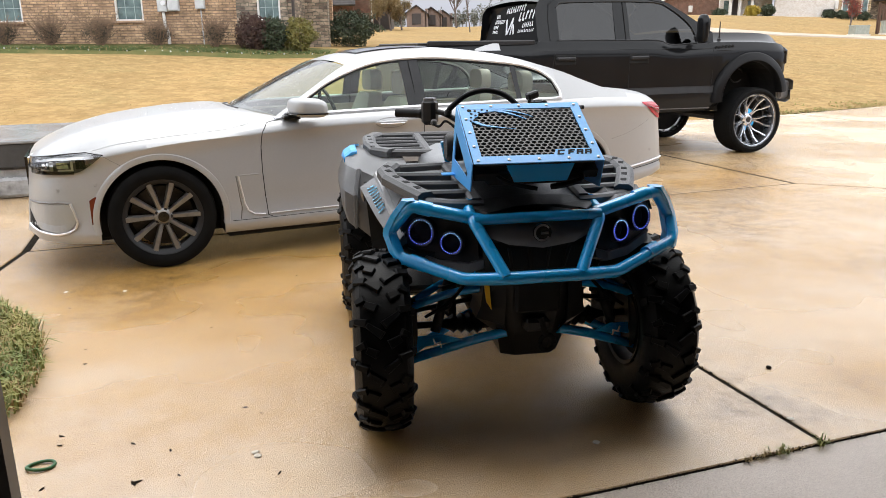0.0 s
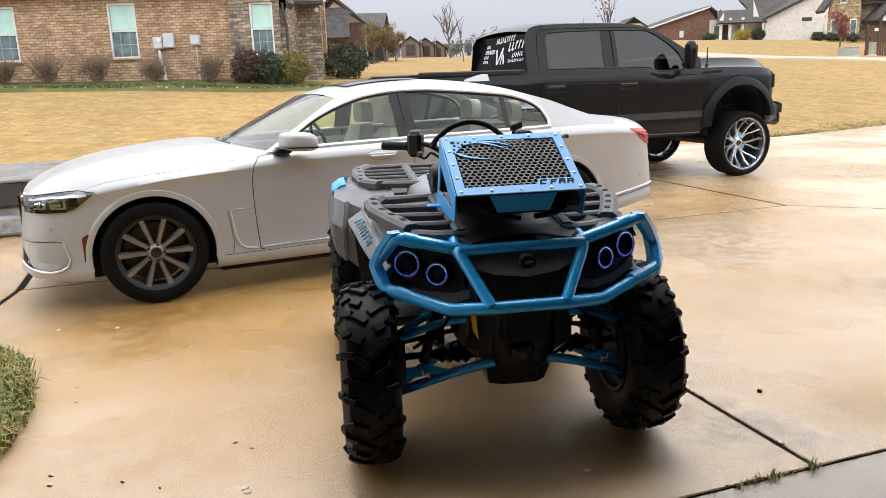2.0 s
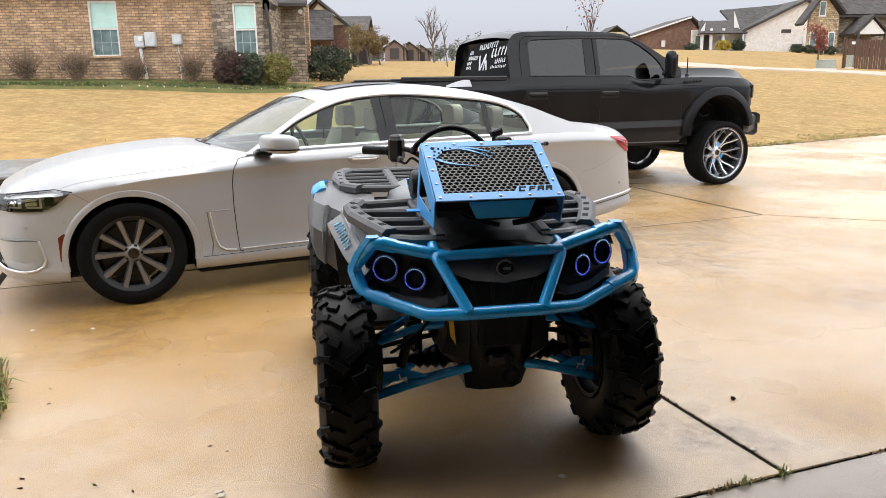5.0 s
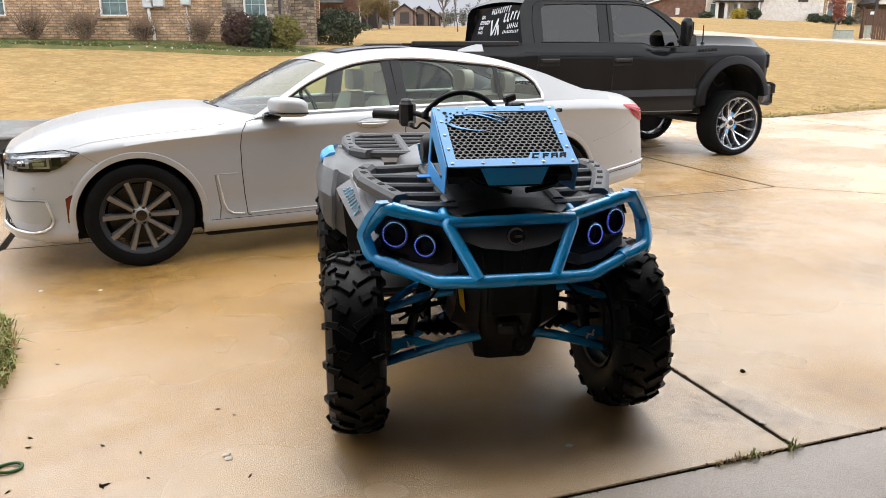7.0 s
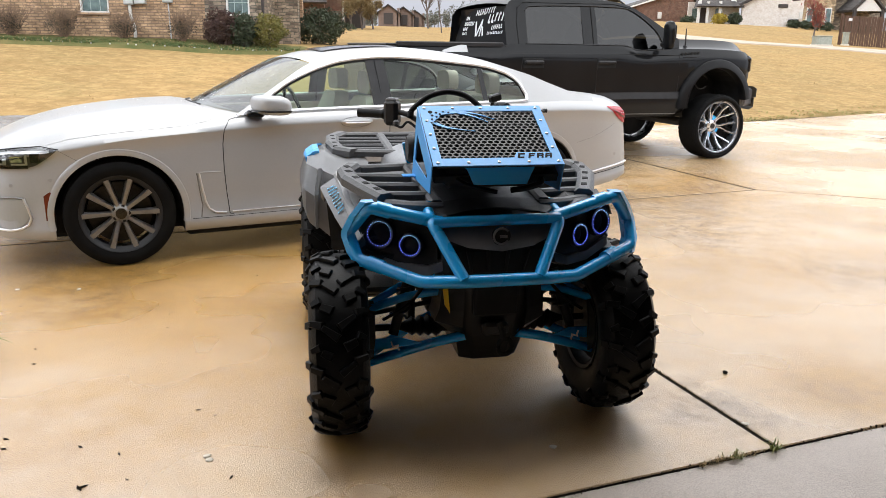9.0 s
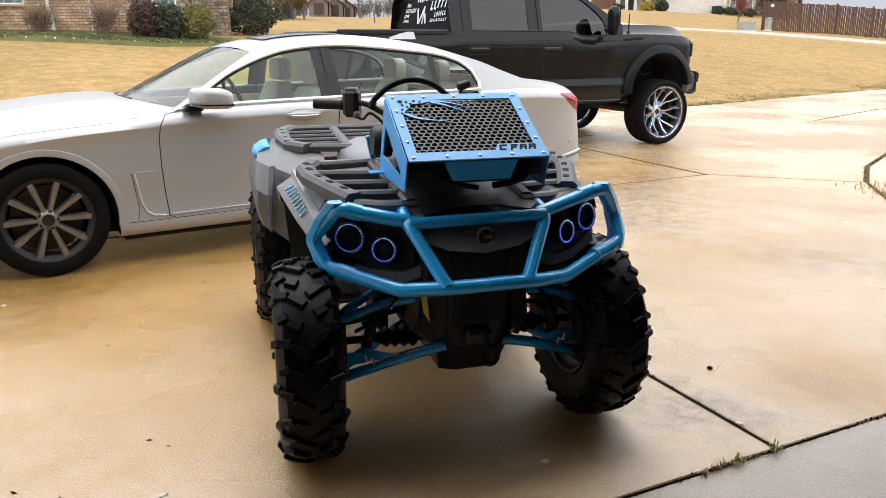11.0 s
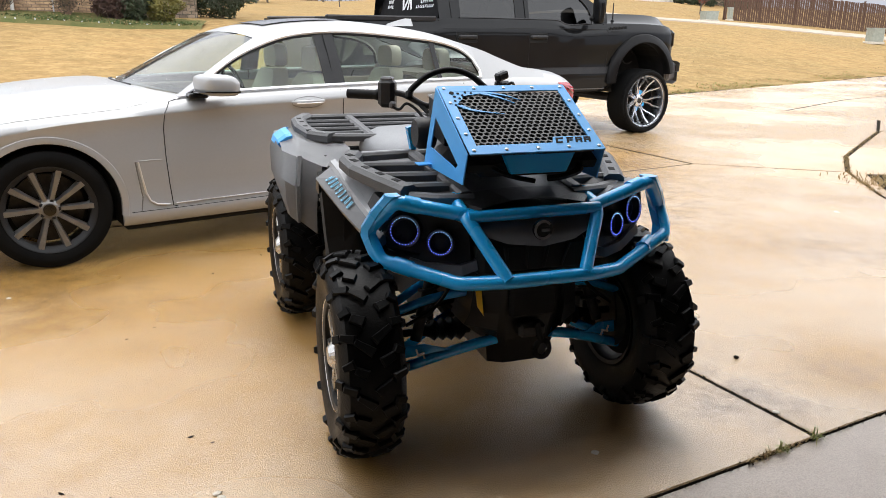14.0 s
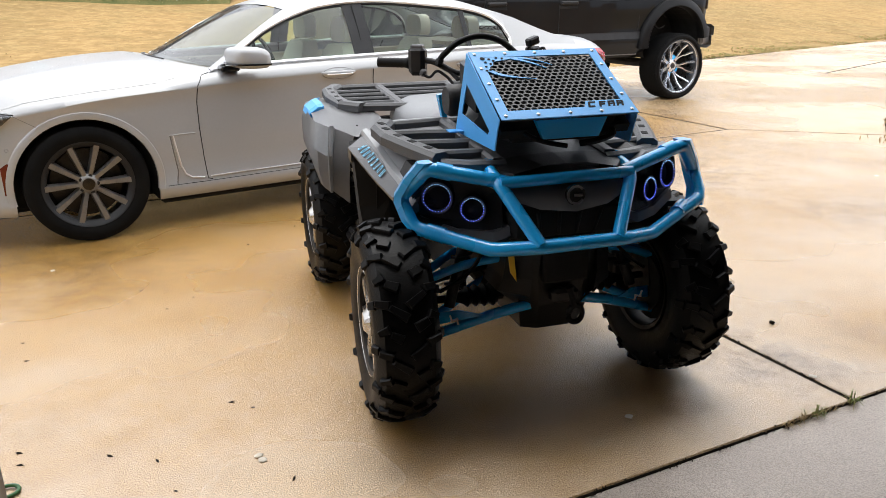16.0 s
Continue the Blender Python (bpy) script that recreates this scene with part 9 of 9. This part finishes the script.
def litter():
    rnd = random.Random(51)
    band = smooth(part("rubber_band", T([(0.046 * math.cos(a), 0.03 * math.sin(a), 0.008 + 0.002 * math.sin(2 * a)) for a in [2 * math.pi * k / 28 for k in range(28)]], 0.006, 8, True), "green_rubber"), 60)
    band.matrix_basis = pose(-1.425, 2.52, 0.0, 0, 0, 15)
    tagged(band, "green rubber ring lying on the concrete", "rubber ring")

    def pebble(x, y, z, r, m, label, cat, flat=0.5):
        b = bmesh.new()
        bmesh.ops.create_icosphere(b, subdivisions=2, radius=r)
        for v in b.verts:
            v.co *= 0.8 + 0.4 * noise.noise(v.co * (1.2 / r) + Vector((x, y, 0)))
            v.co.z *= flat
        o = smooth(part(cat.replace(" ", "_"), b, m), 60)
        o.matrix_basis = pose(x, y, z + r * flat * 0.6, 0, 0, rnd.uniform(0, 360))
        return tagged(o, label, cat)

    pebble(1.496, 3.31, 0, 0.014, "soil", "small dark pebble on the concrete", "pebble", 0.7)
    for x, y in ((-1.96, 4.54), (-2.32, 4.53), (0.587, 2.66), (-0.68, 2.61), (-0.665, 2.585), (1.385, 2.83)):
        pebble(x, y, 0, 0.017, "pale_chip", "pale chip of mortar on the concrete", "chip", 0.25)
    spots = [(-1.77, 3.61), (-1.69, 3.43), (-1.41, 4.16), (-1.23, 3.9), (-0.73, 2.92), (-0.81, 2.97), (-0.91, 2.46), (-1.35, 2.38), (-1.04, 2.42), (-1.05, 2.41), (-2.15, 4.23), (-0.56, 2.47), (-1.16, 2.68), (-1.46, 2.74), (-1.43, 2.67), (-1.0, 2.63), (-1.97, 3.62)]
    for k in range(40):
        x, y = spots[k] if k < len(spots) else (rnd.uniform(1.6, 4.5), rnd.uniform(3.2, 8.0)) if k > 24 else (rnd.uniform(-2.0, 0.0), rnd.uniform(3.2, 5.2))
        r = 0.013 if k in (8, 9) else rnd.uniform(0.004, 0.010)
        v = [(-r * 1.6, 0, 0.002), (-r * 0.4, -r * 0.5, 0.003), (r * 1.5, -r * 0.1, 0.006), (r * 0.3, r * 0.5, 0.004)]
        b = bmesh.new()
        b.faces.new([b.verts.new(p) for p in v])
        b.faces.new([b.verts.new((p[0], p[1], 0.0005)) for p in v])
        o = part("dead_leaf", b, "soil")
        o.matrix_basis = pose(x, y, 0.0, 0, 0, rnd.uniform(0, 360))
        tagged(o, "shrivelled dark leaf scrap on the concrete", "leaf", "leaf scraps on the driveway")
    for k in range(90):
        u, v = rnd.uniform(1.4, 4.2), -rnd.uniform(0.08, 0.9)
        x, y = gp(u, v)
        b = T([(0, 0, 0.002), (rnd.uniform(0.01, 0.035), rnd.uniform(-0.008, 0.008), 0.004)], rnd.uniform(0.0012, 0.0028), 4)
        o = part("twig_scrap", b, "soil" if rnd.random() < 0.75 else "pale_chip")
        o.matrix_basis = pose(x, y, -0.012, 0, 0, rnd.uniform(0, 360))
        tagged(o, "small twig scrap on the garage floor", "twig", "scraps on the garage floor")


litter()
